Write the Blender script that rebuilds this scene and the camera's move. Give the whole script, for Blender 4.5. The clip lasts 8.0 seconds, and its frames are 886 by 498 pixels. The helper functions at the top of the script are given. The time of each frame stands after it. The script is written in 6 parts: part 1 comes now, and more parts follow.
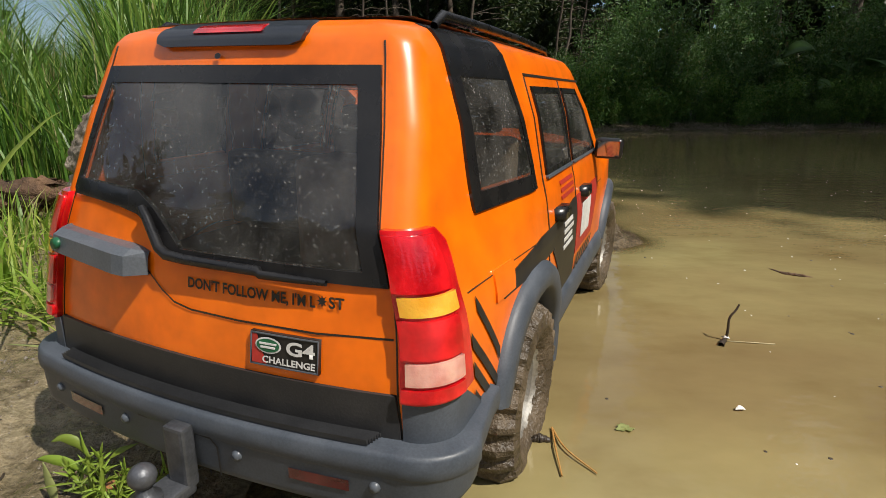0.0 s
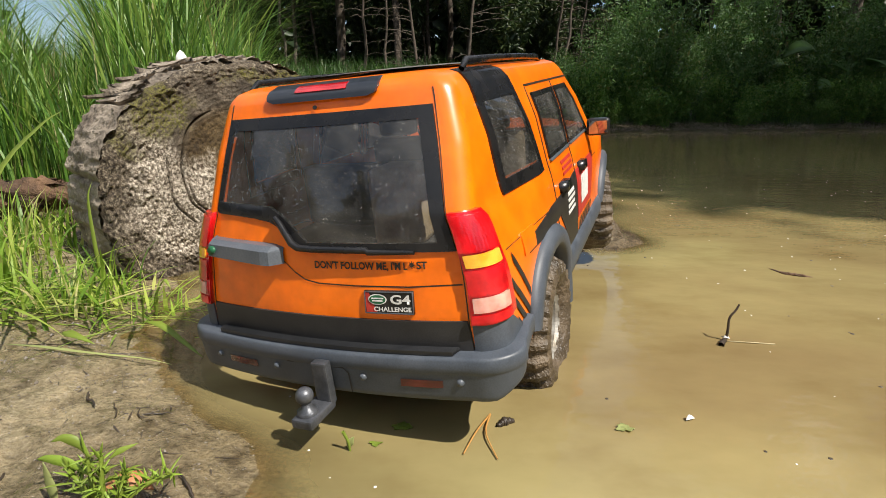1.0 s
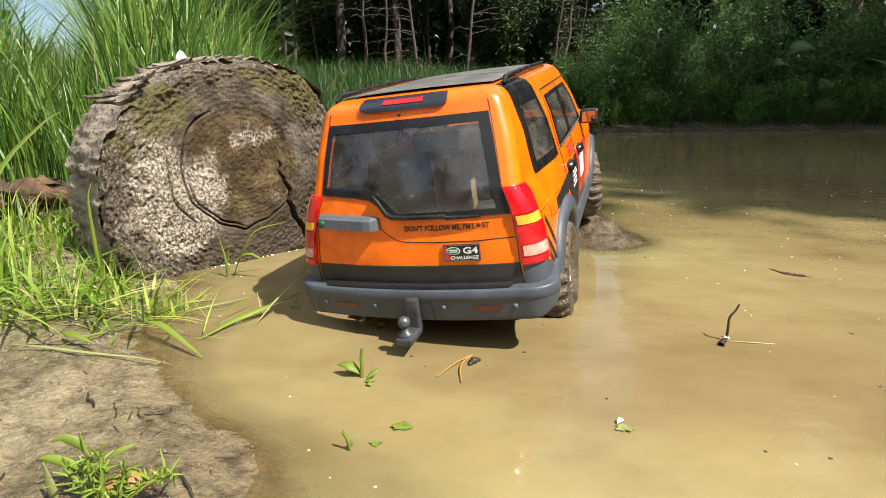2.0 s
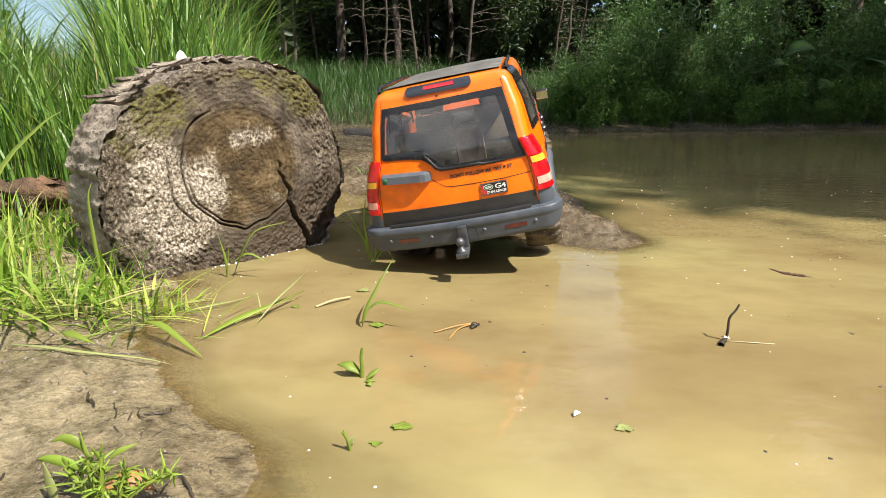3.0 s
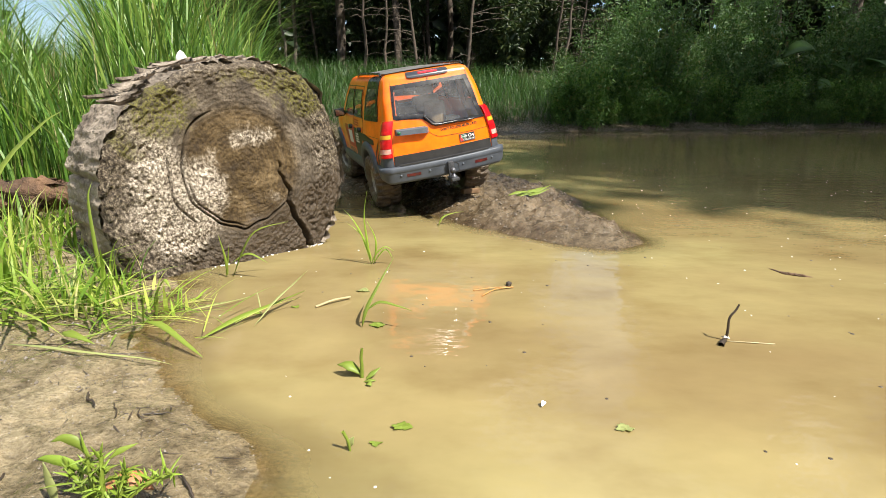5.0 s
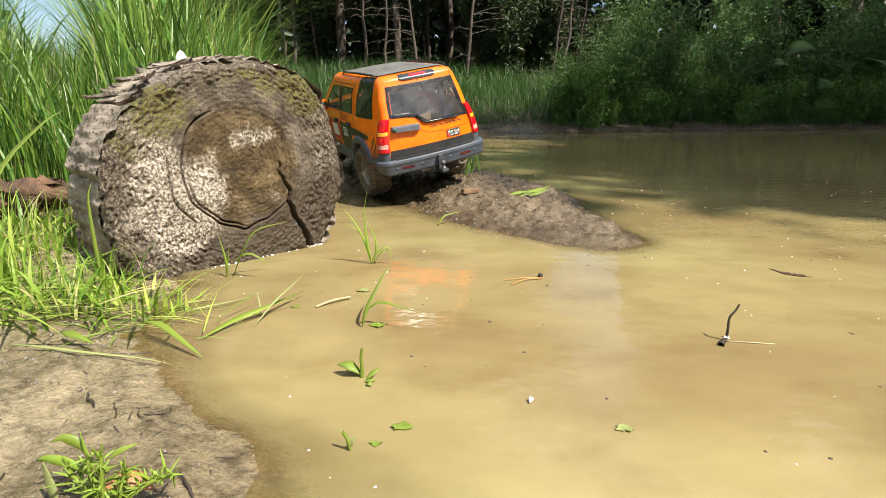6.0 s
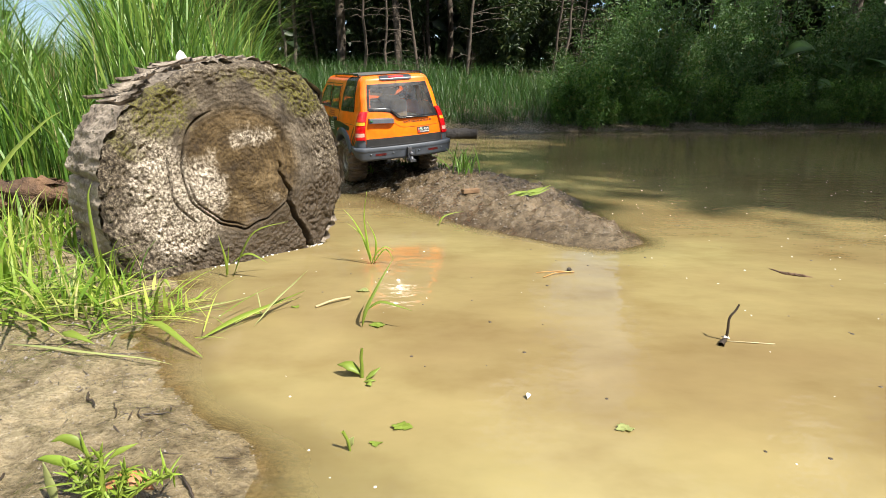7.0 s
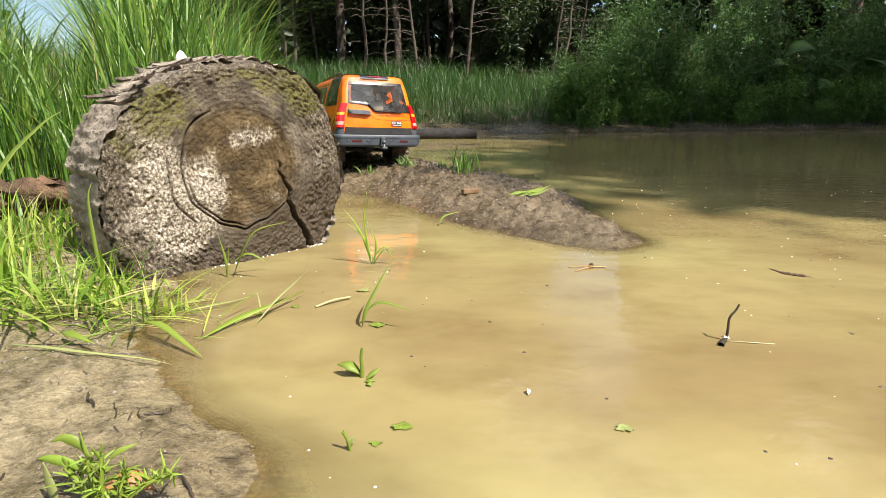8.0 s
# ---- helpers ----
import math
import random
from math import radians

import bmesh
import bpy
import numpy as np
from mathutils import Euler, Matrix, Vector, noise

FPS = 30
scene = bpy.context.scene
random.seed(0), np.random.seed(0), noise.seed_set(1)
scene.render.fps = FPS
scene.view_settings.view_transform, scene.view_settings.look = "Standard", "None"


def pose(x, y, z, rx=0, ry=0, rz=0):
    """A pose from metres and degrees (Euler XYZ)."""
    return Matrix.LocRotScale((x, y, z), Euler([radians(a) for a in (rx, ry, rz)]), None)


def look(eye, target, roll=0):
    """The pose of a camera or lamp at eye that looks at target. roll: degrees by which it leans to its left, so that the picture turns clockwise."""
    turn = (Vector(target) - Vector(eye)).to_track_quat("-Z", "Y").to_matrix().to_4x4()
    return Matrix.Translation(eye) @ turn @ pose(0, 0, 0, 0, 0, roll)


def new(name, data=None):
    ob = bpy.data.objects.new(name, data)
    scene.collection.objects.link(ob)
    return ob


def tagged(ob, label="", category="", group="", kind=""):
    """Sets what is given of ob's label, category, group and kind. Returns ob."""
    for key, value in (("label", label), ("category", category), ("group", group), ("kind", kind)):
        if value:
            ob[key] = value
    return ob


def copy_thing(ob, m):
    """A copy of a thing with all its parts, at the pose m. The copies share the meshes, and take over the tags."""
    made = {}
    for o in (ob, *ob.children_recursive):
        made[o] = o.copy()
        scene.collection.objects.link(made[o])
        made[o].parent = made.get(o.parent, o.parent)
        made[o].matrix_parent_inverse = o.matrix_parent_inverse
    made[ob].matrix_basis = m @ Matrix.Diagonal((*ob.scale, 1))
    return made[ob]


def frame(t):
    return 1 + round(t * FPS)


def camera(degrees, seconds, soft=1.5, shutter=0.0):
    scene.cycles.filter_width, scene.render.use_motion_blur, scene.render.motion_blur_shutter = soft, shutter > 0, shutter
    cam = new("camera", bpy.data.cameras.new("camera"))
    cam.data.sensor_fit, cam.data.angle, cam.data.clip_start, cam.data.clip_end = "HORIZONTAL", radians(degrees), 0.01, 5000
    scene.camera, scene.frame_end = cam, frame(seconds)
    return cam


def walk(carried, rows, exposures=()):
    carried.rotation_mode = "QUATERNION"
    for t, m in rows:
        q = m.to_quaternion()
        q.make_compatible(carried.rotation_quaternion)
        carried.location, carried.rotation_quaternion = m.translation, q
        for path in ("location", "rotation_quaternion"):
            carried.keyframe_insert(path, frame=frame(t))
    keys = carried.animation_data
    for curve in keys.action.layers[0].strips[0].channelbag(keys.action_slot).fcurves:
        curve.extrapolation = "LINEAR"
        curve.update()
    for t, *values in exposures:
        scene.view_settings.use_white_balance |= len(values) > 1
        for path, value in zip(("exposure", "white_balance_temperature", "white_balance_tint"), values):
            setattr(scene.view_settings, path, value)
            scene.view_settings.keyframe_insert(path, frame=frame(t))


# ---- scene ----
cam = camera(78.04, 8.0, soft=0.7)
walk(cam, [(0.0, pose(0, 0, 0.168, 75.5, 0, 0)), (8.0, pose(0, 0, 0.168, 75.5, 0, 0))],
     exposures=[(0.0, 0.03), (0.5, 0.25), (1.0, 0.48), (1.5, 0.68), (2.8, 0.92), (3.5, 0.96), (8.0, 1.0)])

# ---- light ----
SUN_WAY = Vector((0.47, -0.38, 0.80)).normalized()
SUN_UP = math.asin(SUN_WAY.z)
SUN_TURN = math.atan2(SUN_WAY.x, SUN_WAY.y)

world = bpy.data.worlds.new("world")
scene.world = world
world.use_nodes = True
wn = world.node_tree
sky = wn.nodes.new("ShaderNodeTexSky")
sky.sky_type, sky.sun_disc = "NISHITA", False
sky.sun_elevation, sky.sun_rotation = SUN_UP, SUN_TURN
sky.dust_density = 0.3
# thin broken cloud all over the sky
sky_way = wn.nodes.new("ShaderNodeTexCoord")
cloud = wn.nodes.new("ShaderNodeTexNoise")
cloud.noise_dimensions = "3D"
cloud.inputs["Scale"].default_value, cloud.inputs["Detail"].default_value, cloud.inputs["Roughness"].default_value = 2.6, 6.0, 0.6
sky_map = wn.nodes.new("ShaderNodeMapping")
sky_map.inputs["Location"].default_value = (0.35, 2.6, 1.15)
wn.links.new(sky_way.outputs["Generated"], sky_map.inputs[0])
wn.links.new(sky_map.outputs[0], cloud.inputs[0])
cover = wn.nodes.new("ShaderNodeValToRGB")
cover.color_ramp.elements[0].position, cover.color_ramp.elements[1].position = 0.42, 0.62
wn.links.new(cloud.outputs[0], cover.inputs[0])
sky_mix = wn.nodes.new("ShaderNodeMix")
sky_mix.data_type = "RGBA"
sky_mix.inputs[7].default_value = (10.0, 10.2, 10.7, 1)
# the cloud thins out towards the horizon
sky_sep = wn.nodes.new("ShaderNodeSeparateXYZ")
wn.links.new(sky_way.outputs["Generated"], sky_sep.inputs[0])
thin = wn.nodes.new("ShaderNodeMapRange")
thin.inputs["From Min"].default_value, thin.inputs["From Max"].default_value = 0.18, 0.45
wn.links.new(sky_sep.outputs[2], thin.inputs["Value"])
amount = wn.nodes.new("ShaderNodeMath")
amount.operation = "MULTIPLY"
wn.links.new(cover.outputs[0], amount.inputs[0])
wn.links.new(thin.outputs[0], amount.inputs[1])
wn.links.new(amount.outputs[0], sky_mix.inputs[0])
wn.links.new(sky.outputs[0], sky_mix.inputs[6])
wn.links.new(sky_mix.outputs[2], wn.nodes["Background"].inputs[0])
wn.nodes["Background"].inputs[1].default_value = 0.08

sun = new("sun", bpy.data.lights.new("sun", "SUN"))
sun.data.energy, sun.data.angle, sun.data.color = 5.0, radians(0.6), (1.0, 0.94, 0.84)
sun.matrix_world = look(SUN_WAY * 20, (0, 0, 0))


# ---- numeric noise ----
def hash2(i, j, seed):
    n = (i.astype(np.int64) * 374761393 + j.astype(np.int64) * 668265263 + seed * 974711) & 0x7FFFFFFF
    n = ((n ^ (n >> 13)) * 1274126177) & 0x7FFFFFFF
    return ((n ^ (n >> 16)) & 0xFFFF) / 65535.0


def value_noise(x, y, seed=0):
    """Smooth noise from -1 to 1."""
    i, j = np.floor(x), np.floor(y)
    u, v = x - i, y - j
    u, v = u * u * (3 - 2 * u), v * v * (3 - 2 * v)
    a, b = hash2(i, j, seed), hash2(i + 1, j, seed)
    c, d = hash2(i, j + 1, seed), hash2(i + 1, j + 1, seed)
    return 2 * ((a * (1 - u) + b * u) * (1 - v) + (c * (1 - u) + d * u) * v) - 1


def fbm(x, y, octaves=4, seed=0):
    total, gain = 0, 1.0
    for k in range(octaves):
        total = total + gain * value_noise(x * 2 ** k, y * 2 ** k, seed + k)
        gain *= 0.5
    return total


# ---- materials ----
def nodes_of(name):
    m = bpy.data.materials.new(name)
    m.use_nodes = True
    return m, m.node_tree.nodes, m.node_tree.links, m.node_tree.nodes["Principled BSDF"]


def ramp(nodes, links, value, stops):
    r = nodes.new("ShaderNodeValToRGB")
    r.color_ramp.elements[0].position, r.color_ramp.elements[0].color = stops[0][0], (*stops[0][1], 1)
    r.color_ramp.elements[1].position, r.color_ramp.elements[1].color = stops[-1][0], (*stops[-1][1], 1)
    for at, col in stops[1:-1]:
        r.color_ramp.elements.new(at).color = (*col, 1)
    links.new(value, r.inputs[0])
    return r.outputs[0]


def noise_of(nodes, links, scale, detail=4.0, rough=0.55, stretch=None, space="Object", offset=(0, 0, 0)):
    co = nodes.new("ShaderNodeTexCoord")
    n = nodes.new("ShaderNodeTexNoise")
    n.inputs["Scale"].default_value, n.inputs["Detail"].default_value, n.inputs["Roughness"].default_value = scale, detail, rough
    mp = nodes.new("ShaderNodeMapping")
    mp.inputs["Scale"].default_value = stretch or (1, 1, 1)
    mp.inputs["Location"].default_value = offset
    links.new(co.outputs[space], mp.inputs[0])
    links.new(mp.outputs[0], n.inputs[0])
    return n.outputs[0]


def mixed(nodes, links, fac, a, b, blend="MIX"):
    m = nodes.new("ShaderNodeMix")
    m.data_type, m.blend_type = "RGBA", blend
    for socket, value in ((m.inputs[0], fac), (m.inputs[6], a), (m.inputs[7], b)):
        if isinstance(value, (int, float)):
            socket.default_value = value
        elif isinstance(value, tuple):
            socket.default_value = (*value, 1)
        else:
            links.new(value, socket)
    return m.outputs[2]


def bumped(nodes, links, shader, height, strength, distance):
    b = nodes.new("ShaderNodeBump")
    b.inputs["Strength"].default_value, b.inputs["Distance"].default_value = strength, distance
    links.new(height, b.inputs["Height"])
    links.new(b.outputs[0], shader.inputs["Normal"])


def plain(name, c1, c2, scale=60, rough=0.5, metal=0.0, bump=0.2, depth=0.001, fine=400, coat=0.0, rough2=None):
    """A surface that varies between two colours at two scales, with fine relief."""
    m, nodes, links, p = nodes_of(name)
    big = noise_of(nodes, links, scale)
    small = noise_of(nodes, links, fine, 3)
    base = ramp(nodes, links, big, [(0.32, c1), (0.7, c2)])
    shade = ramp(nodes, links, small, [(0.25, (0.78, 0.78, 0.78)), (0.75, (1.12, 1.12, 1.12))])
    links.new(mixed(nodes, links, 1.0, base, shade, "MULTIPLY"), p.inputs["Base Color"])
    r = ramp(nodes, links, big, [(0.3, (rough,) * 3), (0.75, ((rough if rough2 is None else rough2),) * 3)])
    links.new(r, p.inputs["Roughness"])
    p.inputs["Metallic"].default_value = metal
    p.inputs["Coat Weight"].default_value = coat
    p.inputs["Coat Roughness"].default_value = 0.08
    if bump:
        bumped(nodes, links, p, small, bump, depth)
    return m


def leafy(name, stops, rough=0.45, glow=0.35):
    """Foliage: every blade or leaf takes its own tint, and lets some light through."""
    m, nodes, links, p = nodes_of(name)
    g = nodes.new("ShaderNodeNewGeometry")
    base = ramp(nodes, links, g.outputs["Random Per Island"], stops)
    n = noise_of(nodes, links, 6.0, 2)
    base = mixed(nodes, links, 1.0, base, ramp(nodes, links, n, [(0.3, (0.7, 0.72, 0.7)), (0.7, (1.15, 1.12, 1.0))]), "MULTIPLY")
    links.new(base, p.inputs["Base Color"])
    p.inputs["Roughness"].default_value = rough
    tr = nodes.new("ShaderNodeBsdfTranslucent")
    links.new(base, tr.inputs[0])
    mx = nodes.new("ShaderNodeMixShader")
    mx.inputs[0].default_value = glow
    links.new(p.outputs[0], mx.inputs[1])
    links.new(tr.outputs[0], mx.inputs[2])
    links.new(mx.outputs[0], nodes["Material Output"].inputs[0])
    return m


def mud_material():
    m, nodes, links, p = nodes_of("wet_mud")
    big = noise_of(nodes, links, 7.0, 5)
    mid = noise_of(nodes, links, 75.0, 5, 0.65)
    fine = noise_of(nodes, links, 380.0, 4, 0.7)
    base = ramp(nodes, links, big, [(0.30, (0.160, 0.133, 0.084)), (0.5, (0.275, 0.235, 0.152)), (0.72, (0.38, 0.33, 0.222))])
    spots = ramp(nodes, links, mid, [(0.35, (0.45, 0.42, 0.38)), (0.5, (0.95, 0.94, 0.92)), (0.65, (1.18, 1.14, 1.08))])
    grit = ramp(nodes, links, fine, [(0.3, (0.62, 0.6, 0.58)), (0.72, (1.3, 1.27, 1.22))])
    base = mixed(nodes, links, 1.0, mixed(nodes, links, 1.0, base, spots, "MULTIPLY"), grit, "MULTIPLY")
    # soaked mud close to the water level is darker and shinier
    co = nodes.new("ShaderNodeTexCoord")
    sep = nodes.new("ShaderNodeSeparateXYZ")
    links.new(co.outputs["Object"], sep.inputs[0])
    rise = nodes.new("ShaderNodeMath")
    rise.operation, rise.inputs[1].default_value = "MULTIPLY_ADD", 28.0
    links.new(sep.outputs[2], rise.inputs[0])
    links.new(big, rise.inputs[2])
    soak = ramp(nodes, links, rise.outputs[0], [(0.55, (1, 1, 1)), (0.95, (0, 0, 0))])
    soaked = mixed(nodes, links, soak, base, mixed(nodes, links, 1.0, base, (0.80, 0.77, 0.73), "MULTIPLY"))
    # mud colour multiplied along y: darker and browner at the island, near black at the far bank
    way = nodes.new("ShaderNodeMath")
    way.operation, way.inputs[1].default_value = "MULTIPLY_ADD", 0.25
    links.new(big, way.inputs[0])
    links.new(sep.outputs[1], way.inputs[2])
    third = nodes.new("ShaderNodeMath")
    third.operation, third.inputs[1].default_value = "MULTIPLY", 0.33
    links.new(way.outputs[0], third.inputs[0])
    far_tint = ramp(nodes, links, third.outputs[0], [(0.22, (1, 1, 1)), (0.27, (0.50, 0.45, 0.43)), (0.62, (0.50, 0.45, 0.43)), (0.76, (0.34, 0.33, 0.36))])
    links.new(mixed(nodes, links, 1.0, soaked, far_tint, "MULTIPLY"), p.inputs["Base Color"])
    gloss = ramp(nodes, links, mid, [(0.40, (0.10,) * 3), (0.62, (0.38,) * 3)])
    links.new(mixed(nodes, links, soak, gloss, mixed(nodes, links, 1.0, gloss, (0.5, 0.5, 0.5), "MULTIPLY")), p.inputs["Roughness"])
    lumps = noise_of(nodes, links, 110.0, 4, 0.6)
    h = mixed(nodes, links, 0.4, mixed(nodes, links, 0.7, mid, lumps), fine)
    bumped(nodes, links, p, h, 1.0, 0.005)
    return m


def water_material():
    m, nodes, links, p = nodes_of("muddy_water")
    big = noise_of(nodes, links, 2.2, 4, 0.5, (1, 1.6, 1), offset=(3, 1, 0))
    silt = noise_of(nodes, links, 9.0, 5, 0.6, (1, 1.5, 1))
    base = ramp(nodes, links, big, [(0.30, (0.200, 0.146, 0.068)), (0.48, (0.256, 0.203, 0.092)), (0.62, (0.294, 0.248, 0.112)), (0.75, (0.29, 0.258, 0.12))])
    veil = ramp(nodes, links, silt, [(0.3, (0.78, 0.73, 0.67)), (0.5, (0.97, 0.96, 0.94)), (0.65, (1.06, 1.05, 1.03))])
    links.new(mixed(nodes, links, 1.0, base, veil, "MULTIPLY"), p.inputs["Base Color"])
    p.inputs["Roughness"].default_value = 0.03
    p.inputs["IOR"].default_value = 1.33
    r1 = noise_of(nodes, links, 14.0, 2, 0.4, (1, 2.2, 1))
    r2 = noise_of(nodes, links, 60.0, 2, 0.4, (1, 1.5, 1))
    bumped(nodes, links, p, mixed(nodes, links, 0.3, r1, r2), 0.22, 0.004)
    # the silt hides the bed within a few millimetres of depth
    depth = nodes.new("ShaderNodeAttribute")
    depth.attribute_name = "depth"
    murk = ramp(nodes, links, depth.outputs["Fac"], [(0.0, (0.12, 0.12, 0.12)), (0.15, (0.55, 0.55, 0.55)), (0.45, (0.9, 0.9, 0.9)), (1.0, (1, 1, 1))])
    clear = nodes.new("ShaderNodeBsdfTransparent")
    clear.inputs[0].default_value = (0.82, 0.74, 0.60, 1)
    shine = nodes.new("ShaderNodeBsdfGlossy")
    shine.inputs["Roughness"].default_value = 0.03
    edge = nodes.new("ShaderNodeFresnel")
    edge.inputs[0].default_value = 1.33
    film = nodes.new("ShaderNodeMixShader")
    links.new(edge.outputs[0], film.inputs[0])
    links.new(clear.outputs[0], film.inputs[1])
    links.new(shine.outputs[0], film.inputs[2])
    both = nodes.new("ShaderNodeMixShader")
    links.new(murk, both.inputs[0])
    links.new(film.outputs[0], both.inputs[1])
    links.new(p.outputs[0], both.inputs[2])
    links.new(both.outputs[0], nodes["Material Output"].inputs[0])
    return m


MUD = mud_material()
WATER = water_material()
REED = leafy("reed_green", [(0.0, (0.045, 0.115, 0.02)), (0.4, (0.115, 0.25, 0.038)), (0.75, (0.215, 0.37, 0.065)), (0.95, (0.32, 0.42, 0.10)), (1.0, (0.42, 0.38, 0.18))], 0.4, 0.42)
BRIGHT = leafy("fresh_grass", [(0.0, (0.08, 0.17, 0.018)), (0.3, (0.20, 0.35, 0.036)), (0.6, (0.35, 0.50, 0.07)), (0.85, (0.50, 0.57, 0.14)), (1.0, (0.64, 0.56, 0.30))], 0.45, 0.42)
# reed green darkened for the far grass, its shade put into the colour
SHADED_BANK = leafy("shaded_bank_green", [(0.0, (0.022, 0.066, 0.012)), (0.5, (0.040, 0.112, 0.019)), (0.9, (0.075, 0.16, 0.032)), (1.0, (0.14, 0.16, 0.055))], 0.45, 0.4)
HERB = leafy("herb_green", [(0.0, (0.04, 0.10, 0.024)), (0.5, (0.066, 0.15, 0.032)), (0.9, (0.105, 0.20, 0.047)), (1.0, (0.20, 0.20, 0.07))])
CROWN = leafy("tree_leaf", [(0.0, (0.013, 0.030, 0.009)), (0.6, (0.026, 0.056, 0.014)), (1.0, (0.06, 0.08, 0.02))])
BARK = plain("tree_bark", (0.05, 0.038, 0.028), (0.13, 0.10, 0.075), 9, 0.85, bump=0.8, depth=0.02, fine=40)


# ---- mesh helpers ----
def from_arrays(name, verts, quads=None, tris=None, mats=(), parent=None, smooth=True):
    """A mesh object from number arrays."""
    me = bpy.data.meshes.new(name)
    faces = []
    verts = np.asarray(verts, dtype=np.float64).reshape(-1, 3)
    nq = 0 if quads is None else len(quads)
    nt = 0 if tris is None else len(tris)
    me.vertices.add(len(verts))
    me.vertices.foreach_set("co", verts.ravel())
    loops = np.concatenate([np.asarray(f, dtype=np.int32).ravel() for f in (quads, tris) if f is not None and len(f)])
    me.loops.add(len(loops))
    me.loops.foreach_set("vertex_index", loops)
    me.polygons.add(nq + nt)
    starts = np.concatenate([np.arange(nq) * 4, nq * 4 + np.arange(nt) * 3]).astype(np.int32)
    me.polygons.foreach_set("loop_start", starts)
    me.polygons.foreach_set("use_smooth", np.full(nq + nt, smooth))
    me.update(calc_edges=True)
    me.validate()
    for m in mats:
        me.materials.append(m)
    ob = new(name, me)
    ob.parent = parent
    return ob


def part(name, bm, material, parent, label="", smooth=True):
    me = bpy.data.meshes.new(name)
    bmesh.ops.recalc_face_normals(bm, faces=bm.faces)
    bm.to_mesh(me)
    bm.free()
    me.materials.append(material)
    for poly in me.polygons:
        poly.use_smooth = smooth
    ob = new(name, me)
    ob.parent = parent
    if label:
        ob["label"] = label
    return ob


def grid_quads(nu, nv, closed=False):
    i = np.arange(nv - 1)[:, None] * nu
    j = np.arange(nu if closed else nu - 1)[None, :]
    k = (j + 1) % nu
    return np.stack([i + j, i + k, i + nu + k, i + nu + j], -1).reshape(-1, 4)


def tube(path, radii, sides=8):
    """Vertices and quads of a tapered tube along points."""
    path = np.asarray(path, float)
    tang = np.gradient(path, axis=0)
    tang /= np.linalg.norm(tang, axis=1)[:, None] + 1e-12
    ref = np.array([0.0, 0, 1]) if abs(tang[0][2]) < 0.9 else np.array([1.0, 0, 0])
    u = np.cross(tang, ref)
    u /= np.linalg.norm(u, axis=1)[:, None] + 1e-12
    v = np.cross(tang, u)
    a = np.linspace(0, 2 * np.pi, sides, endpoint=False)
    ring = u[:, None] * np.cos(a)[None, :, None] + v[:, None] * np.sin(a)[None, :, None]
    verts = path[:, None] + ring * np.asarray(radii)[:, None, None]
    return verts.reshape(-1, 3), grid_quads(sides, len(path), True)


def joined(pieces):
    verts, quads, base = [], [], 0
    for v, q in pieces:
        verts.append(v)
        quads.append(q + base)
        base += len(v)
    return np.concatenate(verts), np.concatenate(quads)


def blades(roots, heights, widths, lean, rng, segs=4, droop=0.6, flat=0.0):
    """Grass blades: tapered, curved strips. Returns vertices and quads."""
    n = len(roots)
    turn = rng.uniform(0, 2 * np.pi, n)
    flat = np.broadcast_to(flat, (n,))[:, None]
    way = np.stack([np.cos(turn), np.sin(turn), 0 * turn], 1)
    side = np.stack([-np.sin(turn), np.cos(turn), 0 * turn], 1)
    twist = rng.uniform(-0.7, 0.7, n)[:, None]
    side = side * np.cos(twist) + way * np.sin(twist)
    s = np.linspace(0, 1, segs + 1)
    bend = lean[:, None] * (flat + (1 - flat) * s[None]) + droop * rng.uniform(0.2, 1, n)[:, None] * s[None] ** 2.5
    dz = np.cos(np.minimum(bend, 2.4))
    dx = np.sin(np.minimum(bend, 2.4))
    cz = np.concatenate([np.zeros((n, 1)), np.cumsum(dz[:, 1:], 1)], 1) / segs
    cx = np.concatenate([np.zeros((n, 1)), np.cumsum(dx[:, 1:], 1)], 1) / segs
    mid = roots[:, None] + heights[:, None, None] * (way[:, None] * cx[..., None] + np.array([0, 0, 1.0]) * cz[..., None])
    wide = widths[:, None] * np.clip(1.15 * (1 - s ** 1.6), 0.03, 1)[None] * np.where(s < 0.15, 0.75, 1)[None]
    verts = np.stack([mid - side[:, None] * wide[..., None] / 2, mid + side[:, None] * wide[..., None] / 2], 2)
    k = np.arange(segs)
    q = np.stack([2 * k, 2 * k + 1, 2 * k + 3, 2 * k + 2], 1)
    quads = (np.arange(n)[:, None, None] * (2 * segs + 2) + q[None]).reshape(-1, 4)
    return verts.reshape(-1, 3), quads


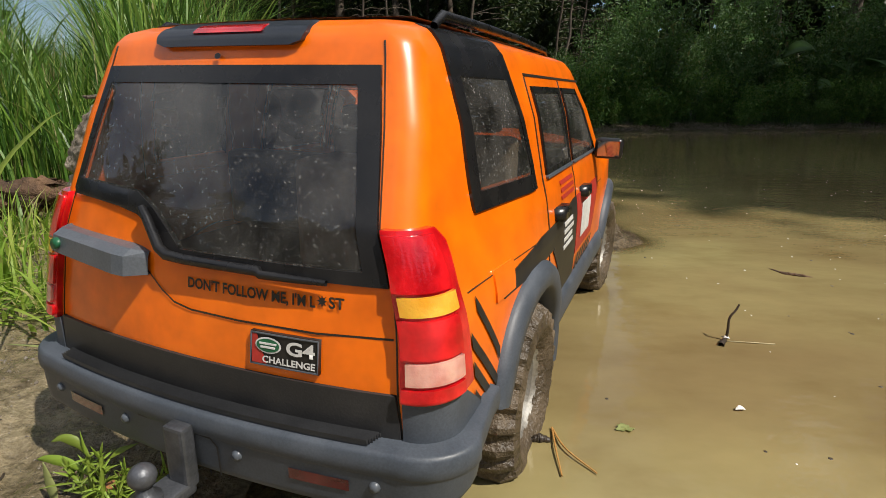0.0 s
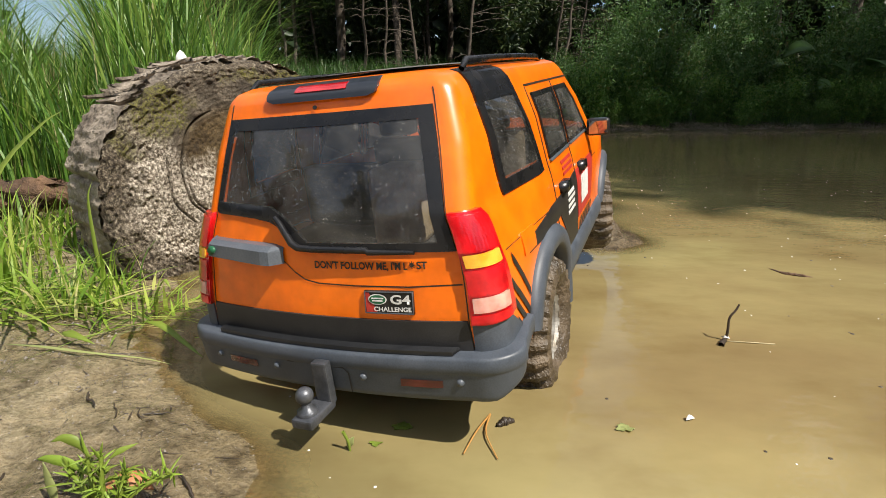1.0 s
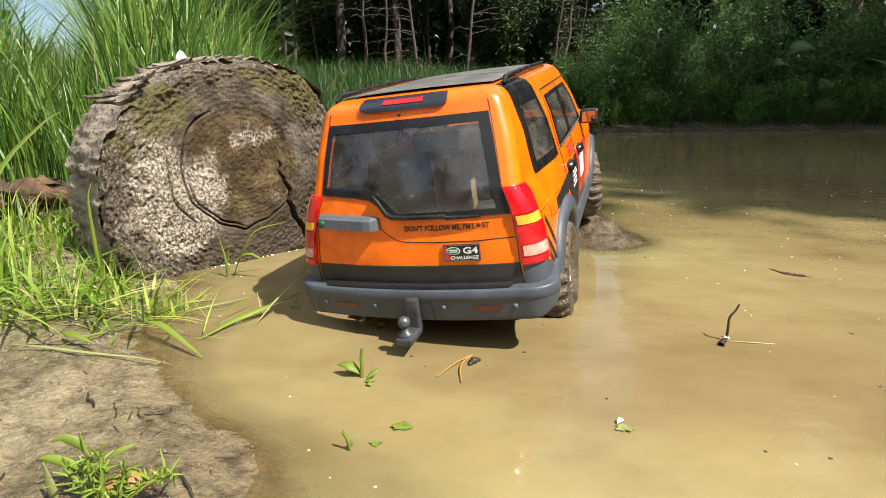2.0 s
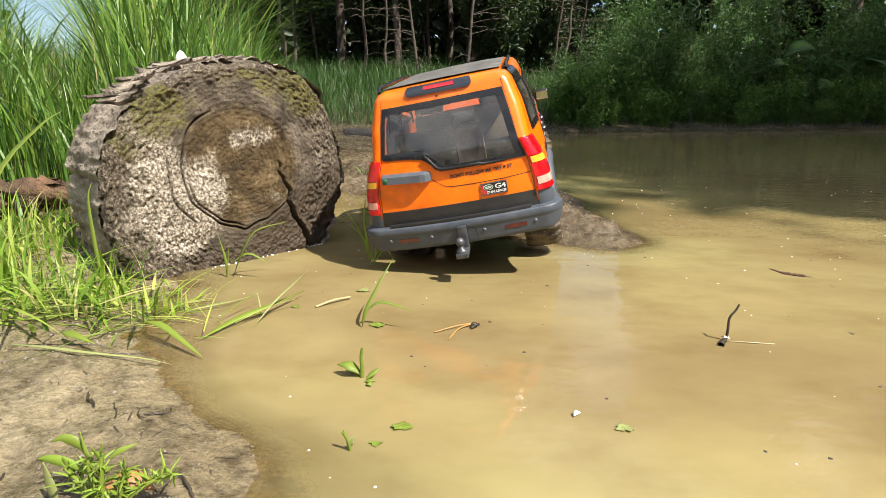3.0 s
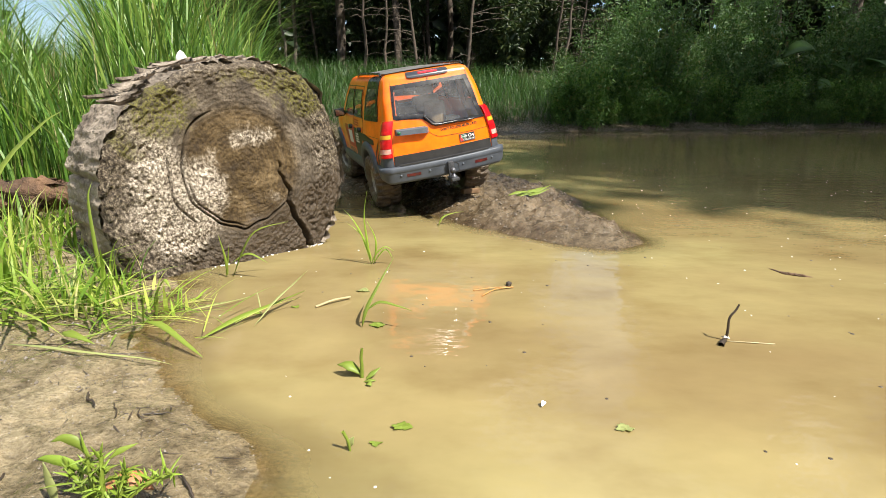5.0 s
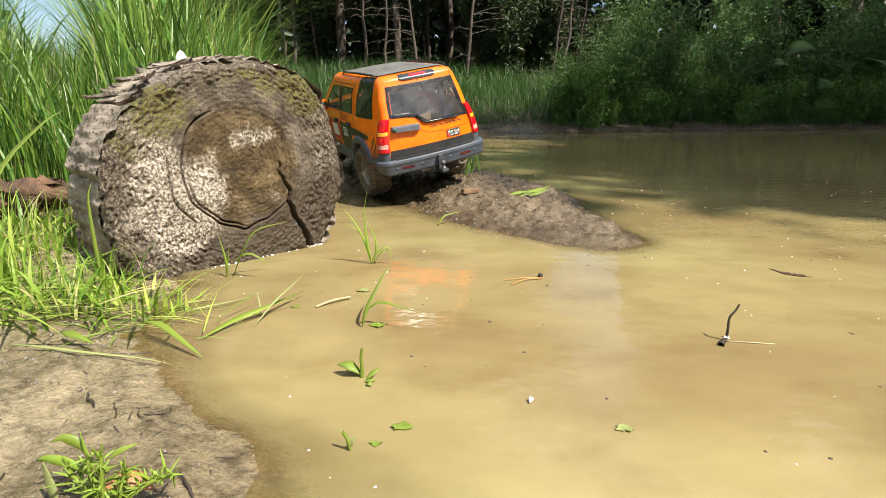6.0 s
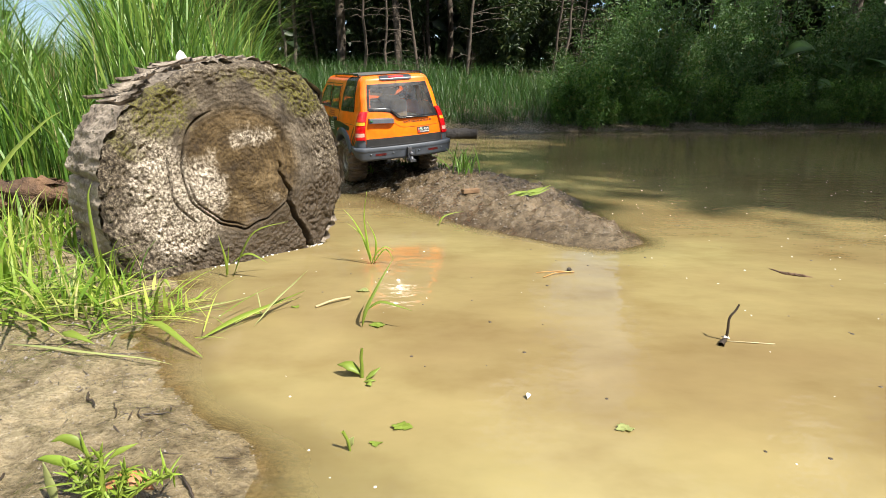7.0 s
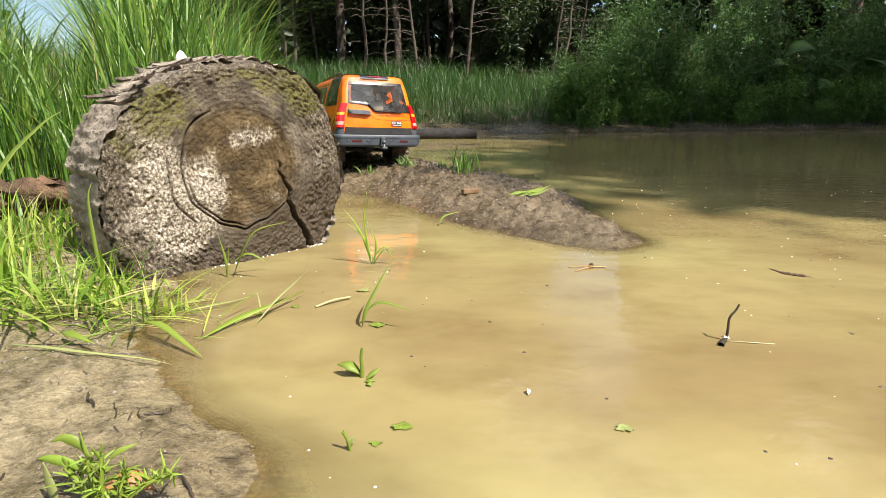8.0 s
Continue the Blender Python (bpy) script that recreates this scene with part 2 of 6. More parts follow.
def leaves(points, sizes, rng, up=0.4, narrow=0.45):
    """Folded leaves with a midrib: two quads each. Returns vertices and quads."""
    n = len(points)
    d = rng.normal(size=(n, 3))
    d[:, 2] -= 0.3
    d /= np.linalg.norm(d, axis=1)[:, None]
    nrm = rng.normal(size=(n, 3)) + np.array([0, 0, up * 3])
    side = np.cross(d, nrm)
    side /= np.linalg.norm(side, axis=1)[:, None] + 1e-9
    nrm = np.cross(side, d)
    L = sizes[:, None]
    w = L * narrow / 2
    base, tip = points, points + d * L - nrm * L * 0.12
    m1 = points + d * L * 0.32
    m2 = points + d * L * 0.68 - nrm * L * 0.03
    l1, r1 = m1 + side * w + nrm * w * 0.35, m1 - side * w + nrm * w * 0.35
    l2, r2 = m2 + side * w * 0.75 + nrm * w * 0.3, m2 - side * w * 0.75 + nrm * w * 0.3
    verts = np.stack([base, l1, l2, tip, r2, r1], 1)
    q = np.array([[0, 1, 2, 3], [0, 3, 4, 5]])
    quads = (np.arange(n)[:, None, None] * 6 + q[None]).reshape(-1, 4)
    return verts.reshape(-1, 3), quads


# ---- ground ----
SHORE_Y = [-3, 0.0, 0.10, 0.21, 0.25, 0.335, 0.42, 0.50, 0.60, 0.80, 1.0, 1.2, 1.6, 2.2, 3.0, 3.4]
SHORE_X = [0.3, -0.02, -0.05, -0.075, -0.10, -0.205, -0.245, -0.27, -0.30, -0.34, -0.30, -0.24, -0.16, -0.20, -0.30, -0.4]
FAR_X = [-9, -0.3, 0.8, 3.4, 8]
FAR_Y = [3.0, 3.25, 3.80, 4.38, 4.8]
RIDGE = ((-0.28, 1.55, 0.28, 0.042), (0.01, 1.17, 0.18, 0.036), (0.10, 0.99, 0.155, 0.033), (0.135, 0.86, 0.125, 0.026), (0.190, 0.735, 0.078, 0.021))


def bank(d, rise, reach, slope):
    return np.where(d < 0, np.maximum(d * 0.22, -0.06), rise * (1 - np.exp(-np.maximum(d, 0) / reach)) + slope * np.maximum(d - 0.5, 0))


def ground_height(x, y):
    x, y = np.asarray(x, float), np.asarray(y, float)
    wob = 0.018 * fbm(x * 9, y * 9, 3, 5)
    left = bank(np.interp(y, SHORE_Y, SHORE_X) - x + wob, 0.050, 0.40, 0.10)
    far = bank(y - np.interp(x, FAR_X, FAR_Y) + wob * 3, 0.10, 0.35, 0.16)
    near = bank(-y - 0.12 - 0.25 * np.maximum(x, 0) + wob, 0.05, 0.3, 0.1)
    right = bank(x - 4.8 + wob * 4, 0.15, 0.5, 0.12)
    z = np.maximum(np.maximum(left, far), np.maximum(near, right))
    for (ax, ay, aw, ah), (bx, by, bw, bh) in zip(RIDGE[:-1], RIDGE[1:]):
        dx, dy = bx - ax, by - ay
        s = np.clip(((x - ax) * dx + (y - ay) * dy) / (dx * dx + dy * dy), 0, 1)
        d = np.hypot(x - ax - s * dx, y - ay - s * dy) + wob * 0.9
        w, h = aw + s * (bw - aw), ah + s * (bh - ah)
        z = np.maximum(z, h * (1 - (d / w) ** 2) * np.where(d < w, 1, 0.6))
    z = np.maximum(z, -0.06)
    dry = np.clip((z + 0.008) / 0.03, 0, 1)
    near_in = np.clip(1.5 - np.hypot(x, y - 0.7) / 3, 0, 1)
    z = z + dry * (0.0062 * fbm(x * 24, y * 24, 4, 11) + 0.0038 * fbm(x * 95, y * 95, 3, 17) * near_in)
    clods = np.clip((y - 0.62) / 0.06, 0, 1) * np.clip((1.5 - y) / 0.2, 0, 1)
    z = z + dry * clods * (0.005 * np.abs(fbm(x * 38, y * 38, 3, 23)) + 0.0035 * fbm(x * 160, y * 160, 2, 29) - 0.001)
    return np.minimum(z, 0.7 + 0.05 * fbm(x * 0.2, y * 0.2, 2, 3))


def spread(n, centre, a, b):
    return centre + a * np.sinh(b * np.linspace(-1, 1, n))


gx, gy = np.meshgrid(spread(560, -0.05, 0.158, 6.6), spread(560, 0.62, 0.158, 6.6))
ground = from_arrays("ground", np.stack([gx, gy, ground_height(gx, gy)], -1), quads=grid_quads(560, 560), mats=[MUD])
tagged(ground, "wet brown mud bank and pool bed", "ground", kind="structure")

wx, wy = np.meshgrid(spread(420, 0.0, 0.16, 4.45), spread(420, 0.6, 0.16, 4.3))
water = from_arrays("water", np.stack([wx, wy, 0 * wx], -1), quads=grid_quads(420, 420), mats=[WATER])
deep = water.data.attributes.new("depth", "FLOAT", "POINT")
deep.data.foreach_set("value", np.clip(-ground_height(wx, wy) / 0.03, 0, 1).ravel().astype(np.float32))
tagged(water, "shallow opaque yellow-brown puddle water", "water", kind="structure")


# ---- the big log ----
LOG_AT, LOG_R, LOG_TURN = Vector((-0.2200, 0.599, 0.0745)), 0.1410, math.atan2(-0.68, 0.7335)


def log_face_material():
    m, nodes, links, p = nodes_of("sawn_wood_old")
    co = nodes.new("ShaderNodeTexCoord")
    fine = noise_of(nodes, links, 640.0, 4, 0.75)
    grain = noise_of(nodes, links, 330.0, 5, 0.75)
    mid = noise_of(nodes, links, 44.0, 5, 0.65)
    big = noise_of(nodes, links, 13.0, 3, 0.5, offset=(0.3, 0.9, 0.2))
    sep = nodes.new("ShaderNodeSeparateXYZ")
    links.new(co.outputs["Object"], sep.inputs[0])

    def calc(op, a, b=0.0):
        n = nodes.new("ShaderNodeMath")
        n.operation = op
        for socket, value in zip(n.inputs, (a, b)):
            if isinstance(value, (int, float)):
                socket.default_value = value
            else:
                links.new(value, socket)
        return n.outputs[0]

    def mask(value, lo, hi):
        return ramp(nodes, links, value, [(lo, (0, 0, 0)), (hi, (1, 1, 1))])

    y, z = sep.outputs[1], sep.outputs[2]
    dy, dz = calc("ADD", y, -0.003), calc("ADD", z, -0.030)
    rad = calc("SQRT", calc("ADD", calc("MULTIPLY", dy, dy), calc("MULTIPLY", dz, dz)))
    rad = calc("ADD", rad, calc("MULTIPLY", calc("SUBTRACT", big, 0.5), 0.02))
    rings = calc("ADD", calc("MULTIPLY", calc("SINE", calc("MULTIPLY", rad, 1250.0)), 0.5), 0.5)
    # bare brown heart, pale crust on the lower flank, moss above, wet dirt along the bottom
    wood = ramp(nodes, links, mid, [(0.3, (0.035, 0.021, 0.008)), (0.5, (0.10, 0.065, 0.024)), (0.72, (0.21, 0.15, 0.075))])
    outer = ramp(nodes, links, mid, [(0.3, (0.042, 0.032, 0.022)), (0.5, (0.115, 0.092, 0.066)), (0.72, (0.27, 0.228, 0.178))])
    base = mixed(nodes, links, mask(rad, 0.060, 0.072), wood, outer)
    lichen = ramp(nodes, links, grain, [(0.40, (0.075, 0.055, 0.037)), (0.49, (0.31, 0.265, 0.21)), (0.59, (0.72, 0.66, 0.57))])

    def patches(spots):
        total = 0.0
        for cy, cz, ry, rz, amount in spots:
            u, w = calc("MULTIPLY", calc("ADD", y, -cy), 1 / ry), calc("MULTIPLY", calc("ADD", z, -cz), 1 / rz)
            fall = calc("POWER", 2.718, calc("MULTIPLY", calc("ADD", calc("MULTIPLY", u, u), calc("MULTIPLY", w, w)), -1.0))
            total = calc("ADD", calc("MULTIPLY", fall, amount), total)
        return total

    ragged = calc("ADD", calc("MULTIPLY", calc("SUBTRACT", mid, 0.5), 1.7), calc("MULTIPLY", calc("SUBTRACT", big, 0.5), 0.7))
    spread_of = patches([(-0.088, 0.022, 0.036, 0.055, 1.1), (-0.066, -0.034, 0.032, 0.034, 0.95), (0.014, 0.061, 0.034, 0.013, 0.75), (-0.036, 0.008, 0.024, 0.030, 1.0), (0.105, 0.027, 0.015, 0.036, 0.6), (0.030, -0.006, 0.022, 0.013, 0.6), (-0.10, 0.075, 0.02, 0.02, 0.6)])
    crust = mask(calc("ADD", spread_of, ragged), 0.36, 0.82)
    base = mixed(nodes, links, crust, base, lichen)
    rim = mask(calc("ADD", rad, calc("MULTIPLY", calc("SUBTRACT", mid, 0.5), 0.06)), 0.088, 0.115)
    speck = ramp(nodes, links, grain, [(0.40, (0.03, 0.022, 0.015)), (0.52, (0.14, 0.11, 0.075)), (0.66, (0.42, 0.37, 0.29))])
    base = mixed(nodes, links, mixed(nodes, links, crust, rim, (0, 0, 0)), base, speck)
    mossy = calc("ADD", patches([(-0.076, 0.090, 0.032, 0.030, 1.0), (0.078, 0.108, 0.036, 0.03, 0.9), (-0.112, 0.055, 0.02, 0.022, 0.7), (0.02, 0.125, 0.05, 0.016, 0.5)]), ragged)
    moss = mixed(nodes, links, mask(mossy, 0.36, 0.66), (0, 0, 0), mask(grain, 0.42, 0.54))
    base = mixed(nodes, links, moss, base, mixed(nodes, links, fine, (0.05, 0.054, 0.010), (0.22, 0.20, 0.04)))
    wet = mask(calc("ADD", calc("ADD", calc("MULTIPLY", z, -9.0), calc("MULTIPLY", y, 4.6)), calc("MULTIPLY", calc("SUBTRACT", mid, 0.5), 0.9)), 0.22, 0.46)
    base = mixed(nodes, links, wet, base, mixed(nodes, links, grain, (0.03, 0.021, 0.013), (0.125, 0.09, 0.055)))
    base = mixed(nodes, links, 1.0, base, ramp(nodes, links, rings, [(0.0, (0.84, 0.83, 0.81)), (1.0, (1.06, 1.06, 1.06))]), "MULTIPLY")
    grit = ramp(nodes, links, fine, [(0.34, (0.42, 0.40, 0.37)), (0.56, (1.05, 1.03, 1.0))])
    links.new(mixed(nodes, links, 1.0, base, grit, "MULTIPLY"), p.inputs["Base Color"])
    links.new(mixed(nodes, links, wet, (0.85, 0.85, 0.85), (0.45, 0.45, 0.45)), p.inputs["Roughness"])
    h = calc("ADD", calc("MULTIPLY", grain, 1.0), calc("ADD", calc("MULTIPLY", fine, 0.35), calc("MULTIPLY", rings, 0.12)))
    bumped(nodes, links, p, h, 1.0, 0.0020)
    return m


LOG_FACE = log_face_material()
LOG_BARK = plain("old_bark", (0.10, 0.075, 0.052), (0.44, 0.37, 0.29), 22, 0.85, bump=1.0, depth=0.006, fine=130)


def build_log():
    thing = new("log")
    tagged(thing, "thick weathered log with lichen-crusted sawn end, half in the water", "log")
    thing.matrix_world = Matrix.Translation(LOG_AT) @ Matrix.Rotation(LOG_TURN, 4, "Z")
    # the end faces local +x; the trunk runs to -x
    n, rings = 480, 230
    a = np.linspace(0, 2 * np.pi, n, endpoint=False)
    ease = np.minimum(1, np.minimum(a, 2 * np.pi - a) * 3)
    bulge = np.interp((a + np.pi) % (2 * np.pi) - np.pi, [-3.15, -2.3, -1.6, -0.7, -0.5, -0.14, 0.18, 0.48, 0.62, 0.75, 0.95, 1.2, 1.6, 2.1, 2.8, 3.14], [0.97, 0.97, 0.97, 0.93, 0.935, 0.97, 1.01, 1.06, 1.095, 1.125, 1.125, 1.06, 1.005, 0.985, 0.99, 0.97])
    rim = bulge + 0.012 * value_noise(a * 3 / np.pi * 2, 0 * a, 3) * ease + 0.012 * value_noise(a * 18, 0 * a + 2, 8) * ease
    verts = []
    for s in np.linspace(0, 1, rings) ** 0.8:
        y, z = LOG_R * s * rim * np.cos(a), LOG_R * s * rim * np.sin(a)
        x = 0.0007 * fbm(y * 300 + 9, z * 300, 3, 21) + 0.0035 * fbm(y * 22, z * 22, 3, 31)
        out = np.hypot(y - 0.003, z - 0.030)
        wave = 0.0022 * fbm(np.cos(a) * 2 + 4, np.sin(a) * 2, 2, 51)
        crusty = np.clip((out - 0.08) / 0.02, 0, 1)
        x = x + crusty * (0.0016 * fbm(y * 340, z * 340, 3, 44) + 0.0016 * fbm(y * 90, z * 90, 2, 47) - 0.001)
        x = x - 0.0015 * np.clip((0.064 - out) / 0.006, 0, 1)
        ang = np.arctan2(z - 0.030, y - 0.003)
        for at, lo, hi in ((0.066, -3.3, -0.5), (0.066, 2.0, 3.3), (0.062, -3.0, -1.6), (0.080, -3.3, -2.35), (0.080, 2.9, 3.3)):
            x = x - 0.008 * np.exp(-((out - at - wave) / 0.0009) ** 2) * np.clip((ang - lo) / 0.2, 0, 1) * np.clip((hi - ang) / 0.2, 0, 1)
        # one deep split towards the lower rim
        split = np.interp(z, [-0.12, -0.073, -0.024, 0.024, 0.1], [0.10, 0.0835, 0.0615, 0.0503, 0.045]) + 0.003 * fbm(z * 70, 0 * z, 2, 61)
        off = np.abs(y - split)
        x = x - 0.022 * np.exp(-(off / np.interp(z, [-0.10, 0.02], [0.0040, 0.0012])) ** 2) * np.clip((0.035 - z) / 0.03, 0, 1)
        # the rim on that side lies back in steps
        x = x - 0.006 * np.clip((y - split - 0.004) / 0.008, 0, 1)
        x = x - 0.010 * np.clip((s - 0.94) / 0.06, 0, 1) ** 2
        verts.append(np.stack([x, y, z], 1))
    end = from_arrays("sawn_end", np.concatenate(verts), quads=grid_quads(n, rings, True), mats=[LOG_FACE], parent=thing)
    end["label"] = "sawn end crusted with pale lichen and moss"
    # bark with long ridges and broken plates
    rows = 70
    verts = []
    for k in range(rows):
        x = -0.007 - 0.114 * k / (rows - 1)
        c, s = np.cos(a), np.sin(a)
        ridge = fbm(a * 9, np.full(n, x * 5.0), 3, 71) * np.minimum(1, np.minimum(a, 2 * np.pi - a) * 4)
        crack = np.abs(value_noise(a * 7 + 3, np.full(n, x * 3.0), 77))
        r = LOG_R * rim * (1.0 - 0.25 * max(0, (k - 62) / 7) ** 2 + 0.022 * ridge - 0.03 * np.exp(-(crack / 0.12) ** 2) + 0.010 * fbm(a * 30, np.full(n, x * 50), 2, 83) * np.minimum(1, np.minimum(a, 2 * np.pi - a) * 4))
        verts.append(np.stack([np.full(n, x) + 0.006 * fbm(a * 12, 0 * a, 2, 91) * (k < 3), r * c, r * s], 1))
    part_ob = from_arrays("bark", np.concatenate(verts), quads=grid_quads(n, rows, True), mats=[LOG_BARK], parent=thing)
    part_ob["label"] = "grey-brown cracked bark"
    # flaking strips of bark that run along the trunk over its top and shoulder
    rng = np.random.default_rng(4)
    for k in range(46):
        ang = rng.uniform(0.36, 0.76) * np.pi
        ln, wide = rng.uniform(0.045, 0.115), rng.uniform(0.02, 0.06)
        x0 = -rng.uniform(0.004, 0.124 - ln * 0.75)
        u = np.linspace(0, 1, 9)
        lift0, lift1 = rng.uniform(0.0, 0.003), rng.uniform(0.0, 0.005) * (rng.uniform() < 0.4)
        drift = rng.normal() * 0.06
        ripple = np.cumsum(rng.normal(size=(3, 9)), 1) * 0.0004
        base_r = LOG_R * float(np.interp(ang, a, rim))
        pieces = []
        for side in (-1, 0, 1):
            aa = ang + drift * u + side * wide / 2 * np.clip(np.sin(np.pi * np.clip(u, 0.02, 0.98)), 0.06, 1) ** 0.8 + ripple[side + 1] * 2
            rr = base_r * 1.012 + lift0 * (1 - u) ** 2 + lift1 * u ** 3 + 0.0022 * (side == 0) + ripple[side + 1]
            pieces.append(np.stack([x0 - ln * u, rr * np.cos(aa), rr * np.sin(aa)], 1))
        top = np.concatenate(pieces)
        low = top * np.array([1, 0.985, 0.985])
        q = grid_quads(9, 3)
        rim_idx = np.concatenate([np.arange(9), [17, 26], np.arange(25, 17, -1), [9]])
        sides = np.stack([rim_idx, np.roll(rim_idx, -1), np.roll(rim_idx, -1) + 27, rim_idx + 27], 1)
        from_arrays("bark_strip", np.concatenate([top, low]), quads=np.concatenate([q, q[:, ::-1] + 27, sides]), mats=[LOG_BARK], parent=thing)
    return thing


big_log = build_log()


def rough_stick(name, pts, radii, mat, label, category, sides=10, seed=1, rough=0.05):
    pts = np.asarray(pts, float)
    rng = np.random.default_rng(seed)
    u = np.linspace(0, 1, 24)
    t = np.linspace(0, 1, len(pts))
    path = np.stack([np.interp(u, t, pts[:, k]) for k in range(3)], 1) + rng.normal(size=(24, 3)) * np.interp(u, t, radii)[:, None] * 0.08
    r = np.interp(u, t, radii) * (1 + rng.normal(size=24) * 0.06)
    path = np.concatenate([path[:1], path, path[-1:]])
    r = np.concatenate([[1e-5], r, [1e-5]])
    v, q = tube(path, r, sides)
    v = v + rng.normal(size=v.shape) * np.repeat(r, sides)[:, None] * rough
    ob = from_arrays(name, v, quads=q, mats=[mat])
    return tagged(ob, label, category)


ROTTEN = plain("rotten_wood", (0.04, 0.022, 0.013), (0.17, 0.095, 0.05), 30, 0.85, bump=1.0, depth=0.006, fine=160)
WET_WOOD = plain("wet_dark_wood", (0.012, 0.010, 0.010), (0.032, 0.028, 0.026), 20, 0.85, bump=0.8, depth=0.01, fine=90)
rough_stick("rotten_branch", [(-0.70, 0.72, 0.044), (-0.59, 0.715, 0.050), (-0.53, 0.72, 0.056), (-0.47, 0.73, 0.058)], [0.018, 0.023, 0.021, 0.010], ROTTEN, "crumbling brown piece of rotten wood behind the log", "wood", 22, 1, 0.16)
rough_stick("driftwood", [(-0.55, 3.10, 0.025), (0.0, 3.12, 0.025), (0.19, 3.13, 0.025)], [0.031, 0.032, 0.030], WET_WOOD, "dark wet trunk lying at the far water's edge", "log", 14, 5)

# ---- vegetation ----
def tree(name, height, radius, crown, seed, label, bare=0.35, leaf=0.15, count=4200):
    rng = np.random.default_rng(seed)
    thing = new(name)
    tagged(thing, label, "tree", "forest trees")
    u = np.linspace(0, 1, 14)
    sway = np.cumsum(rng.normal(size=(14, 2)) * 0.025 * height / 7, 0)
    path = np.stack([sway[:, 0], sway[:, 1], u * height - 0.15], 1)
    v, q = tube(path, radius * (1.15 - u * 0.95), 10)
    v = v * (1 + 0.015 * rng.normal(size=(len(v), 1)) * np.array([1, 1, 0]))
    from_arrays("trunk", v, quads=q, mats=[BARK], parent=thing)
    pieces, tips = [], []
    for k in range(26):
        s = rng.uniform(bare, 0.97)
        at = np.array([np.interp(s, u, path[:, j]) for j in range(3)])
        turn = rng.uniform(0, 2 * np.pi)
        reach = crown * (1.15 - 0.75 * abs(s - 0.55) * 1.6) * rng.uniform(0.6, 1.1)
        w = np.linspace(0, 1, 6)
        limb = at + np.stack([np.cos(turn) * reach * w, np.sin(turn) * reach * w, reach * (0.45 * w - 0.25 * w ** 2)], 1) + rng.normal(size=(6, 3)) * 0.03 * w[:, None]
        pieces.append(tube(limb, radius * 0.30 * (1.1 - w), 5))
        tips.append(limb)
    v, q = joined(pieces)
    from_arrays("branchwork", v, quads=q, mats=[BARK], parent=thing)
    tips = np.concatenate([t[2:] for t in tips])
    spots = tips[rng.integers(0, len(tips), count)] + rng.normal(size=(count, 3)) * crown * np.array([0.17, 0.17, 0.13])
    v, q = leaves(spots, rng.uniform(0.6, 1.3, count) * leaf, rng, 0.5, 0.55)
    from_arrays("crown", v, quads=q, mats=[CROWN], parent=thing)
    return thing


def put(x, y):
    return float(ground_height(np.array([x]), np.array([y]))[0])


trees = [tree("tree", 7.0, 0.062, 1.5, 1, "slender forest tree with a dark leafy crown"),
         tree("tree", 6.2, 0.045, 1.3, 2, "slender forest tree with a dark leafy crown", 0.25),
         tree("tree", 8.2, 0.078, 1.8, 3, "tall forest tree with a dark leafy crown", 0.30)]
rng = np.random.default_rng(12)
SPOTS = [(-2.6, 7.2), (-1.9, 8.6), (-1.3, 7.0), (-0.75, 8.1), (-0.2, 7.4), (0.35, 8.8), (0.45, 7.2), (3.9, 8.6), (4.3, 7.6), (5.0, 7.2), (5.4, 7.9), (6.6, 7.0),
         (-3.2, 9.5), (-1.0, 10.5), (0.9, 10.6), (5.6, 11.2), (6.2, 10.4), (7.4, 9.8), (-8.6, 8.0), (-9.5, 6.0), (9.0, 6.0), (-3.0, 6.6), (-1.6, 6.3), (-0.5, 6.6), (0.1, 9.6), (-2.2, 10.8), (-0.9, 9.3), (0.6, 11.6)]
for k, (x, y) in enumerate(SPOTS):
    m = pose(x, y, put(x, y) - 0.05, 0, 0, rng.uniform(0, 360))
    if -0.36 < x / y < 0.16:
        m = m @ Matrix.Scale(0.66 if x / y < -0.17 else 0.78, 4)
    if k < 3:
        trees[k].matrix_world = m
    else:
        copy_thing(trees[k % 3], m)
slim = tree("tree", 6.6, 0.05, 0.8, 7, "slim birch-like tree with a narrow crown", 0.42, 0.12, 1500)
slim.matrix_world = pose(4.4, -0.6, put(4.4, -0.6) - 0.05)
for x, y in ((4.0, 0.3), (4.3, 1.5), (3.9, -0.9), (4.9, 1.7), (3.9, 1.1), (5.2, 2.4), (4.15, -1.2)):
    copy_thing(slim, pose(x, y, put(x, y) - 0.05, 0, 0, rng.uniform(0, 360)))
# trees on the sunward bank, whose crowns shade the far water
SHADE = [(5.3, 1.5), (6.4, 1.1), (6.7, 2.5), (8.2, 1.4), (7.3, 3.6), (8.6, 3.0)]
for k, (x, y) in enumerate(SHADE):
    copy_thing(trees[(k + 1) % 3], pose(x, y, put(x, y) - 0.05, 0, 0, rng.uniform(0, 360)))


copy_thing(trees[2], pose(5.3, 2.1, put(5.3, 2.1) - 0.05, 0, 0, 75))
airy = tree("tree", 6.8, 0.055, 1.5, 9, "slender tree with a thin airy crown", 0.33, 0.16, 1500)
airy.matrix_world = pose(5.4, -1.0, put(5.4, -1.0) - 0.05)
NEARER = [(6.4, -0.7), (6.6, 0.5), (7.6, -0.2)]
for k, (x, y) in enumerate(NEARER):
    copy_thing(airy, pose(x, y, put(x, y) - 0.05, 0, 0, rng.uniform(0, 360)))


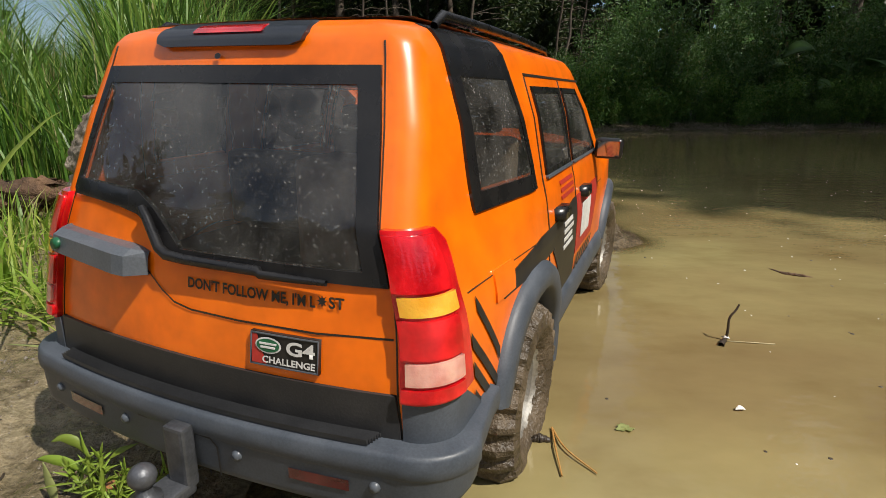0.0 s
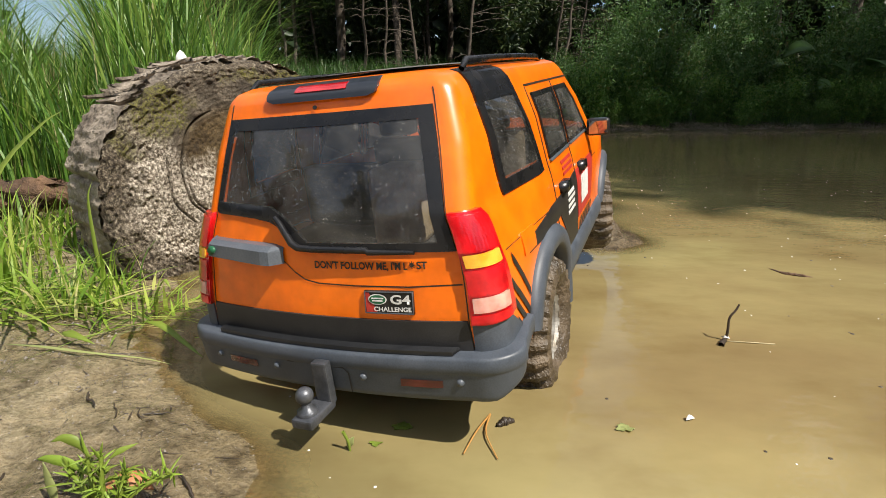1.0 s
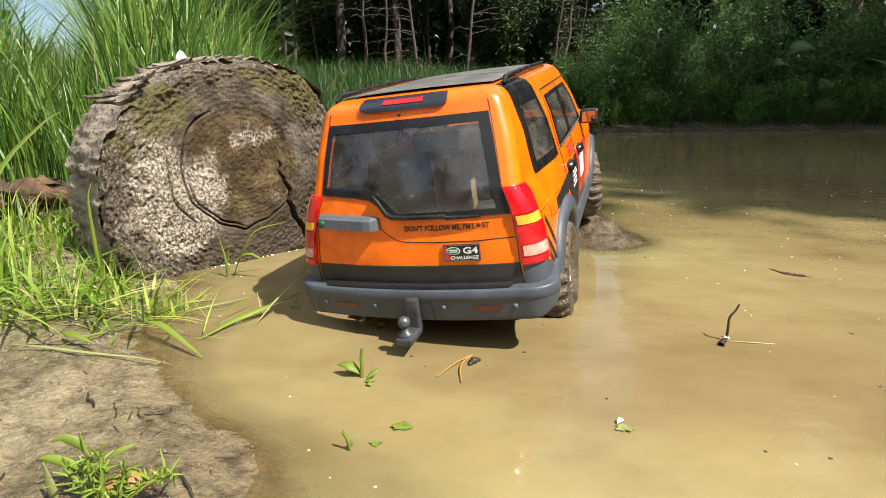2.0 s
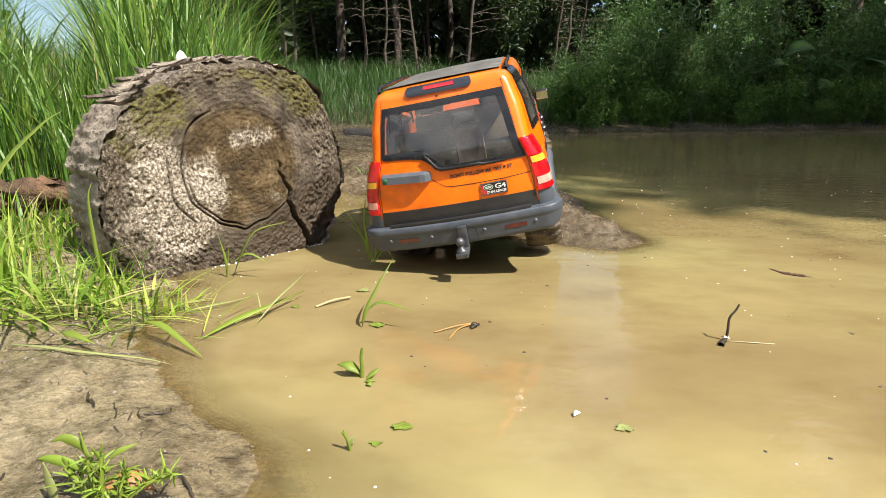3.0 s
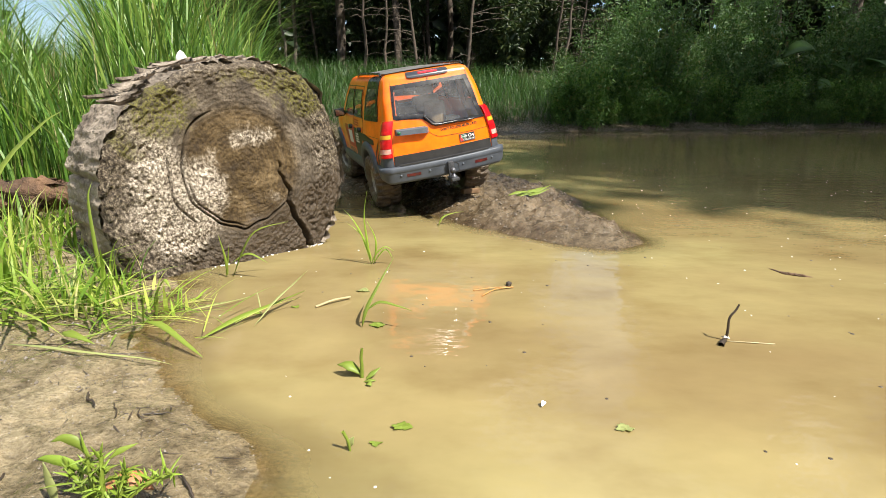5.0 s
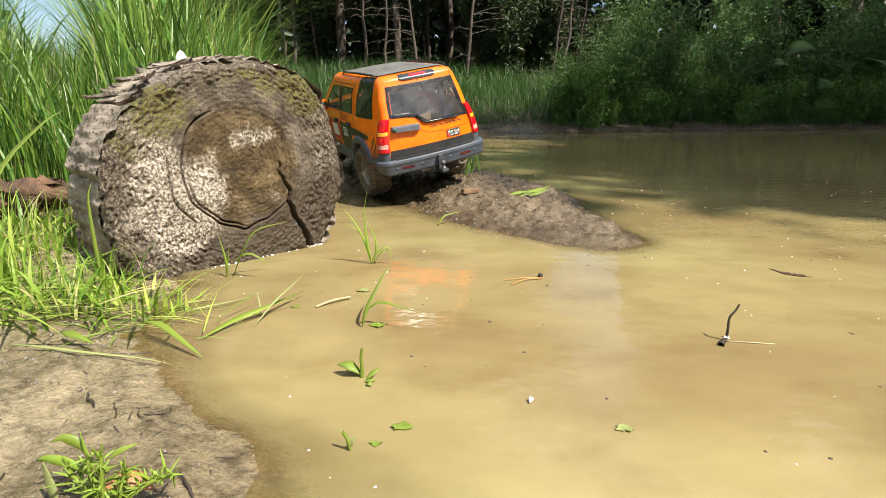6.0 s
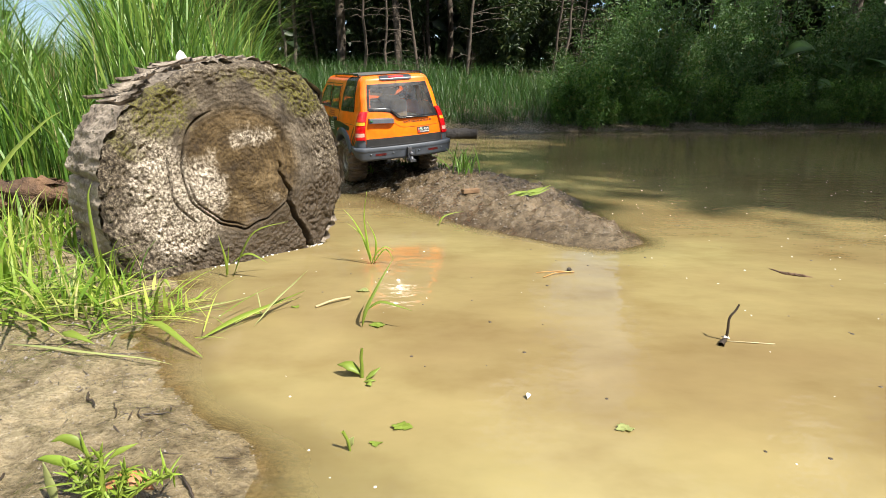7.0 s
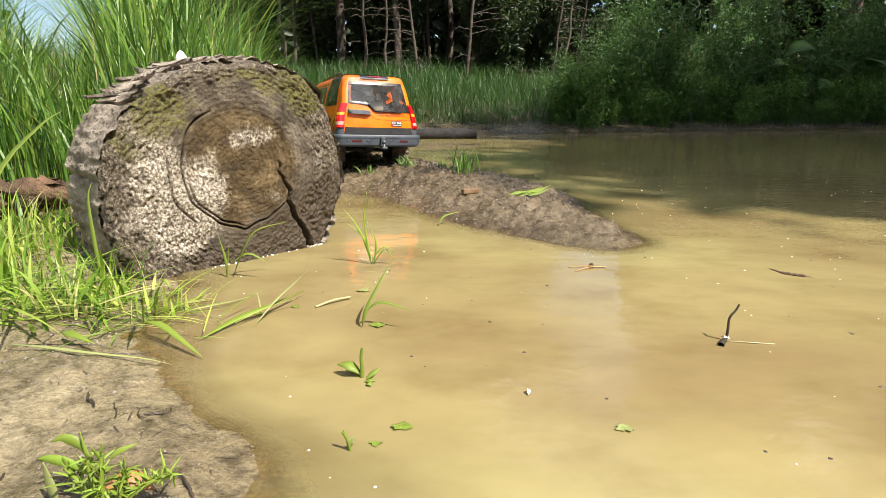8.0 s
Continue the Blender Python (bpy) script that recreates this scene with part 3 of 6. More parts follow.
def on_ground(x, y, low=0.004):
    z = ground_height(x, y)
    keep = z > low
    return np.stack([x, y, z], 1)[keep], keep


# tall reeds behind the log
n = 62000
x, y = rng.uniform(-3.6, -0.42, n), rng.uniform(0.75, 3.6, n)
keep = (y > 0.9) | (x < -0.75)
keep &= (x < -0.16 - 0.18 * y) & (y > -0.9 * x - 1.6)
x, y = x[keep], y[keep]
roots, keep = on_ground(x, y)
azim = np.degrees(np.arctan2(roots[:, 0], roots[:, 1]))
h = rng.uniform(0.16, 0.75, len(roots)) * np.interp(azim, [-46, -38, -36.3, -30.5, -29, -20, -16, -10], [0.95, 0.8, 0.48, 0.48, 1.1, 0.8, 0.3, 0.25])
v, q = blades(roots, h, 0.0016 + 0.0042 * rng.uniform(0, 1, len(roots)) ** 2, rng.uniform(0.0, 0.8, len(roots)), rng, 5, 1.2)
tagged(from_arrays("tall_grass", v, quads=q, mats=[REED]), "tall green reed grass on the bank behind the log", "grass", kind="stuff")

# dry stalks with seed heads among the reeds
n = 170
x, y = rng.uniform(-1.6, -0.45, n), rng.uniform(0.8, 1.6, n)
keep = (x < -0.3 - 0.25 * y) & ((y > 0.95) | (x < -0.75))
roots, keep = on_ground(x[keep], y[keep])
m = len(roots)
v, q = blades(roots, rng.uniform(0.22, 0.46, m), rng.uniform(0.0022, 0.0042, m), rng.uniform(0.1, 0.6, m), rng, 6, 0.5, 0.3)
DRYSTALK = leafy("dry_stalk", [(0.0, (0.30, 0.27, 0.12)), (1.0, (0.48, 0.44, 0.24))], 0.6, 0.25)
tagged(from_arrays("dry_stalks", v, quads=q, mats=[DRYSTALK]), "pale dry grass stalks among the green reeds", "grass", kind="stuff")

# far bank: grass, then leafy herbs
n = 60000
x, y = rng.uniform(-2.2, 6.5, n), rng.uniform(3.2, 6.2, n)
edge = np.interp(x, FAR_X, FAR_Y)
keep = y > edge + 0.22 + 0.12 * fbm(x * 2, y * 2, 2, 9)
roots, keep = on_ground(x[keep], y[keep])
h = rng.uniform(0.08, 0.42, len(roots)) * np.interp(roots[:, 0], [0.6, 1.4], [0.6, 0.75]) * np.interp(roots[:, 1] - np.interp(roots[:, 0], FAR_X, FAR_Y), [0.2, 0.6, 2], [0.4, 0.9, 1.3])
v, q = blades(roots, h, rng.uniform(0.002, 0.0048, len(roots)), rng.uniform(0.0, 1.1, len(roots)), rng, 4, 1.4)
tagged(from_arrays("bank_grass", v, quads=q, mats=[SHADED_BANK]), "dense green grass along the far bank", "grass", kind="stuff")


def herb(seed, height, mat=HERB, label="leafy green shrub on the shaded far bank", size=1.0):
    """A bush of leafy stems."""
    rng = np.random.default_rng(seed)
    thing = new("shrub")
    tagged(thing, label, "shrub", "bank shrubs")
    pieces, spots = [], []
    for k in range(16):
        turn, lean = rng.uniform(0, 2 * np.pi), rng.uniform(0.05, 0.5)
        w = np.linspace(0, 1, 8)
        top = height * rng.uniform(0.6, 1.1)
        stem = np.stack([np.cos(turn) * lean * top * w ** 1.4, np.sin(turn) * lean * top * w ** 1.4, top * w], 1) + rng.normal(size=(8, 3)) * 0.008
        pieces.append(tube(stem, 0.006 * (1.2 - w), 4))
        u = rng.uniform(0.05, 1.0, 190)
        spots.append(np.stack([np.interp(u, w, stem[:, j]) for j in range(3)], 1) + rng.normal(size=(190, 3)) * 0.04)
    v, q = joined(pieces)
    from_arrays("stem", v, quads=q, mats=[mat], parent=thing)
    spots = np.concatenate(spots)
    v, q = leaves(spots, rng.uniform(0.022, 0.058, len(spots)) * size, rng, 0.4, 0.33)
    from_arrays("foliage", v, quads=q, mats=[mat], parent=thing)
    return thing


herbs = [herb(s, h) for s, h in ((31, 0.75), (32, 0.95), (33, 1.2))]
k = 0
for row, (dist, step) in enumerate(((0.55, 0.34), (1.0, 0.38), (1.6, 0.45), (2.4, 0.55))):
    x = 1.0 - 0.1 * row
    while x < 6.2:
        xx, yy = x + rng.uniform(-0.1, 0.1), float(np.interp(x, FAR_X, FAR_Y)) + dist + rng.uniform(-0.15, 0.15)
        m = pose(xx, yy, put(xx, yy) - 0.01, 0, 0, rng.uniform(0, 360))
        m = m @ Matrix.Scale(float(np.interp(xx, [0.9, 1.9], [0.42, 1.0])), 4)
        if k < 3:
            herbs[k].matrix_world = m
        else:
            copy_thing(herbs[k % 3], m)
        k += 1
        x += step

# low leafy growth along the water's edge
# brighter than the shrubs: light on the low bank is put into this green
LIT_LOWHERB = leafy("lit_low_herb_green", [(0.0, (0.05, 0.13, 0.02)), (0.5, (0.12, 0.26, 0.045)), (0.9, (0.22, 0.36, 0.08)), (1.0, (0.32, 0.30, 0.11))], 0.45, 0.42)
low = [herb(41, 0.30, LIT_LOWHERB, "low green herb at the water's edge, leaf colour lightened as if lit", 0.75), herb(42, 0.42, LIT_LOWHERB, "low green herb at the water's edge, leaf colour lightened as if lit", 0.7)]
k = 0
for dist, step in ((0.26, 0.17), (0.44, 0.22), (0.66, 0.32)):
    x = 0.9
    while x < 6.0:
        yy = float(np.interp(x, FAR_X, FAR_Y)) + dist + rng.uniform(-0.09, 0.09)
        m = pose(x, yy, put(x, yy) - 0.01, 0, 0, rng.uniform(0, 360))
        if k < 2:
            low[k].matrix_world = m
        else:
            copy_thing(low[k % 2], m @ Matrix.Scale(rng.uniform(0.45, 1.0), 4))
        k += 1
        x += rng.uniform(0.6, 1.4) * step
# herbs among the reeds behind the log
for x, y, size in ((-1.5, 1.5, 0.8), (-2.0, 2.2, 1.2), (-0.95, 1.75, 0.9), (-2.0, 2.0, 1.0), (-1.15, 2.3, 1.2), (-0.75, 2.0, 0.7), (-2.4, 2.7, 1.4), (-1.3, 1.1, 0.6), (-0.9, 2.6, 0.9)):
    copy_thing(low[k % 2], pose(x, y, put(x, y) - 0.01, 0, 0, rng.uniform(0, 360)) @ Matrix.Scale(size, 4))
    k += 1
# far bushes below the open patch of sky
for x, y in ((-2.4, 4.0), (-2.75, 4.3), (-3.1, 4.5), (-2.6, 4.7), (-3.3, 4.9), (-2.95, 5.0)):
    copy_thing(herbs[k % 3], pose(x, y, put(x, y) - 0.01, 0, 0, rng.uniform(0, 360)) @ Matrix.Scale((0.85, 0.68, 0.55)[k % 3], 4))
    k += 1
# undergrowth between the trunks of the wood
# herb leaf darkened here, so the wood's shade is in the colour
SHADELEAF = leafy("undergrowth_shade_green", [(0.0, (0.016, 0.034, 0.010)), (0.7, (0.035, 0.068, 0.018)), (1.0, (0.085, 0.10, 0.03))])
under = herb(44, 1.2, SHADELEAF, "undergrowth bush between the trunks, shade put into its dark leaf colour", 1.5)
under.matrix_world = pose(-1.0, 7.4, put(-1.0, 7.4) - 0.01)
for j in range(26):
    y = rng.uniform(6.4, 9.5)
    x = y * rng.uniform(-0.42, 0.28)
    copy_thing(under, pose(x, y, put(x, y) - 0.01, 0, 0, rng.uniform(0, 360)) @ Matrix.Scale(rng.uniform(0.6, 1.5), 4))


def sapling(seed, height):
    """A bare young stem with thin level twigs."""
    rng = np.random.default_rng(seed)
    thing = new("sapling")
    tagged(thing, "thin bare sapling with grey-brown twigs at the edge of the wood", "sapling", "saplings")
    u = np.linspace(0, 1, 12)
    path = np.stack([*(np.cumsum(rng.normal(size=(12, 2)) * 0.02, 0).T), u * height - 0.05], 1)
    pieces = [tube(path, 0.016 * (1.15 - u), 6)]
    for j in range(34):
        f, turn = rng.uniform(0.08, 0.95), rng.uniform(0, 2 * np.pi)
        at = np.array([np.interp(f, u, path[:, i]) for i in range(3)])
        w = np.linspace(0, 1, 6)
        reach = rng.uniform(0.15, 0.55)
        limb = at + np.stack([np.cos(turn) * reach * w, np.sin(turn) * reach * w, reach * (0.35 * w - rng.uniform(0.1, 0.6) * w ** 2)], 1) + rng.normal(size=(6, 3)) * 0.014 * w[:, None]
        pieces.append(tube(limb, 0.0042 * (1.15 - w), 4))
    v, q = joined(pieces)
    from_arrays("trunk", v, quads=q, mats=[TWIGBARK], parent=thing)
    return thing


TWIGBARK = plain("sapling_bark", (0.045, 0.034, 0.025), (0.13, 0.10, 0.075), 14, 0.85, bump=0.5, depth=0.004, fine=90)
young = [sapling(51, 2.2), sapling(52, 2.7), sapling(53, 1.8)]
for j in range(14):
    y = rng.uniform(5.8, 8.5)
    x = y * rng.uniform(-0.42, 0.26)
    m = pose(x, y, put(x, y) - 0.01, rng.uniform(-5, 5), rng.uniform(-5, 5), rng.uniform(0, 360))
    if j < 3:
        young[j].matrix_world = m
    else:
        copy_thing(young[j % 3], m)

# far woods that close the view between the trunks
n = 85000
az = rng.uniform(-180, 180, n)
az = az[(az > -29.5) | (az < -37.5)]
far = rng.uniform(12.5, 16, len(az))
pts = np.stack([far * np.sin(np.radians(az)), far * np.cos(np.radians(az)), 0.3 + 5.2 * rng.uniform(0, 1, len(az)) ** 1.3 * (0.6 + 0.4 * np.sin(az * 0.21) ** 2) * (1 - np.exp(-((az - 15) / 3.6) ** 4) * (0.5 + 0.2 * np.sin(az * 4.1)))], 1)
v, q = leaves(pts, rng.uniform(0.22, 0.5, len(pts)), rng, 0.3, 0.5)
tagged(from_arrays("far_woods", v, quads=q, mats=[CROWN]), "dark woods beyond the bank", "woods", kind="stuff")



# ---- the model car ----
K = 0.1  # the car is a one-to-ten model; its shape below is in full-size metres

PAINT = plain("orange_paint", (0.94, 0.165, 0.0015), (0.98, 0.188, 0.002), 30, 0.30, bump=0.0, fine=60, coat=0.3)
GREY = plain("grey_plastic", (0.050, 0.060, 0.076), (0.082, 0.094, 0.114), 60, 0.42, bump=0.12, depth=0.0004, fine=1200, rough2=0.6)
SLATE = plain("handle_grey", (0.075, 0.088, 0.105), (0.11, 0.122, 0.14), 60, 0.35, bump=0.1, depth=0.0003, fine=1200)
NAVY = plain("spoiler_grey", (0.018, 0.022, 0.030), (0.03, 0.035, 0.045), 60, 0.3, bump=0.05, depth=0.0003, fine=1200)
CLAD = plain("dark_cladding", (0.022, 0.022, 0.024), (0.040, 0.039, 0.039), 50, 0.5, bump=0.2, depth=0.0004, fine=1200)
PAD = plain("step_rubber", (0.03, 0.031, 0.034), (0.06, 0.06, 0.062), 60, 0.38, bump=0.1, depth=0.0003, fine=1200, rough2=0.5)
BLACK = plain("black_trim", (0.008, 0.008, 0.009), (0.018, 0.017, 0.017), 60, 0.22, bump=0.05, depth=0.0003, fine=900, rough2=0.35)
DECAL = plain("black_decal", (0.014, 0.013, 0.012), (0.03, 0.026, 0.022), 80, 0.45, bump=0.05, depth=0.0003)
WHITE = plain("white_print", (0.62, 0.61, 0.58), (0.75, 0.74, 0.72), 80, 0.5, bump=0)
REDINK = plain("red_print", (0.42, 0.03, 0.02), (0.5, 0.04, 0.03), 80, 0.45, bump=0)
GREENINK = plain("green_print", (0.01, 0.10, 0.04), (0.02, 0.14, 0.06), 80, 0.4, bump=0)
STEEL = plain("hitch_metal", (0.05, 0.054, 0.06), (0.13, 0.135, 0.15), 90, 0.42, metal=0.5, bump=0.3, depth=0.0005, fine=900)
RIM = plain("muddy_rim", (0.20, 0.165, 0.12), (0.55, 0.54, 0.51), 55, 0.35, metal=0.6, bump=0.3, depth=0.0006, fine=700, rough2=0.7)
TYRE = plain("muddy_tyre", (0.045, 0.034, 0.023), (0.17, 0.125, 0.080), 45, 0.28, bump=0.9, depth=0.002, fine=420, rough2=0.7)
SEAT = plain("seat_tan", (0.42, 0.32, 0.19), (0.55, 0.44, 0.29), 70, 0.7, bump=0.3, depth=0.0006)
INSIDE = plain("cabin_dark", (0.02, 0.02, 0.022), (0.05, 0.048, 0.046), 50, 0.7, bump=0.3, depth=0.0006)
ROOFTOP = plain("roof_panel", (0.13, 0.127, 0.12), (0.24, 0.23, 0.21), 45, 0.28, bump=0.12, depth=0.0004, fine=800, rough2=0.45)


def lens(name, c1, c2, rough=0.12):
    m, nodes, links, p = nodes_of(name)
    n = noise_of(nodes, links, 900.0, 2)
    b = noise_of(nodes, links, 85.0, 3)
    links.new(mixed(nodes, links, ramp(nodes, links, b, [(0.35, (0, 0, 0)), (0.65, (1, 1, 1))]), c1, c2), p.inputs["Base Color"])
    p.inputs["Roughness"].default_value = rough
    p.inputs["Coat Weight"].default_value = 1.0
    p.inputs["Coat Roughness"].default_value = 0.04
    p.inputs["Subsurface Weight"].default_value = 0.25
    p.inputs["Subsurface Scale"].default_value = 0.002
    bumped(nodes, links, p, n, 0.22, 0.0006)
    return m


RED = lens("red_lens", (0.42, 0.003, 0.006), (0.80, 0.012, 0.018))
AMBER = lens("amber_lens", (0.80, 0.36, 0.02), (0.88, 0.50, 0.06))
CLEAR = lens("clear_lens", (0.60, 0.22, 0.18), (0.78, 0.45, 0.36))
DIMRED = lens("reflector_red", (0.06, 0.004, 0.007), (0.11, 0.007, 0.010))


def pane_material(name, tint):
    """Dusty tinted plastic glazing."""
    m, nodes, links, p = nodes_of(name)
    spots = noise_of(nodes, links, 700.0, 3, 0.7)
    film = noise_of(nodes, links, 40.0, 5, 0.6)
    tr = nodes.new("ShaderNodeBsdfTransparent")
    tr.inputs[0].default_value = (tint, tint, tint * 0.97, 1)
    gl = nodes.new("ShaderNodeBsdfGlossy")
    gl.inputs[0].default_value = (1, 1, 1, 1)
    gl.inputs["Roughness"].default_value = 0.03
    fr = nodes.new("ShaderNodeFresnel")
    fr.inputs[0].default_value = 1.65
    clear = nodes.new("ShaderNodeMixShader")
    links.new(fr.outputs[0], clear.inputs[0])
    links.new(tr.outputs[0], clear.inputs[1])
    links.new(gl.outputs[0], clear.inputs[2])
    p.inputs["Base Color"].default_value = (0.34, 0.33, 0.31, 1)
    p.inputs["Roughness"].default_value = 0.8
    dust = nodes.new("ShaderNodeMixShader")
    amount = mixed(nodes, links, 1.0, ramp(nodes, links, spots, [(0.58, (0.0, 0.0, 0.0)), (0.74, (0.45, 0.45, 0.45))]), ramp(nodes, links, film, [(0.38, (0.03, 0.03, 0.03)), (0.78, (0.22, 0.22, 0.22))]), "ADD")
    links.new(amount, dust.inputs[0])
    links.new(clear.outputs[0], dust.inputs[1])
    links.new(p.outputs[0], dust.inputs[2])
    links.new(dust.outputs[0], nodes["Material Output"].inputs[0])
    return m


PANE = pane_material("dusty_window", 0.44)
DARKPANE = pane_material("dark_window", 0.14)

SHELL_Z = [0.45, 0.60, 0.80, 1.00, 1.20, 1.30, 1.60, 1.86, 1.91, 1.935]
SHELL_W = [0.93, 0.95, 0.957, 0.955, 0.925, 0.897, 0.835, 0.745, 0.705, 0.64]
REAR_Z = [0.45, 0.80, 1.13, 1.30, 1.79, 1.88, 1.91, 1.935]
REAR_Y = [-1.095, -1.10, -1.055, -1.01, -0.815, -0.785, -0.755, -0.69]
WIND = 2.25


def dims(z):
    w = float(np.interp(z, SHELL_Z, SHELL_W))
    r = float(np.interp(z, [0.5, 1.3, 1.9], [0.145, 0.105, 0.10]))
    y0 = float(np.interp(z, REAR_Z, REAR_Y))
    return w, r, y0, y0 + bow(z) * ((w - r) / w) ** 2 + r


def bow(z):
    """How far the tail bows out in its middle."""
    return float(np.interp(z, [0.45, 1.0, 1.3, 1.8], [0.095, 0.095, 0.065, 0.05]))


def skin(c, z, off=0.0, side=1):
    """A point of the car's skin: c <= 0 across the tail, 0 to 1 round its corner, above 1 along the flank."""
    w, r, y0, yc = dims(z)
    if c <= 0:
        x = w - r + c
        x, y, nx, ny = x, y0 + bow(z) * (x / w) ** 2, 0.0, -1.0
    elif c < 1:
        a = c * math.pi / 2
        nx, ny = math.sin(a), -math.cos(a)
        x, y = w - r + r * nx, yc + r * ny
    else:
        x, y, nx, ny = w, yc + c - 1, 1.0, 0.0
    x -= float(np.interp(z, [0.5, 0.9, 1.3, 1.8], [0.0, 0.045, 0.10, 0.06])) * min(max(-y / 0.7, 0), 1) * (1 if c > 0 else min(max((x + 0.0) / (w - r), 0), 1) ** 4)
    x -= 0.13 * max(y - 2.5, 0) ** 2
    return side * (x + off * nx), y + off * ny, z


def tail(x, z, off=0.0):
    w, r, y0, yc = dims(z)
    c = abs(x) - (w - r)
    if c > 0:
        c = math.asin(min(1, c / r)) / (math.pi / 2)
    return skin(c, z, off, 1 if x >= 0 else -1)


def flank(side):
    def at(y, z, off=0.0):
        w, r, y0, yc = dims(z)
        c = 1 + y - yc if y >= yc else math.acos(min(1, (yc - y) / r)) / (math.pi / 2)
        return skin(c, z, off, side)
    return at


def corner(side):
    def at(c, z, off=0.0):
        return skin(c, z, off, side)
    return at


def car_part(name, verts, faces, material, parent, label="", smooth=True):
    bm = bmesh.new()
    vs = [bm.verts.new((p[0] * K, p[1] * K, p[2] * K)) for p in verts]
    for f in faces:
        try:
            bm.faces.new([vs[i] for i in f])
        except ValueError:
            pass
    return part(name, bm, material, parent, label, smooth)


def sheet(rows, at, nu=12, off=0.012, thick=0.02):
    """Vertices and faces of a thin panel on the skin; rows of (height, from, to)."""
    front = [at(a + (b - a) * k / (nu - 1), v, off) for v, a, b in rows for k in range(nu)]
    back = [at(a + (b - a) * k / (nu - 1), v, off - thick) for v, a, b in rows for k in range(nu)]
    n, nv = len(front), len(rows)
    faces = [tuple(f) for f in grid_quads(nu, nv)]
    lip = list(front)
    edge = [*range(nu), *[nu * k + nu - 1 for k in range(1, nv)], *[nu * (nv - 1) + k for k in range(nu - 2, -1, -1)], *[nu * k for k in range(nv - 2, 0, -1)]]
    for a, b in zip(edge, edge[1:] + edge[:1]):
        faces.append((a + n, b + n, b + 2 * n, a + 2 * n))
    return front + lip + back, faces


def together(*pieces):
    verts, faces = [], []
    for v, f in pieces:
        faces += [tuple(i + len(verts) for i in t) for t in f]
        verts += v
    return verts, faces


def span(*keys, n=10):
    """Rows of a panel, interpolated between (height, from, to) keys."""
    zs = np.array([k[0] for k in keys])
    out = []
    for z in np.unique(np.concatenate([np.linspace(zs[0], zs[-1], n), zs])):
        out.append((float(z), float(np.interp(z, zs, [k[1] for k in keys])), float(np.interp(z, zs, [k[2] for k in keys]))))
    return out


def box(x0, x1, y0, y1, z0, z1, bevel=0.02):
    bm = bmesh.new()
    bmesh.ops.create_cube(bm, size=1)
    for v in bm.verts:
        v.co = Vector(((x0 + x1) / 2 + v.co.x * (x1 - x0), (y0 + y1) / 2 + v.co.y * (y1 - y0), (z0 + z1) / 2 + v.co.z * (z1 - z0)))
    if bevel:
        bmesh.ops.bevel(bm, geom=bm.edges[:], offset=bevel, segments=2, affect="EDGES", profile=0.6)
    bm.verts.index_update()
    out = [tuple(v.co) for v in bm.verts], [tuple(v.index for v in f.verts) for f in bm.faces]
    bm.free()
    return out


def wind_y(z):
    return WIND - max(z - 1.3, 0) * 1.12


def rear_open(x, z):
    if not 1.155 < z < 1.74:
        return False
    lim = np.interp(z, [1.13, 1.79], [0.70, 0.60]) - 0.045
    return -lim < x < lim and (z > 1.345 or x > np.interp(z, [1.17, 1.20, 1.30, 1.345], [-0.07, -0.11, -0.24, -0.34]))


def quarter_open(y, z):
    return 1.36 < z < 1.76 and -0.46 < y - (1.36 - z) * 0.06 < 0.05


def door_open(y, z):
    if not 1.33 < z < 1.72:
        return False
    return 0.37 < y < 0.98 or (1.10 < y < 1.93 - (z - 1.33) * 1.05)


def arch_low(y):
    for yc in (0.0, 2.885):
        if abs(y - yc) < 0.50:
            return 0.37 + math.sqrt(0.50 ** 2 - (y - yc) ** 2)
    return 0.50


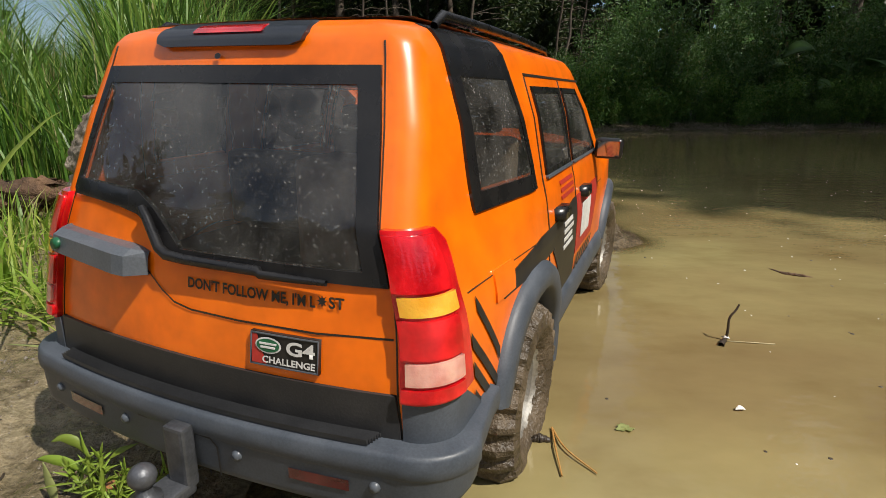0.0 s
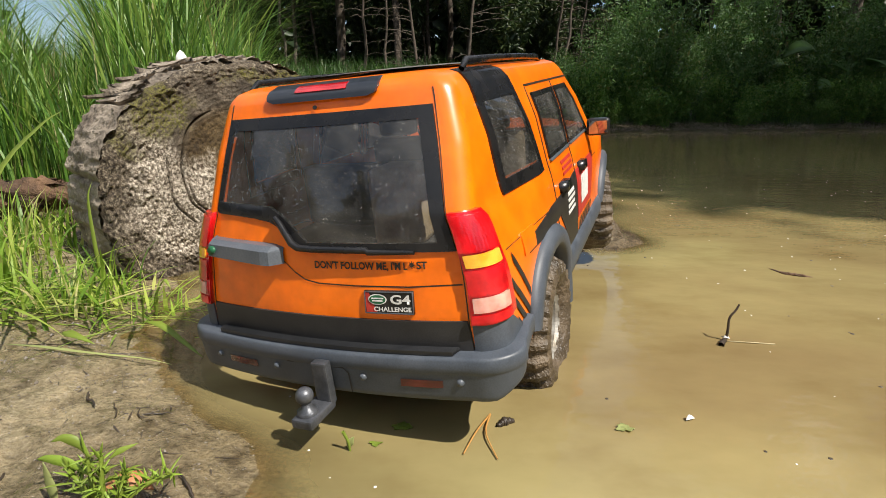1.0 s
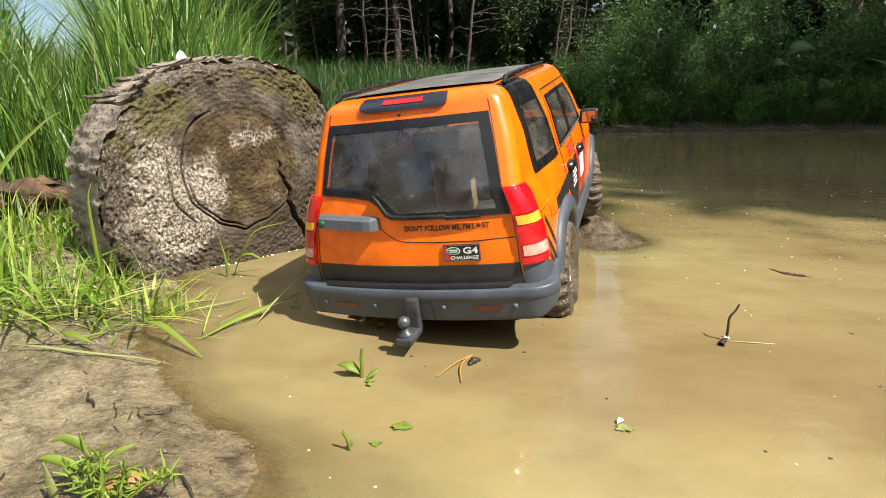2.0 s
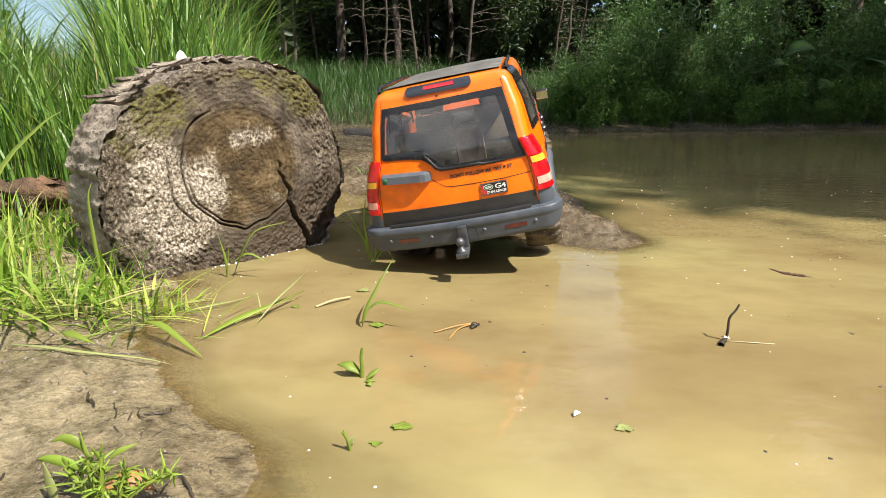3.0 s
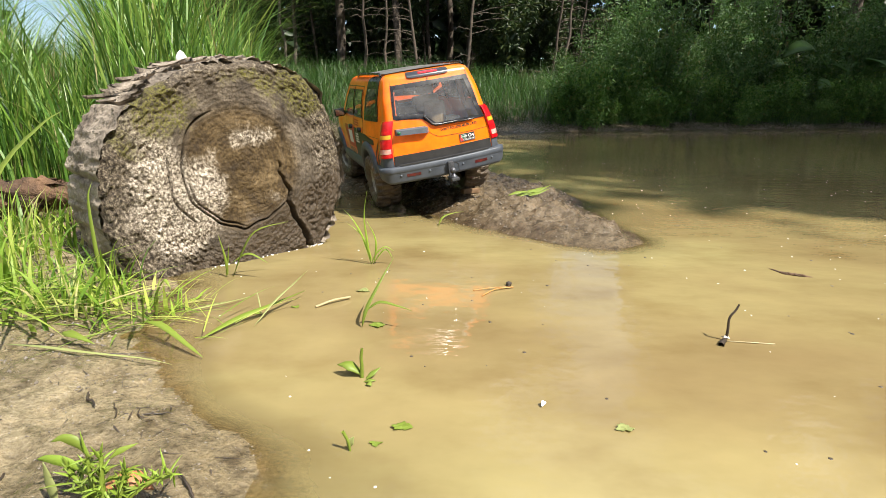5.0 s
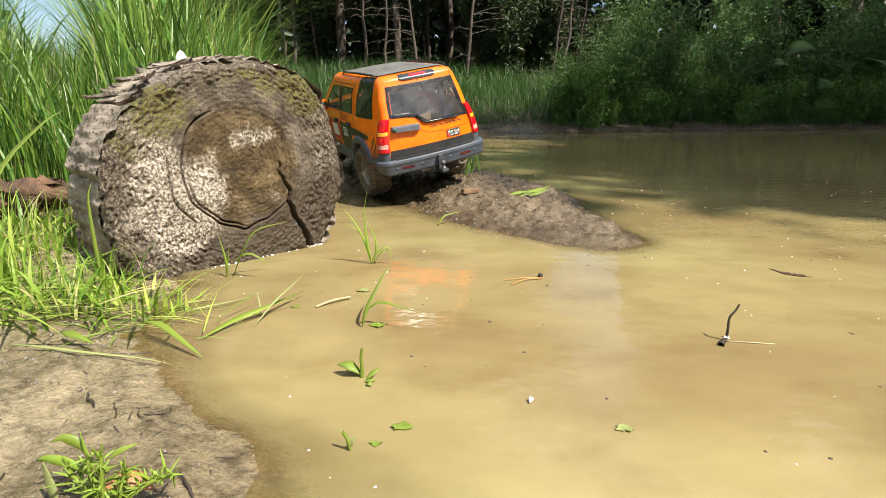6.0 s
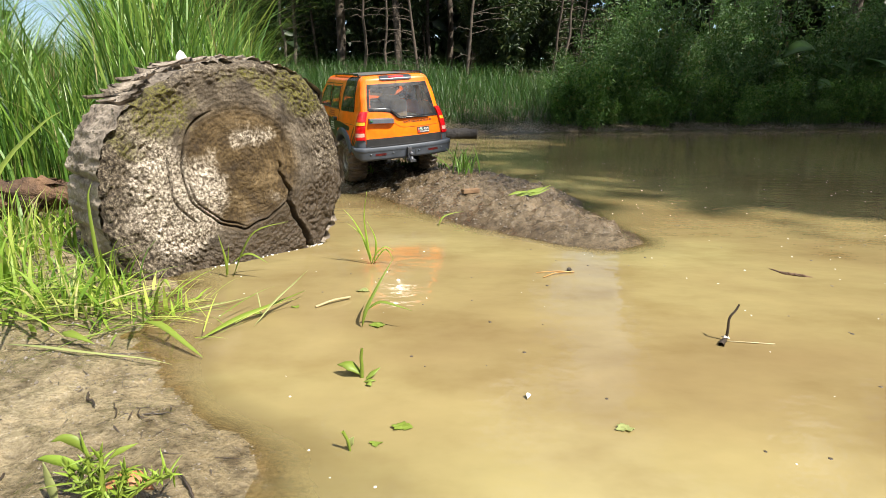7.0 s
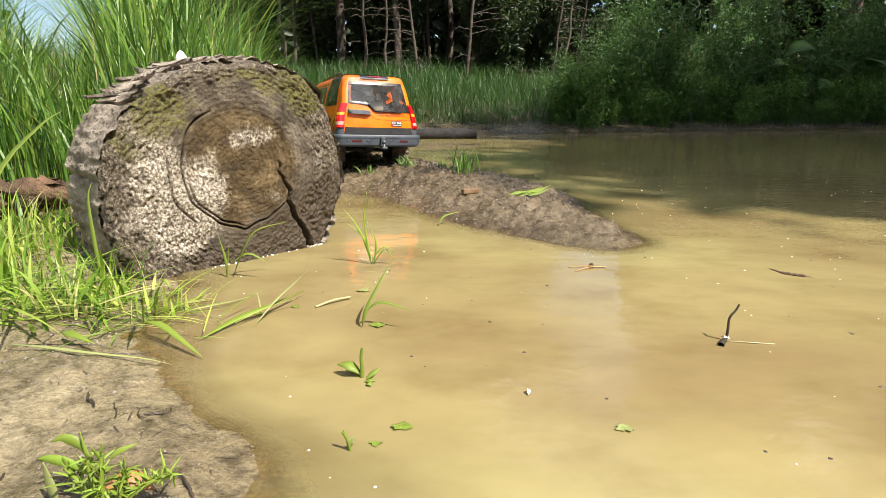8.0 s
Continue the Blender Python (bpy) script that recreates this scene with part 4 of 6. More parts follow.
def build_body(car):
    rear_n, arc_n, side_n = 34, 9, 78
    stations = [("r", k / rear_n) for k in range(rear_n + 1)] + [("a", k / arc_n) for k in range(1, arc_n)] + [("s", k / side_n) for k in range(side_n + 1)]
    levels = 44
    verts, faces = [], []
    index = {}
    for side in (1, -1):
        pts = []
        for kind, f in stations:
            col = []
            w, r, y0, yc = dims(0.8)
            low = arch_low(yc + f * (WIND - yc)) if kind == "s" else 0.50
            zs = list(np.linspace(low, 1.14, 10)) + list(np.linspace(1.16, 1.90, 30)) + [1.912, 1.922, 1.93, 1.935]
            for z in zs:
                w, r, y0, yc = dims(z)
                if kind == "r":
                    p = skin((f - 1) * (w - r), z, 0, side)
                elif kind == "a":
                    p = skin(f, z, 0, side)
                else:
                    p = skin(1 + f * (wind_y(z) - yc), z, 0, side)
                col.append(p)
            pts.append(col)
        base = len(verts)
        for col in pts:
            verts += col
        for i in range(len(stations) - 1):
            for j in range(levels - 1):
                a = base + i * levels + j
                mx, my, mz = np.mean([verts[a], verts[a + 1], verts[a + levels], verts[a + levels + 1]], 0)
                kind = stations[i][0]
                if kind == "r" and rear_open(mx, mz):
                    continue
                if kind == "s" and (quarter_open(my, mz) or door_open(my, mz)):
                    continue
                faces.append((a, a + levels, a + levels + 1, a + 1))
        index[side] = base
    # roof cap between the two top edges
    ns = len(stations)
    ring = [index[1] + i * levels + levels - 1 for i in range(ns)] + [index[-1] + i * levels + levels - 1 for i in range(ns - 1, 0, -1)]
    prev, centre = ring, np.array([0, 0.45, 1.96])
    for s in (0.85, 0.6, 0.3):
        cur = []
        for i in ring:
            p = np.array(verts[i])
            q = centre + (p - centre) * np.array([s, s, 0])
            q[2] = 1.935 + 0.025 * (1 - s ** 2)
            cur.append(len(verts))
            verts.append(tuple(q))
        for k in range(len(ring)):
            n = (k + 1) % len(ring)
            faces.append((prev[k], prev[n], cur[n], cur[k]))
        prev = cur
    verts.append((0, 0.45, 1.962))
    for k in range(len(ring)):
        faces.append((prev[k], prev[(k + 1) % len(ring)], len(verts) - 1))
    body = car_part("body", verts, faces, PAINT, car, "glossy orange body shell")
    bm = bmesh.new()
    bm.from_mesh(body.data)
    bmesh.ops.remove_doubles(bm, verts=bm.verts, dist=0.00002)
    bmesh.ops.recalc_face_normals(bm, faces=bm.faces)
    bm.to_mesh(body.data)
    bm.free()
    # bonnet and front wings
    verts, faces = [], []
    ys = [WIND - 0.03, 2.3, 2.36, 2.38, 2.42, 2.48, 2.55, 2.65, 2.75, 2.885, 3.0, 3.1, 3.2, 3.28, 3.34, 3.38, 3.42, 3.5, 3.6, 3.68, 3.73]
    cols = 25
    for y in ys:
        low = arch_low(y)
        top = 1.30 - 0.05 * (y - WIND) - 0.12 * max(0, (y - 3.5) / 0.23) ** 2
        wide = skin(1 + y - dims(0.9)[3], 0.95)[0] - 0.10 * max(0, (y - 3.45) / 0.28) ** 2
        for k in range(cols):
            s = -1 + 2 * k / (cols - 1)
            a = abs(s)
            if a > 0.7:
                z = low + (top - 0.05 - low) * (1 - a) / 0.3
                x = wide - 0.04 * (z - low)
            else:
                x = (wide - 0.04 * (top - low) - 0.01) * a / 0.7 * 0.985
                z = top + 0.02 * (1 - (a / 0.7) ** 2) - 0.03 * (a / 0.7) ** 8
            verts.append((math.copysign(x, s), y, z))
    faces = [tuple(f) for f in grid_quads(cols, len(ys))]
    nose = [(len(ys) - 1) * cols + k for k in range(cols)]
    faces.append(tuple(nose))
    car_part("bonnet", verts, faces, PAINT, car)


def build_wheel(parent, side):
    """Returns the turning empty with its tyre and rim."""
    wheel = new("wheel")
    wheel.parent = parent
    R, W = 0.455, 0.35
    n = 96
    prof = [(-W / 2 + 0.03, 0.24), (-W / 2 - 0.005, 0.28), (-W / 2 - 0.035, 0.34), (-W / 2 - 0.02, 0.415), (-W / 2 + 0.045, R), (-W / 6, R + 0.006), (0, R + 0.008), (W / 6, R + 0.006), (W / 2 - 0.045, R), (W / 2 + 0.02, 0.415), (W / 2 + 0.035, 0.34), (W / 2 + 0.005, 0.28), (W / 2 - 0.03, 0.24)]
    verts = []
    for px, pr in prof:
        for k in range(n):
            a = 2 * math.pi * k / n
            shift = 2 if px > 0.02 else 0
            lug = 1 if (k + shift) % 4 < 2 else 0
            tread = 1 if pr > 0.40 else 0
            r = pr - tread * 0.024 * (1 - lug) * (0.55 if abs(px) < 0.01 else 1)
            wob = 0.004 * math.sin(k * 7.3 + px * 40)
            verts.append((px * (1.04 if tread and lug and abs(px) > 0.09 else 1), (r + wob) * math.cos(a), (r + wob) * math.sin(a)))
    faces = [tuple(f) for f in grid_quads(n, len(prof), True)]
    car_part("tyre", verts, faces, TYRE, wheel, "chunky black tyre caked with wet mud", smooth=False)
    # rim: dish, lip and six spokes
    pieces = []
    dish = []
    sx = side
    rp = [(0.12, 0.25), (0.145, 0.258), (0.15, 0.245), (0.125, 0.225), (0.0, 0.215), (-0.02, 0.05), (-0.02, 0.0)]
    for px, pr in rp:
        for k in range(40):
            a = 2 * math.pi * k / 40
            dish.append((sx * px, max(pr, 1e-4) * math.cos(a), max(pr, 1e-4) * math.sin(a)))
    pieces.append((dish, [tuple(f) for f in grid_quads(40, len(rp), True)]))
    for k in range(6):
        a = math.pi / 3 * k
        bv, bf = box(0.02, 0.085, -0.032, 0.032, 0.03, 0.235, 0.012)
        pieces.append(([(sx * x, y * math.cos(a) - z * math.sin(a), y * math.sin(a) + z * math.cos(a)) for x, y, z in bv], bf))
    hub = []
    hp = [(0.05, 0.065), (0.13, 0.06), (0.14, 0.045), (0.142, 0.0001)]
    for px, pr in hp:
        for k in range(16):
            a = 2 * math.pi * k / 16
            hub.append((sx * px, pr * math.cos(a), pr * math.sin(a)))
    pieces.append((hub, [tuple(f) for f in grid_quads(16, len(hp), True)]))
    v, f = together(*pieces)
    car_part("rim", v, f, RIM, wheel, "six-spoke silver rim splashed with mud", smooth=False)
    return wheel


def letters(text, size, material, parent, at, x0, z0, width, name="lettering", label="", off=0.006):
    """Flat lettering laid on the tail."""
    cu = bpy.data.curves.new("letters", "FONT")
    cu.body, cu.size, cu.offset = text, size, size * 0.028
    cu.resolution_u = 3
    ob = new("letters", cu)
    bpy.context.view_layer.update()
    me = bpy.data.meshes.new_from_object(ob.evaluated_get(bpy.context.evaluated_depsgraph_get()))
    bpy.data.objects.remove(ob)
    xs = [v.co.x for v in me.vertices]
    lo, hi = min(xs), max(xs)
    for v in me.vertices:
        p = at(x0 + (v.co.x - lo) / (hi - lo) * width, z0 + v.co.y, off)
        v.co = Vector(p) * K
    me.materials.clear()
    me.materials.append(material)
    out = new(name, me)
    out.parent = parent
    if label:
        out["label"] = label
    return out


def build_car():
    car = new("model_car")
    tagged(car, "orange radio-controlled model of an off-road car, splashed with mud", "model car")
    build_body(car)
    # rear window: black surround, tinted pane, step-shaped lower edge
    def left_edge(z):
        return -float(np.interp(z, [1.13, 1.30, 1.79], [0.805, 0.765, 0.655]))
    zs = np.linspace(1.135, 1.785, 27)
    outer = [(float(z), (left_edge(z) if z > 1.297 else float(np.interp(z, [1.13, 1.17, 1.26, 1.297], [-0.08, -0.14, -0.25, -0.36]))), -left_edge(z)) for z in zs]
    def inner_l(z):
        return left_edge(z) + 0.055 if z > 1.36 else float(np.interp(z, [1.17, 1.20, 1.30, 1.35, 1.36], [-0.05, -0.08, -0.20, -0.30, left_edge(1.36) + 0.055]))
    lo, hi = 1.175, 1.725
    pieces = []
    for z0, z1 in ((1.135, lo), (hi, 1.785)):
        pieces.append(sheet([r for r in [(float(z), *[o for o in (np.interp(z, zs, [q[1] for q in outer]), np.interp(z, zs, [q[2] for q in outer]))]) for z in np.linspace(z0, z1, 5)]], tail, 24, 0.012))
    mid = np.linspace(lo, hi, 30)
    pieces.append(sheet([(float(z), float(np.interp(z, zs, [q[1] for q in outer])), inner_l(z)) for z in mid], tail, 8, 0.012))
    pieces.append(sheet([(float(z), -left_edge(z) - 0.105, -left_edge(z)) for z in mid], tail, 8, 0.012))
    v, f = together(*pieces)
    window = car_part("rear_window", v, f, BLACK, car, "tinted rear window with black surround")
    v, f = sheet([(float(z), inner_l(z) - 0.005, -left_edge(z) - 0.10) for z in mid], tail, 24, 0.008, 0.006)
    pane = car_part("pane", v, f, PANE, window, "dusty tinted pane")
    pane.visible_shadow = False
    # black bead along the lower window edge (the wiper)
    bead = [tail(x, z, 0.03) for x, z in ((-0.235, 1.30), (-0.20, 1.265), (-0.13, 1.175), (-0.09, 1.155), (0.0, 1.15), (0.15, 1.15), (0.30, 1.15), (0.31, 1.14), (0.45, 1.14), (0.56, 1.14))]
    v, q = tube(np.array(bead), [0.016, 0.018, 0.019, 0.019, 0.018, 0.018, 0.018, 0.015, 0.013, 0.010], 8)
    car_part("wiper", [tuple(p) for p in v], [tuple(t) for t in q], BLACK, car)

    for side in (1, -1):
        at = flank(side)
        # rear quarter window
        key = [(1.285, -0.53, 0.115), (1.40, -0.545, 0.10), (1.80, -0.56, 0.0), (1.90, -0.56, -0.03), (1.93, -0.56, -0.04)]
        ring = []
        ring.append(sheet(span(*[(z, np.interp(z, [k[0] for k in key], [k[1] for k in key]), np.interp(z, [k[0] for k in key], [k[2] for k in key])) for z in (1.285, 1.31, 1.355)], n=4), at, 12, 0.012))
        ring.append(sheet(span(*[(z, np.interp(z, [k[0] for k in key], [k[1] for k in key]), np.interp(z, [k[0] for k in key], [k[2] for k in key])) for z in (1.76, 1.80, 1.86, 1.90, 1.93)], n=10), at, 12, 0.012))
        zq = np.linspace(1.355, 1.76, 12)
        kk = lambda z, j: float(np.interp(z, [k[0] for k in key], [k[j] for k in key]))
        ring.append(sheet([(float(z), kk(z, 1), kk(z, 1) + 0.075) for z in zq], at, 4, 0.012))
        ring.append(sheet([(float(z), kk(z, 2) - 0.055, kk(z, 2)) for z in zq], at, 4, 0.012))
        win = car_part("side_window", *together(*ring), BLACK, car, "tinted side window with black surround")
        pane = car_part("pane", *sheet([(float(z), kk(z, 1) + 0.07, kk(z, 2) - 0.05) for z in zq], at, 8, 0.008, 0.006), DARKPANE, win)
        pane.visible_shadow = False
        # door windows with black seals
        for key2 in ([(1.315, 0.345, 1.02), (1.74, 0.345, 1.0)], [(1.315, 1.075, 2.0), (1.74, 1.075, 1.545)]):
            k2 = lambda z, j: float(np.interp(z, [k[0] for k in key2], [k[j] for k in key2]))
            zz = np.linspace(1.315, 1.74, 10)
            rim = [sheet([(float(z), k2(z, 1), k2(z, 2)) for z in (1.315, 1.34)], at, 10, 0.010), sheet([(float(z), k2(z, 1), k2(z, 2)) for z in (1.71, 1.74)], at, 10, 0.010),
                   sheet([(float(z), k2(z, 1), k2(z, 1) + 0.03) for z in zz], at, 3, 0.010), sheet([(float(z), k2(z, 2) - 0.045, k2(z, 2)) for z in zz], at, 3, 0.010)]
            win = car_part("door_window", *together(*rim), BLACK, car)
            pane = car_part("pane", *sheet([(float(z), k2(z, 1) + 0.02, k2(z, 2) - 0.03) for z in zz], at, 8, 0.005, 0.004), DARKPANE, win)
            pane.visible_shadow = False
            car_part("window_sill", *sheet([(1.297, k2(1.32, 1), k2(1.32, 2)), (1.313, k2(1.32, 1), k2(1.32, 2))], at, 10, 0.016), SLATE, car)
        # door shuts
        for y in (0.27, 1.045):
            car_part("door_seam", *sheet([(float(z), y - 0.006 + (0.0 if z > 0.9 else (0.9 - z) * 0.6 * (y < 0.5)), y + 0.006 + (0.0 if z > 0.9 else (0.9 - z) * 0.6 * (y < 0.5))) for z in np.linspace(0.56, 1.78, 14)], at, 2, 0.004, 0.006), DECAL, car)
        car_part("door_seam", *sheet([(1.785, 0.27, 1.75), (1.797, 0.27, 1.75)], at, 16, 0.004, 0.006), DECAL, car)
        car_part("waist_line", *sheet([(1.047, -0.72, 2.2), (1.051, -0.72, 2.2)], at, 30, 0.002, 0.004), DECAL, car)
        # door handles
        for y in (0.42, 1.20):
            hv = [at(y + dy, 1.10 + dz, o) for o in (0.0, 0.05) for dy, dz in ((0, -0.03), (0.20, -0.03), (0.20, 0.03), (0, 0.03))]
            car_part("door_handle", hv, [(4, 5, 6, 7), (0, 1, 5, 4), (1, 2, 6, 5), (2, 3, 7, 6), (3, 0, 4, 7)], BLACK, car)
        # fuel flap outline
        if side > 0:
            car_part("fuel_flap", *sheet(span((0.94, -0.50, -0.30), (1.065, -0.50, -0.30), n=4), at, 6, 0.008, 0.01), PAINT, car)
        # slanted black stripes behind the arch
        for k in range(5):
            z0 = 1.0 - 0.105 * k
            rows = []
            for s in np.linspace(0, 1, 8):
                yy = -0.755 + 0.235 * s
                if k == 0:
                    yy = -0.68 + 0.19 * s
                rows.append((yy, z0 - 0.27 * s))
            vv, ff = [], []
            for yy, zz in rows:
                zz0, zz1 = max(zz - 0.028, 0.56), max(zz + 0.028, 0.56)
                vv += [at(yy, zz0, 0.006), at(yy, zz1, 0.006)]
            for j in range(7):
                ff.append((2 * j, 2 * j + 2, 2 * j + 3, 2 * j + 1))
            car_part("stripe", vv, ff, DECAL, car)
        # black flash along the doors with pale print
        car_part("flash", *sheet(span((0.60, 0.62, 1.05), (0.80, 0.50, 1.05), (0.92, 0.36, 1.05), (1.06, 0.58, 1.05), (1.10, 0.95, 1.05), n=10), at, 8, 0.006, 0.004), DECAL, car)
        car_part("flash", *sheet(span((0.93, -0.42, 0.35), (1.0, -0.41, 0.6), (1.025, -0.2, 0.75), (1.06, 0.1, 0.95), n=6), at, 14, 0.006, 0.004), DECAL, car)
        car_part("flash", *sheet(span((0.72, 1.07, 1.75), (1.10, 1.07, 2.0), n=6), at, 10, 0.006, 0.004), REDINK, car)
        for k in range(4):
            zz = 0.86 + 0.045 * k
            car_part("print_bar", *sheet([(zz, 0.62, 0.90 - 0.03 * (k % 2)), (zz + 0.024, 0.62, 0.90 - 0.03 * (k % 2))], at, 6, 0.011, 0.003), WHITE, car)
        for k in range(3):
            zz = 1.145 + 0.04 * k
            car_part("print_bar", *sheet([(zz, 0.62, 0.98), (zz + 0.022, 0.62, 0.98)], at, 6, 0.006, 0.003), REDINK, car)
        car_part("print_bar", *sheet(span((0.80, 1.2, 1.55), (1.02, 1.25, 1.6), n=4), at, 6, 0.011, 0.003), WHITE, car)
        for k in range(6):
            yy = 1.10 + 0.11 * k
            vv = [at(yy, 0.55, 0.009), at(yy + 0.05, 0.55, 0.009), at(yy + 0.13, 0.70, 0.009), at(yy + 0.08, 0.70, 0.009)]
            car_part("stripe", vv, [(0, 1, 2, 3)], DECAL, car)
        # tail lamp
        ct = corner(side)
        bands = [(0.793, 0.845, RED), (0.845, 0.925, CLEAR), (0.925, 1.055, RED), (1.055, 1.125, AMBER), (1.125, 1.30, RED)]
        lamp = car_part("tail_lamp", *sheet(span((0.787, 0.0, 1.08), (1.05, 0.0, 1.06), (1.26, 0.0, 1.04), (1.308, 0.0, 0.92), n=12), ct, 14, 0.026, 0.045), RED, car, "ribbed red tail lamp")
        for z0, z1, mat in bands:
            inset = 0.09 if mat in (CLEAR, AMBER) else 0.03
            hi = 0.94 if mat is not AMBER else 1.0
            car_part("lens", *sheet(span((z0 + 0.006, inset, hi), (z1 - 0.006, inset, hi - (0.12 if z1 > 1.2 else 0)), n=4), ct, 12, 0.037, 0.016), mat, lamp)
        # wheel-arch flares
        for yc in (0.0, 2.885):
            verts, faces = [], []
            prof = [(0.46, -0.10), (0.455, 0.030), (0.475, 0.050), (0.53, 0.054), (0.57, 0.040), (0.59, 0.012), (0.59, -0.03)]
            steps = 30
            for k in range(steps + 1):
                a = math.radians(-14 + 178 * k / steps)
                for rr, dx in prof:
                    yy, zz = yc + rr * math.cos(a), 0.365 + rr * math.sin(a)
                    px = skin(1 + yy - dims(0.8)[3], max(min(zz, 1.0), 0.5))[0]
                    verts.append((side * (px + dx), yy, zz))
            car_part("wheel_arch", verts, [tuple(f) for f in grid_quads(len(prof), steps + 1)], GREY, car)
        # sill
        sv, sf = [], []
        for y in np.linspace(0.55, 2.33, 12):
            px = skin(1 + y - dims(0.8)[3], 0.6)[0]
            sv += [(side * (px + d), y, z) for d, z in ((-0.06, 0.40), (0.02, 0.41), (0.035, 0.46), (0.03, 0.56), (0.005, 0.60), (-0.02, 0.60))]
        car_part("sill", sv, [tuple(f) for f in grid_quads(6, 12)], GREY, car)
        # mirror
        mv, mf = box(0.92, 1.12, 1.87, 1.99, 1.245, 1.395, 0.03)
        mirror = car_part("door_mirror", *together((([(side * x, y, z) for x, y, z in mv]), mf), ([(side * x, y, z) for x, y, z in box(0.87, 0.98, 1.93, 1.98, 1.27, 1.31, 0.01)[0]], box(0.87, 0.98, 1.93, 1.98, 1.27, 1.31, 0.01)[1])), BLACK, car, "black door mirror")
        gv = [(side * 0.945, 1.866, 1.265), (side * 1.10, 1.866, 1.265), (side * 1.10, 1.866, 1.375), (side * 0.945, 1.866, 1.375)]
        car_part("mirror_glass", gv, [(0, 1, 2, 3)], MIRROR, mirror)
        # roof rail
        path = np.array([(side * x, y, z) for x, y, z in ((0.66, -0.52, 1.925), (0.66, -0.45, 1.965), (0.665, 0.0, 1.97), (0.665, 0.6, 1.97), (0.66, 1.15, 1.96), (0.655, 1.25, 1.925))])
        v, q = tube(path, [0.014, 0.020, 0.020, 0.020, 0.020, 0.012], 8)
        car_part("roof_rail", [tuple(p) for p in v], [tuple(t) for t in q], BLACK, car)

    # dark roof panels between the rails
    rv, rf = [], []
    for y0, y1 in ((-0.56, 0.28), (0.32, 1.38)):
        base = len(rv)
        for y in np.linspace(y0, y1, 6):
            for x in np.linspace(-0.6, 0.6, 9):
                rv.append((x, y, 1.952 + 0.024 * (1 - (x / 0.62) ** 2) * (1 - abs((y - 0.45) / 1.2) ** 3)))
        rf += [tuple(i + base for i in f) for f in grid_quads(9, 6)]
    car_part("roof_panel", rv, rf, ROOFTOP, car, "dusty dark roof panel")
    # windscreen
    wv = []
    for z in np.linspace(1.32, 1.88, 8):
        for x in np.linspace(-1, 1, 12):
            wv.append((x * (dims(z)[0] - 0.03), wind_y(z) + 0.10 * (1 - x * x) - 0.01, z))
    ws = car_part("windscreen", wv, [tuple(f) for f in grid_quads(12, 8)], PANE, car)
    ws.visible_shadow = False

    # tail: high brake lamp, lower cladding, seams, handle, badge, lettering
    spoiler = car_part("spoiler", *sheet(span((1.848, -0.29, 0.27), (1.862, -0.335, 0.315), (1.89, -0.345, 0.325), (1.915, -0.34, 0.32), (1.935, -0.33, 0.31), n=10), tail, 20, 0.022, 0.04), NAVY, car, "dark grey spoiler insert")
    car_part("brake_lamp", *sheet(span((1.893, -0.155, 0.15), (1.922, -0.15, 0.145), n=4), tail, 12, 0.030, 0.012), RED, spoiler, "red high brake lamp")
    car_part("tailgate_cladding", *sheet(span((0.60, -0.806, 0.806), (0.70, -0.806, 0.806), (0.80, -0.80, 0.80), n=8), tail, 30, 0.010, 0.03), CLAD, car, "dark lower tailgate")
    for sgn in (1, -1):
        car_part("corner_cladding", *sheet(span((0.50, 0.0, 1.22), (0.62, 0.0, 1.20), (0.70, 0.0, 1.12), (0.785, 0.0, 1.02), n=8), corner(sgn), 14, 0.013, 0.03), GREY, car)
        car_part("tailgate_seam", *sheet([(float(z), sgn * (np.interp(z, [0.62, 0.8, 1.13, 1.30, 1.86], [0.808, 0.806, 0.814, 0.774, 0.656]) - 0.003), sgn * (np.interp(z, [0.62, 0.8, 1.13, 1.30, 1.86], [0.808, 0.806, 0.814, 0.774, 0.656]) + 0.002)) for z in np.linspace(0.62, 1.86, 30)], tail, 2, 0.003, 0.005), DECAL, car)
    # stepped split line of the tailgate
    line = [(0.80, 0.975), (0.5, 0.965), (0.2, 0.965), (0.0, 0.97), (-0.08, 0.985), (-0.14, 1.02), (-0.20, 1.07), (-0.26, 1.10), (-0.4, 1.11)]
    sv, sf = [], []
    for x, z in line:
        sv += [tail(x, z - 0.0035, 0.004), tail(x, z + 0.0035, 0.004)]
    for k in range(len(line) - 1):
        sf.append((2 * k, 2 * k + 2, 2 * k + 3, 2 * k + 1))
    car_part("tailgate_seam", sv, sf, DECAL, car)
    hv = []
    for x, o, z0, z1 in ((-0.755, 0.02, 1.10, 1.185), (-0.74, 0.075, 1.095, 1.18), (-0.30, 0.085, 1.075, 1.165), (-0.25, 0.075, 1.07, 1.16), (-0.20, 0.012, 1.065, 1.145)):
        hv += [tail(x, z0, 0.0), tail(x, z0, o), tail(x, z1 - 0.02, o), tail(x, z1, o * 0.6), tail(x, z1, 0.0)]
    handle = car_part("tailgate_handle", hv, [tuple(f) for f in grid_quads(5, 5)], SLATE, car, "slate-grey tailgate handle bar", smooth=False)
    ov = [tail(-0.70 + 0.035 * math.cos(a), 1.13 + 0.022 * math.sin(a), o) for o in (0.07, 0.086) for a in np.linspace(0, 2 * math.pi, 16, endpoint=False)]
    car_part("emblem", ov, [tuple(range(16, 32))] + [(k, (k + 1) % 16, 16 + (k + 1) % 16, 16 + k) for k in range(16)], GREENINK, handle, "green oval emblem")
